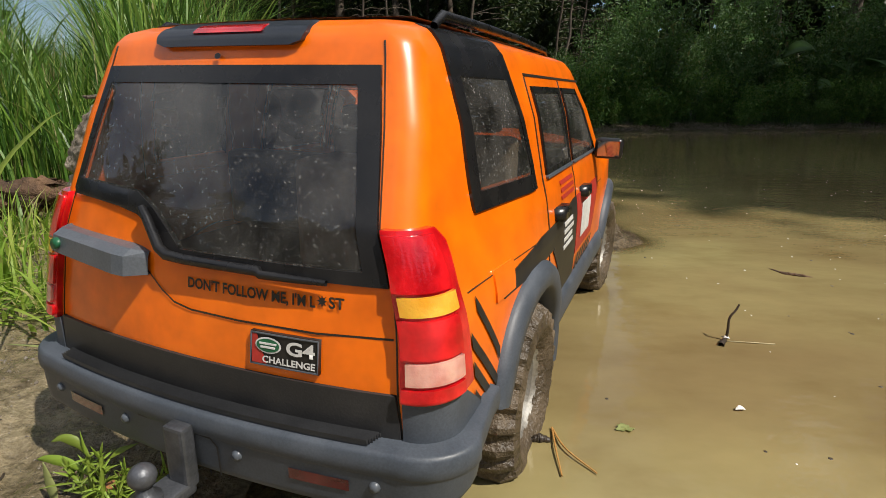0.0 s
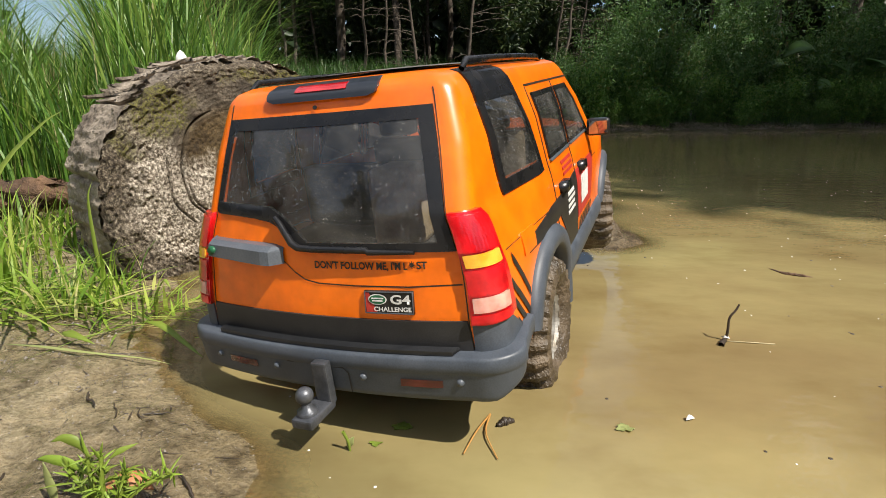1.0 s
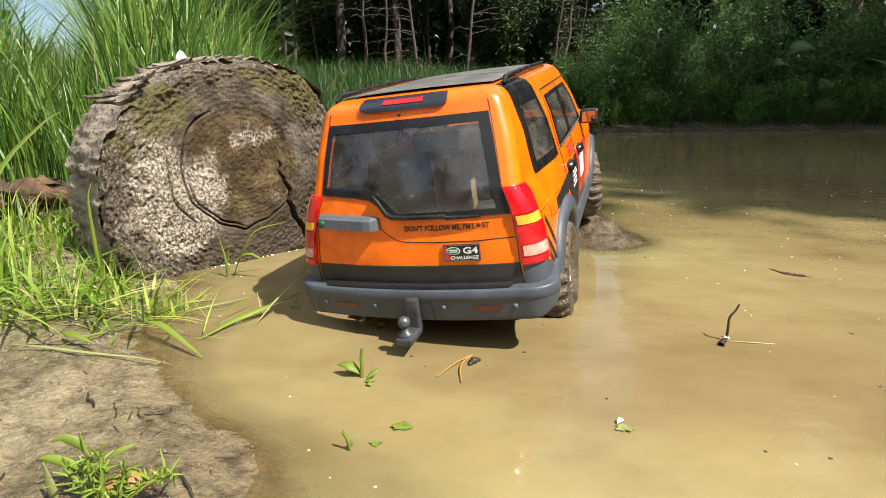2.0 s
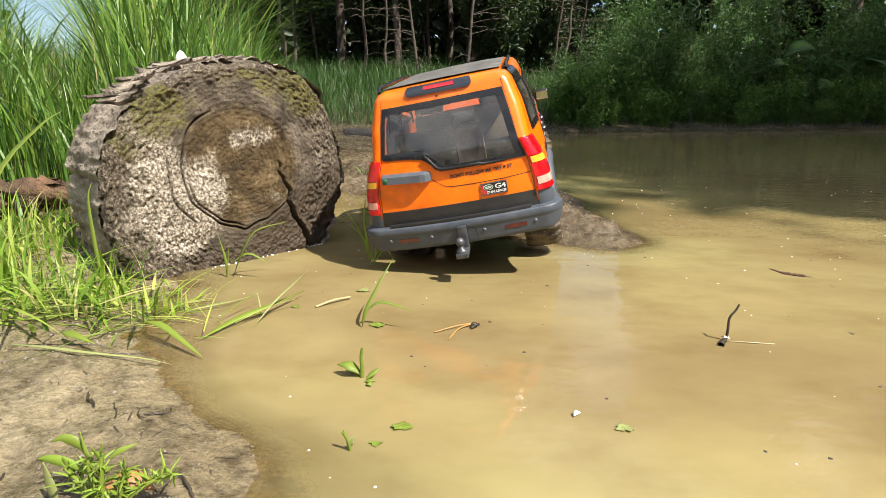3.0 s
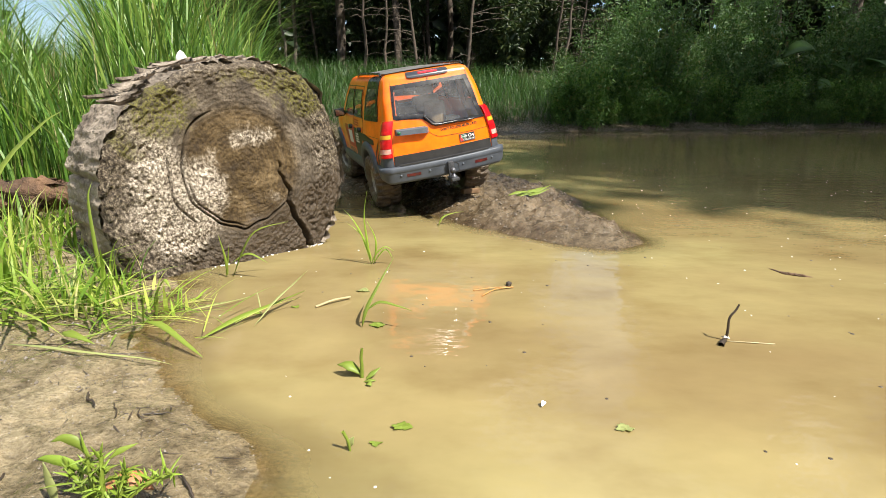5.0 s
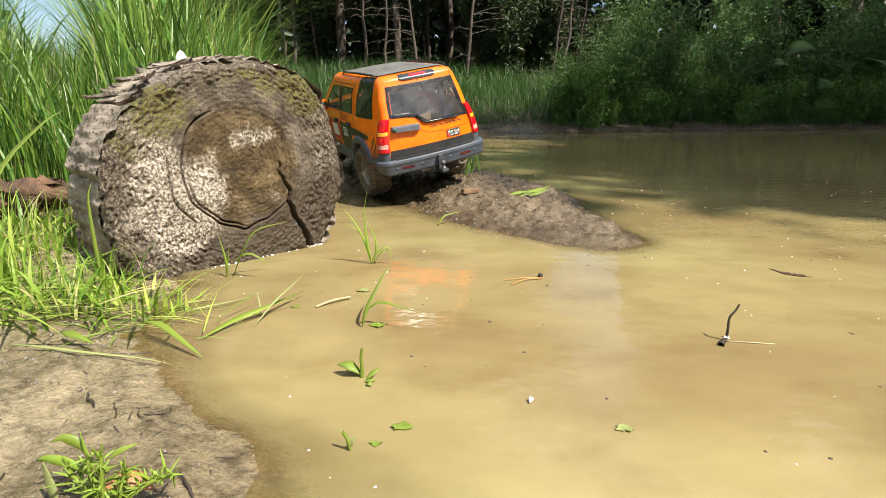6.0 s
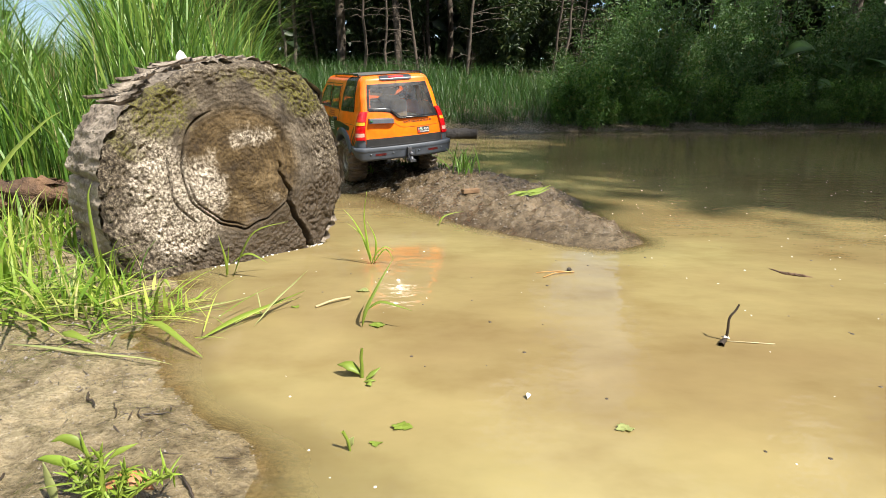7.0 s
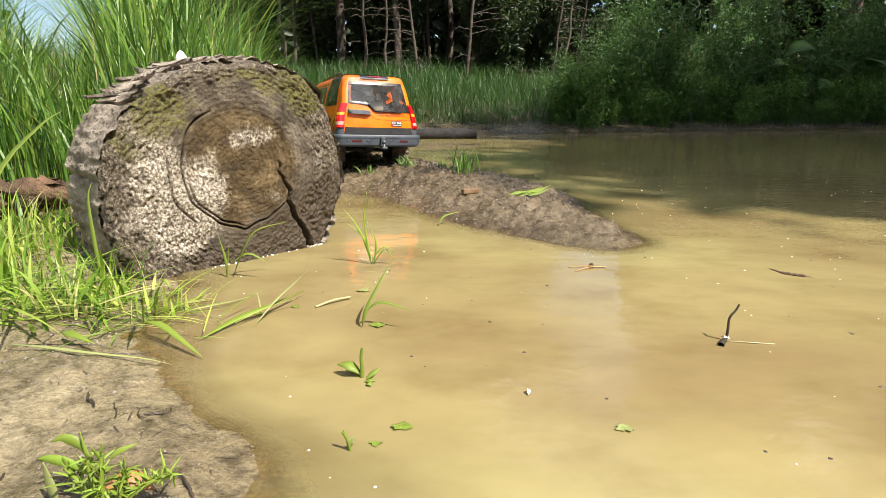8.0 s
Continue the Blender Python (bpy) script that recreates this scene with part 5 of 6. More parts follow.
    badge = car_part("badge", *sheet(span((0.833, 0.268, 0.523), (0.947, 0.263, 0.523), n=4), tail, 8, 0.012, 0.014), DECAL, car, "black and red sticker with a green oval and white marks")
    for x0, x1, z0, z1 in ((0.266, 0.521, 0.836, 0.840), (0.266, 0.521, 0.941, 0.945), (0.264, 0.268, 0.836, 0.945), (0.519, 0.523, 0.836, 0.945)):
        car_part("border", *sheet([(z0, x0, x1), (z1, x0, x1)], tail, 6, 0.0165, 0.004), SLATE, badge)
    tv = [tail(x, z, 0.0145) for x, z in ((0.270, 0.842), (0.328, 0.842), (0.288, 0.939), (0.270, 0.939))]
    car_part("red_corner", tv, [(0, 1, 2, 3)], REDINK, badge)
    ov = [tail(0.335 + 0.050 * math.cos(a), 0.907 + 0.027 * math.sin(a), 0.0175) for a in np.linspace(0, 2 * math.pi, 24, endpoint=False)]
    car_part("oval", ov, [tuple(range(24))], WHITE, badge)
    ov = [tail(0.335 + 0.044 * math.cos(a), 0.907 + 0.022 * math.sin(a), 0.019) for a in np.linspace(0, 2 * math.pi, 24, endpoint=False)]
    car_part("oval", ov, [tuple(range(24))], GREENINK, badge)
    for x0, x1, z0, z1 in ((0.303, 0.368, 0.910, 0.916), (0.308, 0.363, 0.898, 0.904)):
        car_part("mark", *sheet([(z0, x0, x1), (z1, x0, x1)], tail, 3, 0.021, 0.002), WHITE, badge)
    letters("G4", 0.062, WHITE, badge, tail, 0.403, 0.887, 0.108, "mark", "white printed mark", 0.0175)
    letters("CHALLENGE", 0.031, WHITE, badge, tail, 0.313, 0.849, 0.200, "mark", "white printed mark", 0.0175)
    letters("DON'T FOLLOW ME, I'M L", 0.050, DECAL, car, tail, -0.012, 1.05, 0.515, "lettering", "black printed slogan")
    letters("ST", 0.050, DECAL, car, tail, 0.553, 1.054, 0.060, "lettering", "black printed slogan")
    star = [tail(0.528 + (0.021 if k % 2 == 0 else 0.010) * math.cos(k * math.pi / 8), 1.073 + (0.021 if k % 2 == 0 else 0.010) * math.sin(k * math.pi / 8), 0.006) for k in range(16)]
    car_part("compass_mark", star, [tuple(range(16))], DECAL, car)
    lock = [tail(-0.03 + 0.014 * math.cos(a), 1.815 + 0.010 * math.sin(a), 0.012) for a in np.linspace(0, 2 * math.pi, 10, endpoint=False)]
    car_part("washer_nozzle", lock, [tuple(range(10))], DECAL, car)

    # rear bumper swept round the tail
    prof = [(-0.02, 0.650), (0.072, 0.644), (0.080, 0.640), (0.087, 0.630), (0.092, 0.600), (0.092, 0.570), (0.086, 0.562), (0.083, 0.55), (0.080, 0.442), (0.074, 0.417), (0.06, 0.402), (0.02, 0.388), (-0.08, 0.38)]
    path = []
    w, r, y0, yc = dims(0.6)
    for f in np.linspace(0, 1, 16):
        path.append((f - 1) * (w - r))
    path += list(np.linspace(0.1, 1, 9)) + [1.08, 1.16, 1.24, 1.30]
    full = [(c, -1) for c in reversed(path)] + [(c, 1) for c in path[1:]]
    bv = []
    for c, sgn in full:
        fade = 1.0 if c <= 0.85 else max(0.42, 1 - 1.5 * (c - 0.85))
        rise = 0.0 if c < 0.35 else 0.12 * min(1, (c - 0.35) / 0.8)
        for o, z in prof:
            p = skin(c, min(max(z, 0.5), 0.6), o * fade, sgn)
            bv.append((p[0], p[1], z + (rise if z < 0.5 else 0)))
    bumper = car_part("bumper", bv, [tuple(f) for f in grid_quads(len(prof), len(full))], GREY, car, "worn dark-grey rear bumper")
    pv, pf = [], []
    ribs = 17
    for k in range(ribs):
        o = -0.012 + 0.082 * k / (ribs - 1)
        zz = 0.670 if k % 2 == 0 else 0.646
        for x in np.linspace(-0.74, 0.74, 24):
            xx = x * (1 - 0.04 * k / ribs)
            p = tail(xx, 0.6, o)
            pv.append((p[0], p[1], zz + 0.002))
    car_part("step_pad", pv, [tuple(f) for f in grid_quads(24, ribs)], PAD, bumper, "ribbed black step pad", smooth=False)

    def disc(x, z, rad, off, mat, name, parent):
        vv = []
        for rr, o in ((rad, off - 0.02), (rad, off), (rad * 0.7, off + 0.012), (rad * 0.1, off + 0.014)):
            for a in np.linspace(0, 2 * math.pi, 14, endpoint=False):
                p = tail(x, 0.55, o)
                vv.append((p[0] + rr * math.cos(a), p[1], z + rr * math.sin(a)))
        return car_part(name, vv, [tuple(f) for f in grid_quads(14, 4, True)], mat, parent)
    for x in (-0.74, -0.30, 0.235, 0.74):
        disc(x, 0.515, 0.020, 0.082, SLATE, "parking_sensor", bumper)
    for sgn in (1, -1):
        rv = []
        for z in (0.485, 0.525):
            for x in np.linspace(0.44, 0.655, 6):
                p = tail(sgn * x, 0.55, 0.0865)
                rv.append((p[0], p[1], z))
        car_part("reflector", rv, [tuple(f) for f in grid_quads(6, 2)], DIMRED, bumper, "dull red reflector")
    cv = []
    for x, z in ((-0.22, 0.56), (0.13, 0.56), (0.16, 0.53), (0.165, 0.42), (0.158, 0.42), (0.153, 0.528), (0.128, 0.553), (-0.22, 0.553)):
        p = tail(x, 0.55, 0.086)
        cv.append((p[0], p[1], z))
    car_part("cover_seam", cv, [tuple(range(8))], DECAL, bumper)
    # tow hitch: plate, foot and ball
    hitch = car_part("tow_hitch", *together(box(-0.025, 0.065, -1.24, -1.185, 0.36, 0.60, 0.012), box(-0.055, 0.065, -1.42, -1.20, 0.335, 0.385, 0.012)), STEEL, car, "scuffed grey tow hitch", smooth=False)
    bm = bmesh.new()
    bmesh.ops.create_uvsphere(bm, u_segments=18, v_segments=12, radius=0.045 * K)
    bmesh.ops.translate(bm, verts=bm.verts, vec=Vector((0.0, -1.35, 0.485)) * K)
    part("tow_ball", bm, STEEL, hitch)
    vv, ff = [], []
    for rr, z in ((0.052, 0.385), (0.052, 0.405), (0.03, 0.415), (0.022, 0.46)):
        for a in np.linspace(0, 2 * math.pi, 14, endpoint=False):
            vv.append((rr * math.cos(a), -1.35 + rr * math.sin(a), z))
    car_part("ball_neck", vv, [tuple(f) for f in grid_quads(14, 4, True)], STEEL, hitch)

    # underside, axles and cabin
    car_part("chassis", *together(box(-0.50, 0.50, -0.92, 3.4, 0.42, 0.56, 0.03), box(-0.10, 0.10, -0.4, 3.2, 0.30, 0.44, 0.02)), INSIDE, car)
    for yc in (0.0, 2.885):
        v, q = tube(np.array([(-0.74, yc, 0.30), (-0.2, yc, 0.30), (0.0, yc, 0.30), (0.2, yc, 0.30), (0.74, yc, 0.30)]), [0.05, 0.05, 0.11, 0.05, 0.05], 10)
        car_part("axle", [tuple(p) for p in v], [tuple(t) for t in q], INSIDE, car)
    car_part("cabin_floor", *together(box(-0.80, 0.80, -0.85, 2.2, 0.93, 0.96, 0.0), box(-0.80, 0.80, 1.75, 2.15, 0.94, 1.28, 0.04)), INSIDE, car)
    for sgn in (1, -1):
        seat = car_part("seat", *together(box(sgn * 0.38 - 0.24, sgn * 0.38 + 0.24, 0.85, 1.35, 0.96, 1.12, 0.05), box(sgn * 0.38 - 0.24, sgn * 0.38 + 0.24, 0.72, 0.88, 1.0, 1.46, 0.05)), SEAT if sgn > 0 else INSIDE, car)
        car_part("headrest", *box(sgn * 0.38 - 0.15, sgn * 0.38 + 0.15, 0.70, 0.82, 1.48, 1.62, 0.04), SEAT if sgn > 0 else INSIDE, seat)
    # unseen dark sheet added to keep the roof's underside dark behind the window
    car_part("dark_roof_sheet", *box(-0.57, 0.57, -0.62, 1.2, 1.855, 1.885, 0.0), INSIDE, car)
    car_part("rear_bench", *together(box(-0.70, 0.70, -0.05, 0.35, 0.96, 1.1, 0.04), box(-0.72, -0.05, -0.12, 0.02, 1.0, 1.40, 0.04)), INSIDE, car)
    car_part("battery_case", *box(0.02, 0.30, -0.52, -0.22, 0.96, 1.44, 0.05), SEAT, car, "tan box on the cabin floor")

    wheels = []
    for yc in (0.05, 2.885):
        for side in (1, -1):
            wheels.append((build_wheel(car, side), side, yc))
    return car, wheels


MIRROR = plain("mirror_glass", (0.42, 0.42, 0.42), (0.5, 0.5, 0.5), 60, 0.05, metal=1.0, bump=0)
model_car, car_wheels = build_car()


# ---- small things at the shore ----
LEAF = leafy("fresh_leaf", [(0.0, (0.16, 0.25, 0.03)), (1.0, (0.30, 0.38, 0.06))], 0.5, 0.35)
PALE_LEAF = leafy("pale_leaf", [(0.0, (0.30, 0.36, 0.13)), (1.0, (0.40, 0.42, 0.17))], 0.5, 0.3)
STRAW = plain("straw", (0.34, 0.27, 0.13), (0.50, 0.42, 0.24), 60, 0.6, bump=0.3, depth=0.0004, fine=800)
NEEDLE = plain("orange_needle", (0.42, 0.20, 0.05), (0.52, 0.28, 0.08), 60, 0.5, bump=0.2, depth=0.0003, fine=900)
TWIG = plain("wet_twig", (0.025, 0.018, 0.012), (0.07, 0.05, 0.035), 70, 0.45, bump=0.6, depth=0.0008, fine=600)
DRY = plain("dry_leaf", (0.34, 0.12, 0.04), (0.48, 0.22, 0.09), 60, 0.6, bump=0.4, depth=0.0006, fine=500)
CHIP = plain("split_wood", (0.13, 0.075, 0.038), (0.27, 0.17, 0.09), 120, 0.7, bump=0.6, depth=0.0008, fine=500)
FLUFF = plain("white_fluff", (0.75, 0.74, 0.70), (0.85, 0.84, 0.80), 200, 0.7, bump=0.4, depth=0.0005, fine=900)
STONE = plain("pebble", (0.07, 0.055, 0.04), (0.24, 0.20, 0.155), 90, 0.5, bump=0.5, depth=0.0008, fine=500)


def smooth_path(pts, n):
    pts = np.asarray(pts, float)
    t = np.linspace(0, len(pts) - 1, n)
    out = np.zeros((n, 3))
    p = np.concatenate([2 * pts[:1] - pts[1:2], pts, 2 * pts[-1:] - pts[-2:-1]])
    for k, s in enumerate(t):
        i = min(int(s), len(pts) - 2)
        u = s - i
        a, b, c, d = p[i], p[i + 1], p[i + 2], p[i + 3]
        out[k] = 0.5 * (2 * b + (c - a) * u + (2 * a - 5 * b + 4 * c - d) * u * u + (3 * b - a - 3 * c + d) * u ** 3)
    return out


def leaf_strip(pts, width, broad=0.35, fold=0.25, n=12, facing=(0, -0.5, 1)):
    """A folded leaf or blade along a path, with a little thickness."""
    path = smooth_path(pts, n)
    tang = np.gradient(path, axis=0)
    tang /= np.linalg.norm(tang, axis=1)[:, None]
    side = np.cross(tang, np.array(facing, float))
    side /= np.linalg.norm(side, axis=1)[:, None] + 1e-9
    nrm = np.cross(side, tang)
    s = np.linspace(0, 1, n)
    w = width / 2 * np.clip(np.minimum(s / broad, 1) ** 0.7 * np.minimum((1 - s) / (1 - broad), 1) ** 0.8, 0.04, 1)
    left = path + side * w[:, None] + nrm * (w * fold)[:, None]
    right = path - side * w[:, None] + nrm * (w * fold)[:, None]
    top = np.stack([left, path, right], 1).reshape(-1, 3)
    low = top - np.repeat(nrm, 3, 0) * max(width * 0.05, 0.00015)
    q = grid_quads(3, n)
    m = 3 * n
    rim = [3 * k for k in range(n)] + [m - 2] + [3 * k + 2 for k in range(n - 1, -1, -1)] + [1]
    sides = np.array([(a, b, b + m, a + m) for a, b in zip(rim, rim[1:] + rim[:1])])
    return np.concatenate([top, low]), np.concatenate([q, q[:, ::-1] + m, sides])


def strip_thing(name, pts, width, mat, label, category, broad=0.3, parent=None, group=""):
    v, q = leaf_strip(pts, width, broad)
    ob = from_arrays(name, v, quads=q, mats=[mat], parent=parent)
    return tagged(ob, label, category, group) if parent is None else ob


def stalk(name, pts, r0, r1, mat, parent, n=10):
    v, q = tube(smooth_path(pts, n), np.linspace(r0, r1, n), 7)
    return from_arrays(name, v, quads=q, mats=[mat], parent=parent)


# near shore: a tangle of fresh grass, standing and fallen
rng = np.random.default_rng(40)
n = 4600
x, y = rng.uniform(-0.85, -0.19, n), rng.uniform(0.36, 0.80, n)
keep = (x < np.interp(y, SHORE_Y, SHORE_X) + 0.035) & (y > 0.40 + 0.05 * fbm(x * 12, y * 12, 2, 4)) & ((x < -0.36) | (y < 0.56))
keep &= (x < -0.47) | (y < 0.62 + 0.1 * (x + 0.36))
keep &= (y < 0.46) | (x < -0.41)
keep &= (y < 0.50) | (rng.uniform(0, 1, n) < 0.3)
x, y = x[keep], y[keep]
z = np.maximum(ground_height(x, y), -0.004)
roots = np.stack([x, y, z - 0.002], 1)
m = len(roots)
fallen = rng.uniform(0, 1, m) < 0.45
v, q = blades(roots, np.where(fallen, rng.uniform(0.04, 0.11, m), rng.uniform(0.015, 0.07, m)) * np.interp(y, [0.42, 0.55], [0.9, 0.6]) * np.interp(x, [-0.36, -0.25], [1.0, 0.65]), 0.0010 + 0.0034 * rng.uniform(0, 1, m) ** 2, np.where(fallen, rng.uniform(1.0, 1.5, m), rng.uniform(0.05, 0.7, m)), rng, 6, 0.7, np.where(fallen, 0.75, 0.15))
v[:, 2] = np.maximum(v[:, 2], np.maximum(ground_height(v[:, 0], v[:, 1]), 0.0) + 0.001)
tagged(from_arrays("shore_grass", v, quads=q, mats=[BRIGHT]), "sunlit tangle of fresh green grass on the muddy shore", "grass", kind="stuff")

n = 560
x, y = rng.uniform(-0.62, -0.20, n), rng.uniform(0.375, 0.53, n)
keep = (x < np.interp(y, SHORE_Y, SHORE_X) + 0.01) & ((y < 0.455) | (x < -0.40))
x, y = x[keep], y[keep]
roots = np.stack([x, y, np.maximum(ground_height(x, y), 0.0) + rng.uniform(0.001, 0.018, len(x))], 1)
m = len(roots)
v, q = blades(roots, rng.uniform(0.03, 0.13, m) * np.interp(roots[:, 0], [-0.36, -0.24], [1.0, 0.5]), 0.0010 + 0.0032 * rng.uniform(0, 1, m) ** 2.2, rng.uniform(1.3, 1.65, m), rng, 7, 0.25, 0.9)
v[:, 2] = np.maximum(v[:, 2], np.maximum(ground_height(v[:, 0], v[:, 1]), 0.0) + 0.001)
tagged(from_arrays("fallen_grass", v, quads=q, mats=[BRIGHT]), "long fallen green and straw-coloured grass lying criss-cross", "grass", kind="stuff")

n = 260
x, y = rng.uniform(-0.34, -0.12, n), rng.uniform(0.375, 0.475, n)
d = x - np.interp(y, SHORE_Y, SHORE_X)
keep = (d < 0.075) & (d > -0.10) & (rng.uniform(0, 1, n) < np.interp(d, [0.0, 0.075], [1.0, 0.25]))
x, y = x[keep], y[keep]
m = len(x)
roots = np.stack([x, y, np.maximum(ground_height(x, y), 0.0) + rng.uniform(0.0005, 0.006, m)], 1)
v, q = blades(roots, rng.uniform(0.02, 0.075, m), 0.0006 + 0.0016 * rng.uniform(0, 1, m) ** 2, rng.uniform(1.35, 1.62, m), rng, 8, 0.35, 0.9)
v[:, 2] = np.maximum(v[:, 2], np.maximum(ground_height(v[:, 0], v[:, 1]), 0.0) + 0.0008)
tagged(from_arrays("loose_stems", v, quads=q, mats=[BRIGHT]), "thin loose grass stems lying over the water's edge", "grass", kind="stuff")

# upright grass beside the foot of the log
n = 900
x, y = rng.uniform(-0.60, -0.27, n), rng.uniform(0.40, 0.66, n)
keep = (x < np.interp(y, SHORE_Y, SHORE_X) + 0.01) & ((y < 0.49 + 0.75 * (-0.316 - x) * (x < -0.316)) & ((x > -0.36) | (y < 0.54)) | (x < -0.42))
x, y = x[keep], y[keep]
m = len(x)
roots = np.stack([x, y, np.maximum(ground_height(x, y), -0.002) - 0.002], 1)
v, q = blades(roots, rng.uniform(0.025, 0.085, m) * np.interp(y, [0.42, 0.50], [0.6, 1.0]), 0.0012 + 0.0040 * rng.uniform(0, 1, m) ** 2, rng.uniform(0.05, 0.6, m), rng, 6, 0.9)
v[:, 2] = np.maximum(v[:, 2], np.maximum(ground_height(v[:, 0], v[:, 1]), 0.0) + 0.001)
tagged(from_arrays("upright_grass", v, quads=q, mats=[BRIGHT]), "short fresh upright grass at the foot of the log", "grass", kind="stuff")

# a few long blades that stand out
for pts, w in (([(-0.47, 0.52, 0.02), (-0.445, 0.55, 0.105), (-0.42, 0.585, 0.15), (-0.405, 0.60, 0.165)], 0.011),
               ([(-0.30, 0.46, 0.0), (-0.305, 0.465, 0.05), (-0.308, 0.47, 0.09), (-0.306, 0.475, 0.105)], 0.005),
               ([(-0.235, 0.42, 0.0), (-0.232, 0.42, 0.02), (-0.222, 0.415, 0.035), (-0.215, 0.41, 0.03)], 0.008),
               ([(-0.225, 0.385, 0.012), (-0.205, 0.372, 0.014), (-0.18, 0.355, 0.007), (-0.165, 0.345, 0.002)], 0.007),
               ([(-0.235, 0.40, 0.0), (-0.23, 0.395, 0.018), (-0.226, 0.39, 0.034)], 0.007)):
    strip_thing("grass_sprig", pts, w * 0.75, LEAF, "long fresh green grass blade rooted at the shore", "grass", group="long grass blades")

# blades that lean on or out of the water
for pts, w, mat in (([(-0.18, 0.375, 0.002), (-0.165, 0.41, 0.004), (-0.145, 0.43, 0.008), (-0.126, 0.475, 0.006)], 0.008, LEAF),
                    ([(-0.150, 0.405, 0.0), (-0.140, 0.43, 0.012), (-0.128, 0.445, 0.022), (-0.118, 0.455, 0.031)], 0.003, PALE_LEAF),
                    ([(-0.152, 0.43, 0.0), (-0.155, 0.435, 0.01), (-0.158, 0.44, 0.018)], 0.002, PALE_LEAF),
                    ([(-0.216, 0.430, 0.003), (-0.20, 0.44, 0.004), (-0.185, 0.455, 0.003), (-0.172, 0.474, 0.002)], 0.003, PALE_LEAF),
                    ([(-0.064, 0.402, 0.0), (-0.060, 0.405, 0.015), (-0.050, 0.415, 0.034), (-0.040, 0.43, 0.050)], 0.005, LEAF),
                    ([(-0.062, 0.405, 0.012), (-0.05, 0.405, 0.020), (-0.036, 0.40, 0.019), (-0.024, 0.395, 0.017)], 0.0045, LEAF),
                    ([(-0.30, 0.345, 0.012), (-0.27, 0.34, 0.012), (-0.235, 0.335, 0.010), (-0.20, 0.335, 0.006), (-0.18, 0.332, 0.003)], 0.003, PALE_LEAF),
                    ([(-0.27, 0.36, 0.014), (-0.255, 0.352, 0.015), (-0.238, 0.345, 0.012)], 0.009, LEAF),
                    ([(-0.007, 0.785, 0.0), (0.0, 0.79, 0.012), (0.015, 0.80, 0.016), (0.031, 0.82, 0.015)], 0.005, LEAF)):
    strip_thing("grass_sprig", pts, w * 0.7, mat, "bent green grass blade lying over the muddy water", "grass", group="water blades")
straw_path = smooth_path([(-0.110, 0.446, 0.001), (-0.097, 0.457, 0.003), (-0.084, 0.468, 0.002)], 8)
straw_mesh = tube(straw_path, np.full(8, 0.0011), 6)
stick = from_arrays("straw", straw_mesh[0], quads=straw_mesh[1], mats=[STRAW])
tagged(stick, "pale dry straw floating on the water", "straw")


def water_clump():
    thing = new("grass_clump")
    tagged(thing, "thin grass clump standing in the shallow water", "grass")
    base = np.array((-0.0795, 0.582, 0.0))
    for pts in ([(0, 0, 0), (-0.004, 0, 0.03), (-0.006, 0, 0.055), (-0.002, 0, 0.082)], [(0, 0, 0), (-0.008, 0, 0.03), (-0.018, 0, 0.05), (-0.028, 0.0, 0.062)],
                [(0, 0, 0), (0.006, 0, 0.012), (0.016, 0, 0.020), (0.026, -0.004, 0.016)], [(0.002, 0, 0), (-0.004, 0, 0.022), (-0.012, 0, 0.036), (-0.024, 0, 0.046)],
                [(0.003, 0, 0), (0.006, 0, 0.02), (0.004, 0, 0.034), (-0.004, 0, 0.05)], [(0.0, 0, 0), (-0.012, 0, -0.001), (-0.02, 0.0, -0.001)], [(0.002, 0, 0), (0.014, 0, 0.016), (0.020, 0, 0.014), (0.024, 0, 0.006)]):
        v, q = leaf_strip(np.array(pts) + base, 0.0024, 0.3)
        from_arrays("blade", v, quads=q, mats=[BRIGHT], parent=thing)
    return thing


water_clump()


def seedling():
    thing = new("seedling")
    tagged(thing, "small green seedling with broad leaves standing in the water", "plant")
    b = np.array((-0.0524, 0.3199, 0.0))
    stalk("stem", b + np.array([(0, 0, -0.004), (0.0005, 0, 0.008), (0.0002, 0, 0.014), (0.001, 0, 0.02)]), 0.0013, 0.0009, LEAF, thing)
    for pts, w in (([(0, 0, 0.002), (-0.005, 0.001, 0.006), (-0.010, 0.002, 0.008), (-0.016, 0.004, 0.007)], 0.008), ([(0, 0, 0.001), (-0.004, 0.005, 0.003), (-0.010, 0.010, 0.003)], 0.005),
                   ([(0.003, -0.003, 0.0), (0.007, -0.001, 0.003), (0.012, 0.002, 0.006)], 0.004), ([(0.004, -0.009, 0.0), (0.006, -0.011, 0.002), (0.008, -0.013, 0.001)], 0.004), ([(0.002, -0.006, 0.0), (0.006, -0.007, 0.0015), (0.010, -0.006, 0.001)], 0.003)):
        v, q = leaf_strip(b + np.array(pts), w, 0.5, 0.1, facing=(0, -0.4, 1))
        from_arrays("leaf", v, quads=q, mats=[LEAF], parent=thing)
    thing2 = new("cut_stalk")
    tagged(thing2, "short cut green stalk standing in the water", "plant")
    b = np.array((-0.0477, 0.2421, 0.0))
    stalk("stem", b + np.array([(0.001, 0, -0.003), (0, 0, 0.005), (-0.0025, 0, 0.011)]), 0.0006, 0.0009, LEAF, thing2)
    v, q = leaf_strip(b + np.array([(0, 0, 0.001), (0.001, 0, 0.005), (0.003, 0, 0.008)]), 0.004, 0.5, facing=(0, -1, 0.3))
    from_arrays("leaf", v, quads=q, mats=[PALE_LEAF], parent=thing2)


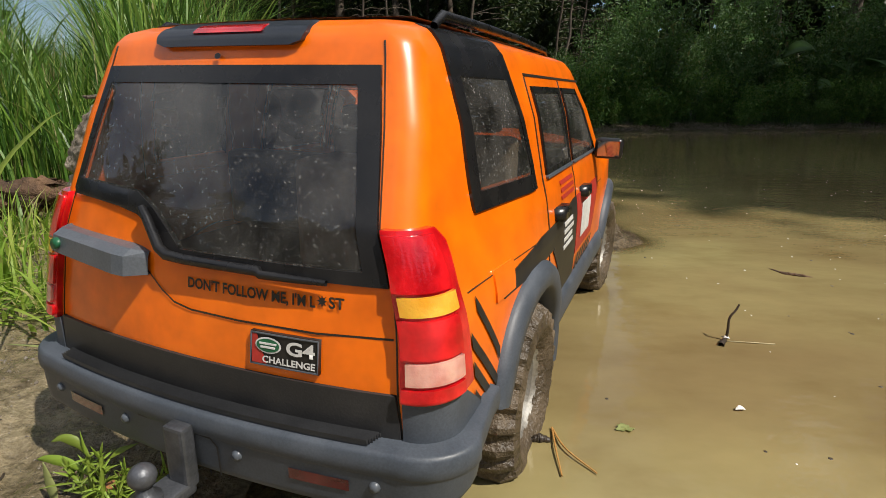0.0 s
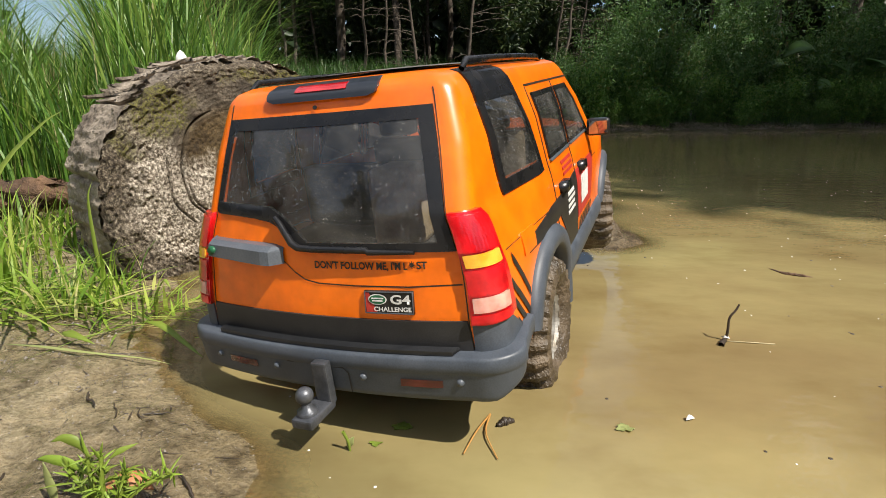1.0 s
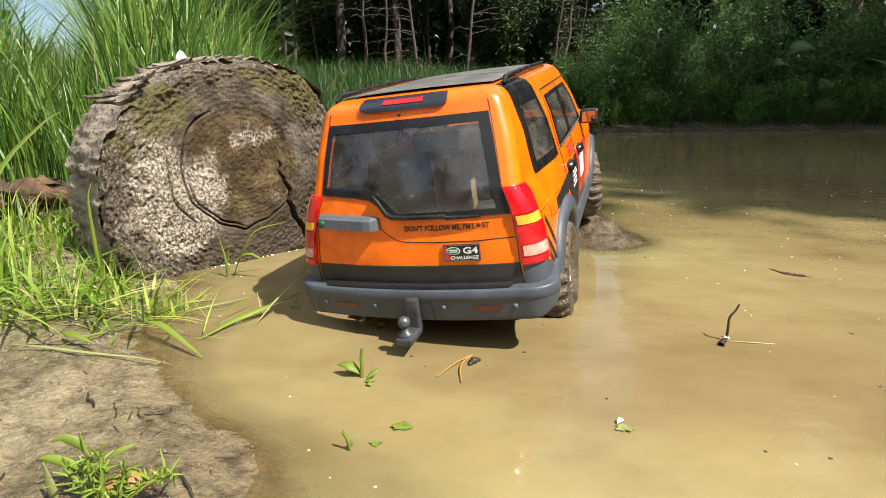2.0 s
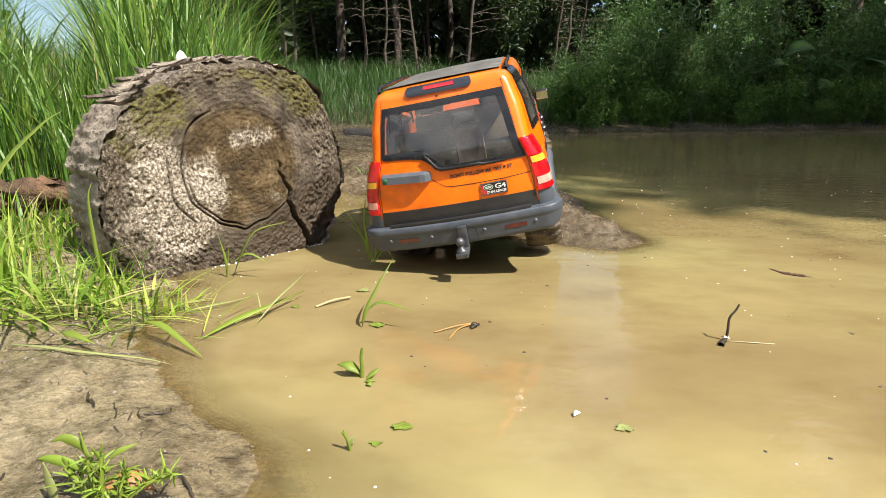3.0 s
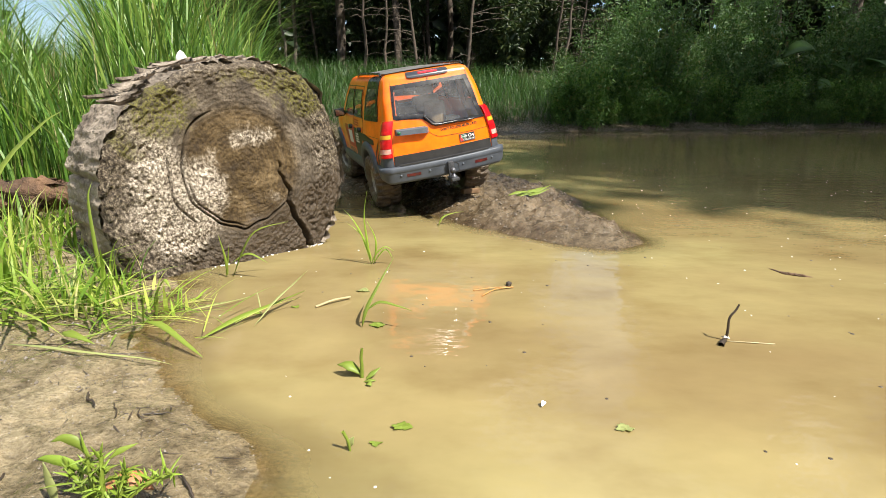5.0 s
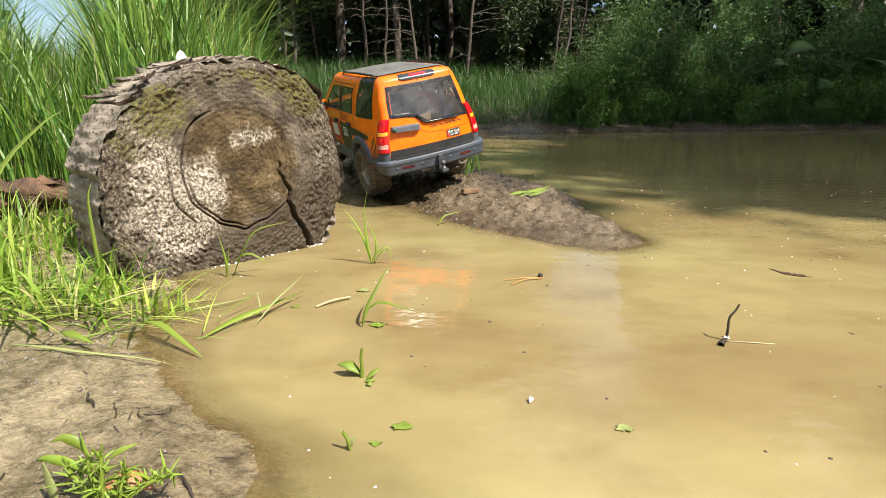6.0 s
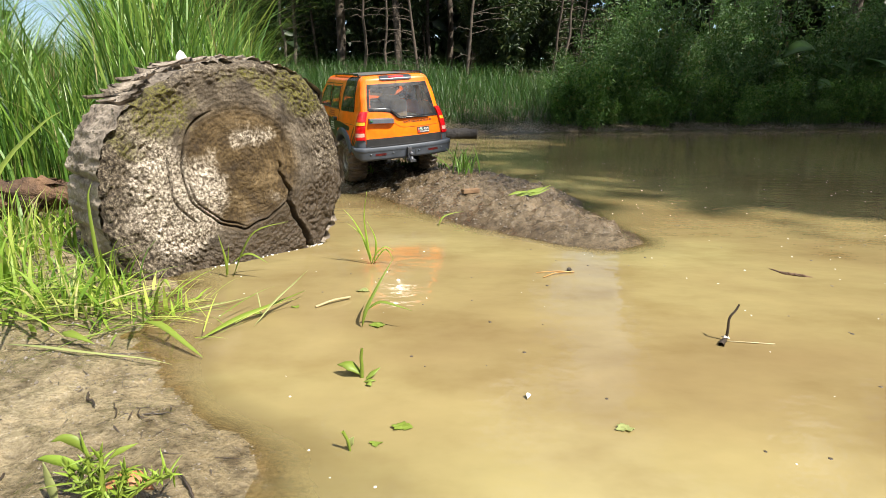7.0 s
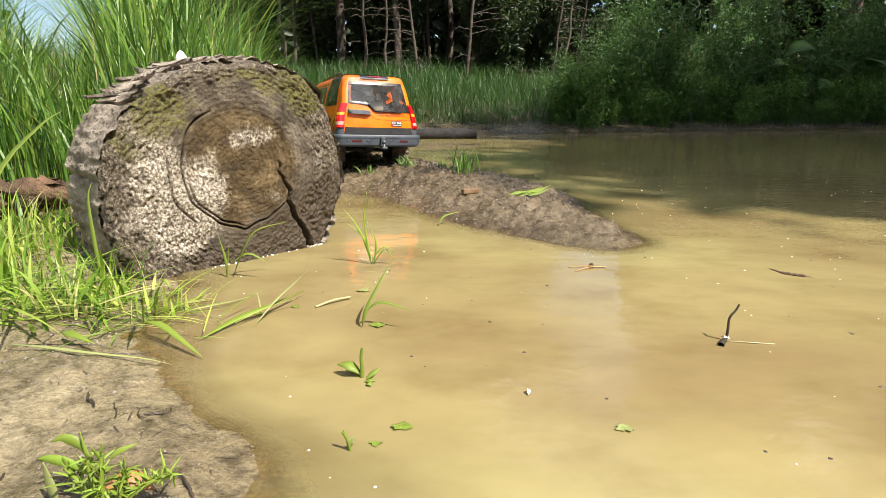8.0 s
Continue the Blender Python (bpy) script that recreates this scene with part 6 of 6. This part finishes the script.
seedling()
def floating_leaf(x, y, size, mat, seed):
    """A ragged flat leaf with rounded lobes, curled up at its rim."""
    rng = np.random.default_rng(seed)
    n = 30
    a = np.linspace(0, 2 * np.pi, n, endpoint=False)
    r = size * 0.55 * (1 + 0.22 * np.cos(3 * a + rng.uniform(0, 6)) + 0.14 * np.cos(7 * a + rng.uniform(0, 6)) + 0.08 * rng.normal(size=n))
    rows = []
    for f, lift in ((0.03, 0.10), (0.45, 0.05), (0.8, 0.06), (1.0, 0.16), (1.0, 0.12), (0.8, 0.0), (0.03, 0.0)):
        z = 0.0004 + size * lift * (0.6 + 0.4 * np.sin(2 * a + seed))
        rows.append(np.stack([x + r * f * np.cos(a), y + 0.75 * r * f * np.sin(a), z], 1))
    ob = from_arrays("floating_leaf", np.concatenate(rows), quads=grid_quads(n, len(rows), True), mats=[mat])
    tagged(ob, "small ragged green leaf floating on the muddy water", "leaf", "floating leaves")


for k, (x, y, size, mat) in enumerate(((-0.0221, 0.2628, 0.009, LEAF), (-0.0346, 0.2474, 0.005, LEAF), (0.0979, 0.2612, 0.008, PALE_LEAF), (-0.052, 0.405, 0.010, LEAF), (-0.075, 0.49, 0.010, PALE_LEAF), (-0.158, 0.432, 0.007, LEAF), (-0.128, 0.447, 0.006, LEAF))):
    floating_leaf(x, y, size, mat, 20 + k)


def twig():
    thing = new("twig")
    tagged(thing, "thin dark bent twig sticking out of the water", "twig")
    b = np.array((0.2101, 0.3772, 0.0))
    stalk("stick", b + np.array([(0, 0, -0.004), (0.001, 0, 0.008), (0.001, 0.0, 0.018), (0.005, 0, 0.024), (0.0068, 0, 0.0285)]), 0.0011, 0.0007, TWIG, thing, 14)
    stalk("fork", b + np.array([(0, 0, 0.001), (-0.003, -0.004, 0.002), (-0.008, -0.010, 0.001)]), 0.0014, 0.0022, TWIG, thing)
    stalk("fork", b + np.array([(0, -0.002, 0.0005), (0.015, -0.005, 0.0008), (0.033, -0.007, 0.0002)]), 0.0003, 0.0005, STRAW, thing)
    v, q = leaf_strip(b + np.array([(-0.002, -0.001, 0.002), (0.0, -0.001, 0.0035), (0.003, -0.001, 0.002)]), 0.003, 0.5)
    from_arrays("fluff", v, quads=q, mats=[FLUFF], parent=thing)


twig()
rough_stick("sunken_stick", [(0.350, 0.60, -0.002), (0.352, 0.565, -0.0012), (0.356, 0.545, 0.0), (0.368, 0.537, 0.001), (0.38, 0.533, -0.001)], [0.0006, 0.0014, 0.0022, 0.0018, 0.0006], ROTTEN, "half-sunken dark stick breaking the water", "stick", 8, 9)

# the weed at the near corner
def weed():
    thing = new("weed")
    tagged(thing, "bushy green weed with feathery and broad leaves in the mud", "plant")
    rng = np.random.default_rng(8)
    b = np.array((-0.136, 0.187, 0.008))
    S = 0.72
    stems = [[(0, 0, 0), (-0.001, 0.002, 0.018), (0.0, 0.004, 0.036)], [(-0.004, 0, 0), (-0.012, 0.004, 0.012), (-0.022, 0.008, 0.024)], [(0.003, 0.0, 0), (0.010, 0.004, 0.008), (0.022, 0.008, 0.016), (0.034, 0.012, 0.018)],
             [(0.002, 0, 0), (0.008, 0.002, 0.012), (0.012, 0.004, 0.026)], [(-0.002, 0, 0), (-0.006, 0.002, 0.016), (-0.008, 0.004, 0.034)]]
    for st in stems:
        pts = b + np.array(st) * S
        stalk("stem", pts, 0.0015, 0.0008, LEAF, thing, 8)
        path = smooth_path(pts, 12)
        for k in range(3, 12):
            for j in range(5):
                d = rng.normal(size=3) * 0.0028 + np.array([0, 0, 0.0025])
                v, q = leaf_strip([path[k], path[k] + d * 0.6, path[k] + d * 1.3 + np.array([0, 0, -0.001])], 0.0013, 0.4, n=5)
                from_arrays("leaf", v, quads=q, mats=[LEAF if j % 2 else BRIGHT], parent=thing)
    for pts, w, mat in (([(-0.030, 0.002, -0.004), (-0.0295, 0.003, 0.010), (-0.0315, 0.004, 0.022), (-0.033, 0.004, 0.032)], 0.010, PALE_LEAF), ([(-0.006, 0.004, 0.034), (-0.012, 0.006, 0.042), (-0.020, 0.006, 0.046), (-0.027, 0.005, 0.044)], 0.010, LEAF),
                        ([(-0.01, 0.006, 0.022), (-0.02, 0.008, 0.028), (-0.034, 0.010, 0.030), (-0.043, 0.012, 0.028)], 0.010, BRIGHT), ([(0.004, 0.004, 0.034), (0.01, 0.006, 0.038), (0.018, 0.01, 0.040)], 0.006, LEAF),
                        ([(0.020, -0.006, -0.006), (0.030, -0.002, 0.0), (0.038, 0.002, 0.006), (0.046, 0.004, 0.008)], 0.010, PALE_LEAF), ([(0.018, -0.004, -0.004), (0.022, -0.002, 0.004), (0.024, 0.0, 0.010)], 0.006, LEAF)):
        v, q = leaf_strip(b + np.array(pts) * S, w * 0.42, 0.5, facing=(0, -1, 0.5))
        from_arrays("leaf", v, quads=q, mats=[mat], parent=thing)


weed()
strip_thing("dry_leaf", [(-0.142, 0.195, 0.014), (-0.132, 0.198, 0.017), (-0.122, 0.198, 0.012)], 0.010, DRY, "curled orange-brown dead leaf on the mud", "leaf", 0.5)
for pts, r in (([(-0.172, 0.262, 0.014), (-0.160, 0.266, 0.017), (-0.150, 0.270, 0.013)], 0.0012), ([(-0.168, 0.272, 0.015), (-0.164, 0.262, 0.016), (-0.158, 0.257, 0.013)], 0.001), ([(-0.185, 0.275, 0.017), (-0.178, 0.266, 0.017), (-0.174, 0.258, 0.016)], 0.001),
               ([(-0.25, 0.33, 0.02), (-0.225, 0.345, 0.02), (-0.205, 0.355, 0.016)], 0.0008), ([(-0.30, 0.35, 0.022), (-0.27, 0.352, 0.024), (-0.24, 0.36, 0.02)], 0.0007), ([(-0.12, 0.215, 0.013), (-0.112, 0.207, 0.013), (-0.106, 0.198, 0.012)], 0.0016), ([(-0.205, 0.285, 0.02), (-0.198, 0.275, 0.022), (-0.19, 0.268, 0.018)], 0.0018)):
    pts = [(a, b, max(put(a, b), 0) + r) for a, b, c in pts]
    taper = r * 0.42 * np.clip(np.sin(np.linspace(0.02, 0.98, 10) * math.pi), 0.03, 1) ** 0.4
    mesh = tube(smooth_path(pts, 10) + rng.normal(size=(10, 3)) * r * 0.25, taper, 6)
    ob = from_arrays("fallen_twig", mesh[0], quads=mesh[1], mats=[TWIG])
    tagged(ob, "dark wet twig lying on the mud", "twig", "twigs on the mud")

# on the mud island
def tuft(x, y, n, height, seed, label):
    rng = np.random.default_rng(seed)
    thing = new("grass_tuft")
    tagged(thing, label, "grass", "island tufts")
    z = put(x, y)
    for k in range(n):
        a, l = rng.uniform(0, 2 * math.pi), rng.uniform(0.1, 0.9)
        h = height * rng.uniform(0.4, 1.0)
        ox, oy = rng.normal() * 0.010, rng.normal() * 0.010
        p = [(x + ox + math.cos(a) * l * h * s ** 1.5, y + oy + math.sin(a) * l * h * s ** 1.5, z - 0.003 + h * (s - 0.25 * l * s * s)) for s in (0, 0.35, 0.7, 1)]
        v, q = leaf_strip(p, rng.uniform(0.0022, 0.0045), 0.3, n=8)
        from_arrays("blade", v, quads=q, mats=[REED], parent=thing)


tuft(0.041, 1.098, 26, 0.075, 3, "small tuft of green grass on the mud island")
tuft(-0.088, 1.246, 14, 0.035, 4, "low sparse grass on the mud island")
tuft(-0.16, 1.20, 10, 0.03, 5, "low sparse grass on the mud island")
tuft(0.0, 1.16, 8, 0.03, 6, "low sparse grass on the mud island")
for k in range(7):
    rng2 = np.random.default_rng(60 + k)
    x0, y0 = 0.125 + 0.008 * k * 0.8, 0.905 + rng2.uniform(-0.015, 0.02)
    z0 = put(x0, y0)
    strip_thing("torn_leaf", [(x0 - 0.018, y0 - 0.006, z0 + 0.002), (x0, y0, z0 + 0.006), (x0 + 0.02, y0 + 0.006, z0 + 0.008 + 0.001 * k)], 0.007, LEAF, "torn bright green leaf lying on the mud island", "leaf", 0.4, group="torn leaves")
v, f = box(-0.016, 0.016, -0.005, 0.005, -0.003, 0.005, 0.0015)
chip = from_arrays("wood_chip", [Matrix.Rotation(0.5, 3, "Z") @ Vector(p) + Vector((0.047, 0.932, put(0.047, 0.932) + 0.002)) for p in v], quads=[t for t in f if len(t) == 4], tris=[t for t in f if len(t) == 3], mats=[CHIP], smooth=False)
tagged(chip, "split brown wood chip lying on the mud", "wood chip")

# on top of the log
v = []
for s, r in ((0, 0.004), (0.3, 0.0065), (0.6, 0.006), (0.85, 0.0035), (1, 0.0002)):
    for a in np.linspace(0, 2 * np.pi, 12, endpoint=False):
        v.append((-0.302 + r * np.cos(a) * (1 + 0.1 * np.sin(3 * a)), 0.665 + r * np.sin(a), 0.213 + 0.019 * s))
tagged(from_arrays("pale_stone", v, quads=grid_quads(12, 5, True), mats=[FLUFF]), "small whitish stone standing on top of the log", "stone")
rough_stick("bark_flake", [(-0.292, 0.66, 0.213), (-0.275, 0.66, 0.219), (-0.258, 0.665, 0.220)], [0.005, 0.0065, 0.003], ROTTEN, "dark curled flake of bark on top of the log", "bark", 8, 3)
rough_stick("bark_flake", [(-0.258, 0.65, 0.213), (-0.250, 0.652, 0.221), (-0.240, 0.655, 0.214)], [0.003, 0.006, 0.003], ROTTEN, "dark curled flake of bark on top of the log", "bark", 8, 4)

# grass in front of the log's end
for pts, w in (([(-0.215, 0.535, 0.0), (-0.2, 0.53, 0.03), (-0.185, 0.53, 0.05), (-0.155, 0.535, 0.058)], 0.004), ([(-0.215, 0.535, 0.015), (-0.195, 0.53, 0.026), (-0.175, 0.525, 0.018)], 0.004),
               ([(-0.22, 0.535, 0.0), (-0.221, 0.535, 0.02), (-0.226, 0.535, 0.045)], 0.003), ([(-0.222, 0.535, 0.0), (-0.219, 0.535, 0.016), (-0.216, 0.535, 0.034)], 0.003)):
    strip_thing("grass_sprig", pts, w, LEAF, "green grass blade growing before the log's sawn end", "grass", group="log blades")


# broad-leaved plants on the far bank
def burdock(x, y, s, seed):
    rng = np.random.default_rng(seed)
    thing = new("burdock")
    tagged(thing, "burdock plant with large broad leaves on the far bank", "plant", "burdock plants")
    z = put(x, y)
    for k in range(7):
        a = rng.uniform(0, 2 * math.pi)
        h = s * rng.uniform(0.45, 1.0)
        ox, oy = math.cos(a) * h * 0.5, math.sin(a) * h * 0.5
        stalk("leaf_stalk", [(x, y, z), (x + ox * 0.5, y + oy * 0.5, z + h * 0.6), (x + ox, y + oy, z + h * 0.9)], 0.008, 0.005, HERB, thing, 7)
        v, q = leaf_strip([(x + ox, y + oy, z + h * 0.9), (x + ox * 1.3, y + oy * 1.3, z + h * 0.96), (x + ox * 1.7, y + oy * 1.7, z + h * 0.92), (x + ox * 2.0, y + oy * 2.0, z + h * 0.80)], s * 0.30, 0.35, 0.15, facing=(0.1, -0.6, 1))
        from_arrays("leaf", v, quads=q, mats=[HERB], parent=thing)


burdock(3.45, 4.9, 0.62, 1)
burdock(3.25, 5.2, 0.80, 2)
burdock(3.0, 4.85, 0.40, 3)

# pebbles and clods, foam, specks
def scatter_stones():
    rng = np.random.default_rng(77)
    n = 5600
    x = np.concatenate([rng.uniform(-0.2, 0.24, n // 2), rng.uniform(-0.36, -0.05, n // 2)])
    y = np.concatenate([rng.uniform(0.68, 1.35, n // 2), rng.uniform(0.18, 0.40, n // 2)])
    z = ground_height(x, y)
    keep = z > -0.001
    x, y, z = x[keep], y[keep], z[keep]
    r = rng.uniform(0.0005, 0.0022, len(x)) * np.where(rng.uniform(0, 1, len(x)) < 0.06, 2.0, 1) * np.clip(y * 1.2, 0.28, 1.5)
    t = np.array([[1, 0, 0], [0, 1, 0], [-1, 0, 0], [0, -1, 0], [0.1, 0.1, 0.8], [0, 0, -0.8]])
    v = np.stack([x, y, z], 1)[:, None] + r[:, None, None] * t[None] * rng.uniform(0.6, 1.4, (len(x), 6, 1))
    f = np.array([[0, 1, 4], [1, 2, 4], [2, 3, 4], [3, 0, 4], [1, 0, 5], [2, 1, 5], [3, 2, 5], [0, 3, 5]])
    tris = (np.arange(len(x))[:, None, None] * 6 + f[None]).reshape(-1, 3)
    tagged(from_arrays("gravel", v.reshape(-1, 3), tris=tris, mats=[STONE], smooth=False), "small stones and crumbs strewn over the wet mud", "gravel", kind="stuff")


scatter_stones()

# dark litter pressed into the mud
rng = np.random.default_rng(91)
n = 900
x = np.concatenate([rng.uniform(-0.42, -0.05, n // 2), rng.uniform(-0.2, 0.24, n // 2)])
y = np.concatenate([rng.uniform(0.17, 0.42, n // 2), rng.uniform(0.70, 1.3, n // 2)])
roots, keep = on_ground(x, y, 0.002)
m = len(roots)
v, q = blades(roots + np.array([0, 0, 0.0006]), 0.002 + 0.014 * rng.uniform(0, 1, m) ** 2, rng.uniform(0.0003, 0.0010, m), np.full(m, 1.5), rng, 4, 0.05, 1.0)
v[:, 2] = ground_height(v[:, 0], v[:, 1]) + 0.0008
tagged(from_arrays("litter", v, quads=q, mats=[TWIG]), "dark bits of rotten plants pressed into the mud", "litter", kind="stuff")


def beads(name, centres, radii, mat, label, category, flat=0.6):
    n = 8
    prof = [(1.0, 0.0), (0.85, 0.5), (0.45, 0.85), (0.02, 1.0)]
    v = []
    for c, r in zip(centres, radii):
        for pr, pz in prof:
            for a in np.linspace(0, 2 * np.pi, n, endpoint=False):
                v.append((c[0] + r * pr * np.cos(a), c[1] + r * pr * np.sin(a), c[2] + r * pz * flat))
    q = (np.arange(len(centres))[:, None, None] * (n * 4) + grid_quads(n, 4, True)[None]).reshape(-1, 4)
    return tagged(from_arrays(name, v, quads=q, mats=[mat]), label, category, kind="stuff")


rng = np.random.default_rng(5)
u = rng.uniform(0.12, 0.93, 120)
line = np.stack([-0.262 + 0.118 * u, 0.557 + 0.126 * u, 0 * u], 1) + np.stack([rng.normal(size=120) * 0.0018 + 0.0012 - 0.004 * u, rng.normal(size=120) * 0.0018 - 0.001 + 0.004 * u, 0 * u], 1)
FOAM = plain("foam", (0.78, 0.78, 0.80), (0.88, 0.88, 0.90), 300, 0.15, bump=0)
beads("foam", line, rng.uniform(0.0003, 0.0012, 120), FOAM, "line of white foam bubbles where the log meets the water", "foam", 0.9)
px, py = rng.uniform(-0.25, 1.2, 300), rng.uniform(0.2, 1.9, 300)
wet = ground_height(px, py) < -0.004
pts = np.stack([px, py, 0 * px], 1)[wet]
beads("floating_specks", pts, rng.uniform(0.0005, 0.0017, len(pts)) * np.clip(pts[:, 1] * 1.2, 0.5, 0.9), FLUFF, "tiny pale seeds and specks floating on the water", "specks", 0.4)
px, py = rng.uniform(-0.2, 0.9, 160), rng.uniform(0.2, 1.0, 160)
wet = ground_height(px, py) < -0.004
pts = np.stack([px, py, 0 * px], 1)[wet]
beads("floating_crumbs", pts, rng.uniform(0.0006, 0.0016, len(pts)), TWIG, "tiny dark crumbs floating on the water", "specks", 0.4)


# drifting bits
def needles():
    thing = new("pine_needle")
    tagged(thing, "pair of orange-brown pine needles drifting on the water", "needle")
    stalk("needle", [(0, 0.02, 0.001), (0.003, 0.0, 0.002), (0.014, -0.018, 0.001)], 0.0006, 0.0004, NEEDLE, thing)
    stalk("needle", [(0, 0.02, 0.001), (-0.002, 0.0, 0.002), (-0.003, -0.02, 0.001)], 0.0006, 0.0004, NEEDLE, thing)
    return thing


pine_needles = needles()
clod = rough_stick("floating_bud", [(-0.005, 0, 0.001), (0, 0.001, 0.0015), (0.005, 0, 0.001)], [0.001, 0.0026, 0.0012], TWIG, "dark bud drifting on the water", "bud", 7, 13)
fluff_bit = strip_thing("floating_petal", [(-0.003, 0, 0.001), (0, 0.0005, 0.002), (0.003, 0, 0.001)], 0.003, FLUFF, "small white petal drifting on the water", "petal", 0.5)


# ---- what moves ----
def motions():
    rows = [
        (0.0, pose(-0.0466, 0.2800, 0.0055, 1.1, 1.4, -22.8)),
        (0.5, pose(-0.0268, 0.3341, -0.0031, 4.1, -3.5, -22.7)),
        (1.0, pose(-0.0131, 0.3691, -0.0044, 5.3, -4.1, -22.2)),
        (1.5, pose(0.0022, 0.4119, -0.0069, 6.4, -4.7, -20.9)),
        (1.7, pose(0.0109, 0.4374, -0.0090, 6.9, -5.1, -21.2)),
        (2.8, pose(0.0405, 0.6167, 0.0127, 8.1, -8.6, -9.1)),
        (3.0, pose(0.0429, 0.6476, 0.0134, 7.7, -10.5, -8.7)),
        (3.5, pose(0.0347, 0.7292, 0.0211, 5.6, -12.9, -2.1)),
        (4.0, pose(0.0146, 0.8090, 0.0259, 3.5, -11.3, 5.1)),
        (4.5, pose(-0.0053, 0.8847, 0.0307, 2.3, -9.0, 12.0)),
        (6.0, pose(-0.0540, 1.0519, 0.0436, 5.4, -10.8, 25.8)),
        (6.5, pose(-0.0760, 1.1101, 0.0410, 3.4, -7.8, 25.9)),
        (7.0, pose(-0.1153, 1.1929, 0.0416, 3.5, -4.5, 24.6)),
        (7.5, pose(-0.1495, 1.2752, 0.0424, -0.9, -1.9, 22.2)),
        (8.0, pose(-0.1874, 1.3319, 0.0404, -2.5, 1.9, 25.5)),
    ]
    walk(model_car, rows)
    # the wheels roll by the way the car has gone, and the front pair steers
    times = [t for t, m in rows]
    gone = [0.0]
    for (ta, a), (tb, b) in zip(rows[:-1], rows[1:]):
        gone.append(gone[-1] + (b.translation - a.translation).length)
    for wheel, side, yc in car_wheels:
        keys = []
        for k in range(41):
            t = 0.2 * k
            roll = -math.degrees(np.interp(t, times, gone) / 0.045)
            steer = float(np.interp(t, [0, 0.6, 1.0, 2.8, 6.0, 6.8, 8.0], [-4, 4, 14, 16, 14, -4, -8])) if yc > 1 else 0.0
            spin = Matrix.Rotation(radians(steer), 4, "Z") @ Matrix.Rotation(radians(roll), 4, "X")
            keys.append((t, Matrix.Translation((side * 0.785 * K, yc * K, (0.27 if yc < 1 else 0.32) * K)) @ spin))
        walk(wheel, keys)
    # floating bits drift after the car
    walk(pine_needles, [(t, pose(x, y, 0, 0, 0, a)) for t, x, y, a in ((0, 0.0587, 0.2412, 0), (0.5, 0.0353, 0.2484, -8), (1, 0.0198, 0.2559, -20), (1.5, 0.0094, 0.2938, -25), (3.5, 0.0146, 0.4262, -65), (4.5, 0.0342, 0.4739, -70), (6.5, 0.0992, 0.5361, -80), (8, 0.1563, 0.5667, -85))])
    walk(clod, [(t, pose(x, y, 0, 0, 0, a)) for t, x, y, a in ((0, 0.0502, 0.2499, 0), (1, 0.0343, 0.2655, 30), (1.5, 0.0211, 0.3018, 40), (3.5, 0.0304, 0.4314, 60), (4.5, 0.0499, 0.4865, 70), (6.5, 0.1186, 0.546, 80), (8, 0.1629, 0.5732, 85))])
    walk(fluff_bit, [(t, pose(x, y, 0, 0, 0, a)) for t, x, y, a in ((0, 0.1699, 0.2793, 0), (1, 0.1371, 0.2694, 20), (1.5, 0.1156, 0.2655, 30), (3.5, 0.0695, 0.2782, 40), (4.5, 0.0624, 0.283, 50), (6.5, 0.0513, 0.2918, 60), (8, 0.0524, 0.2991, 70))])


motions()
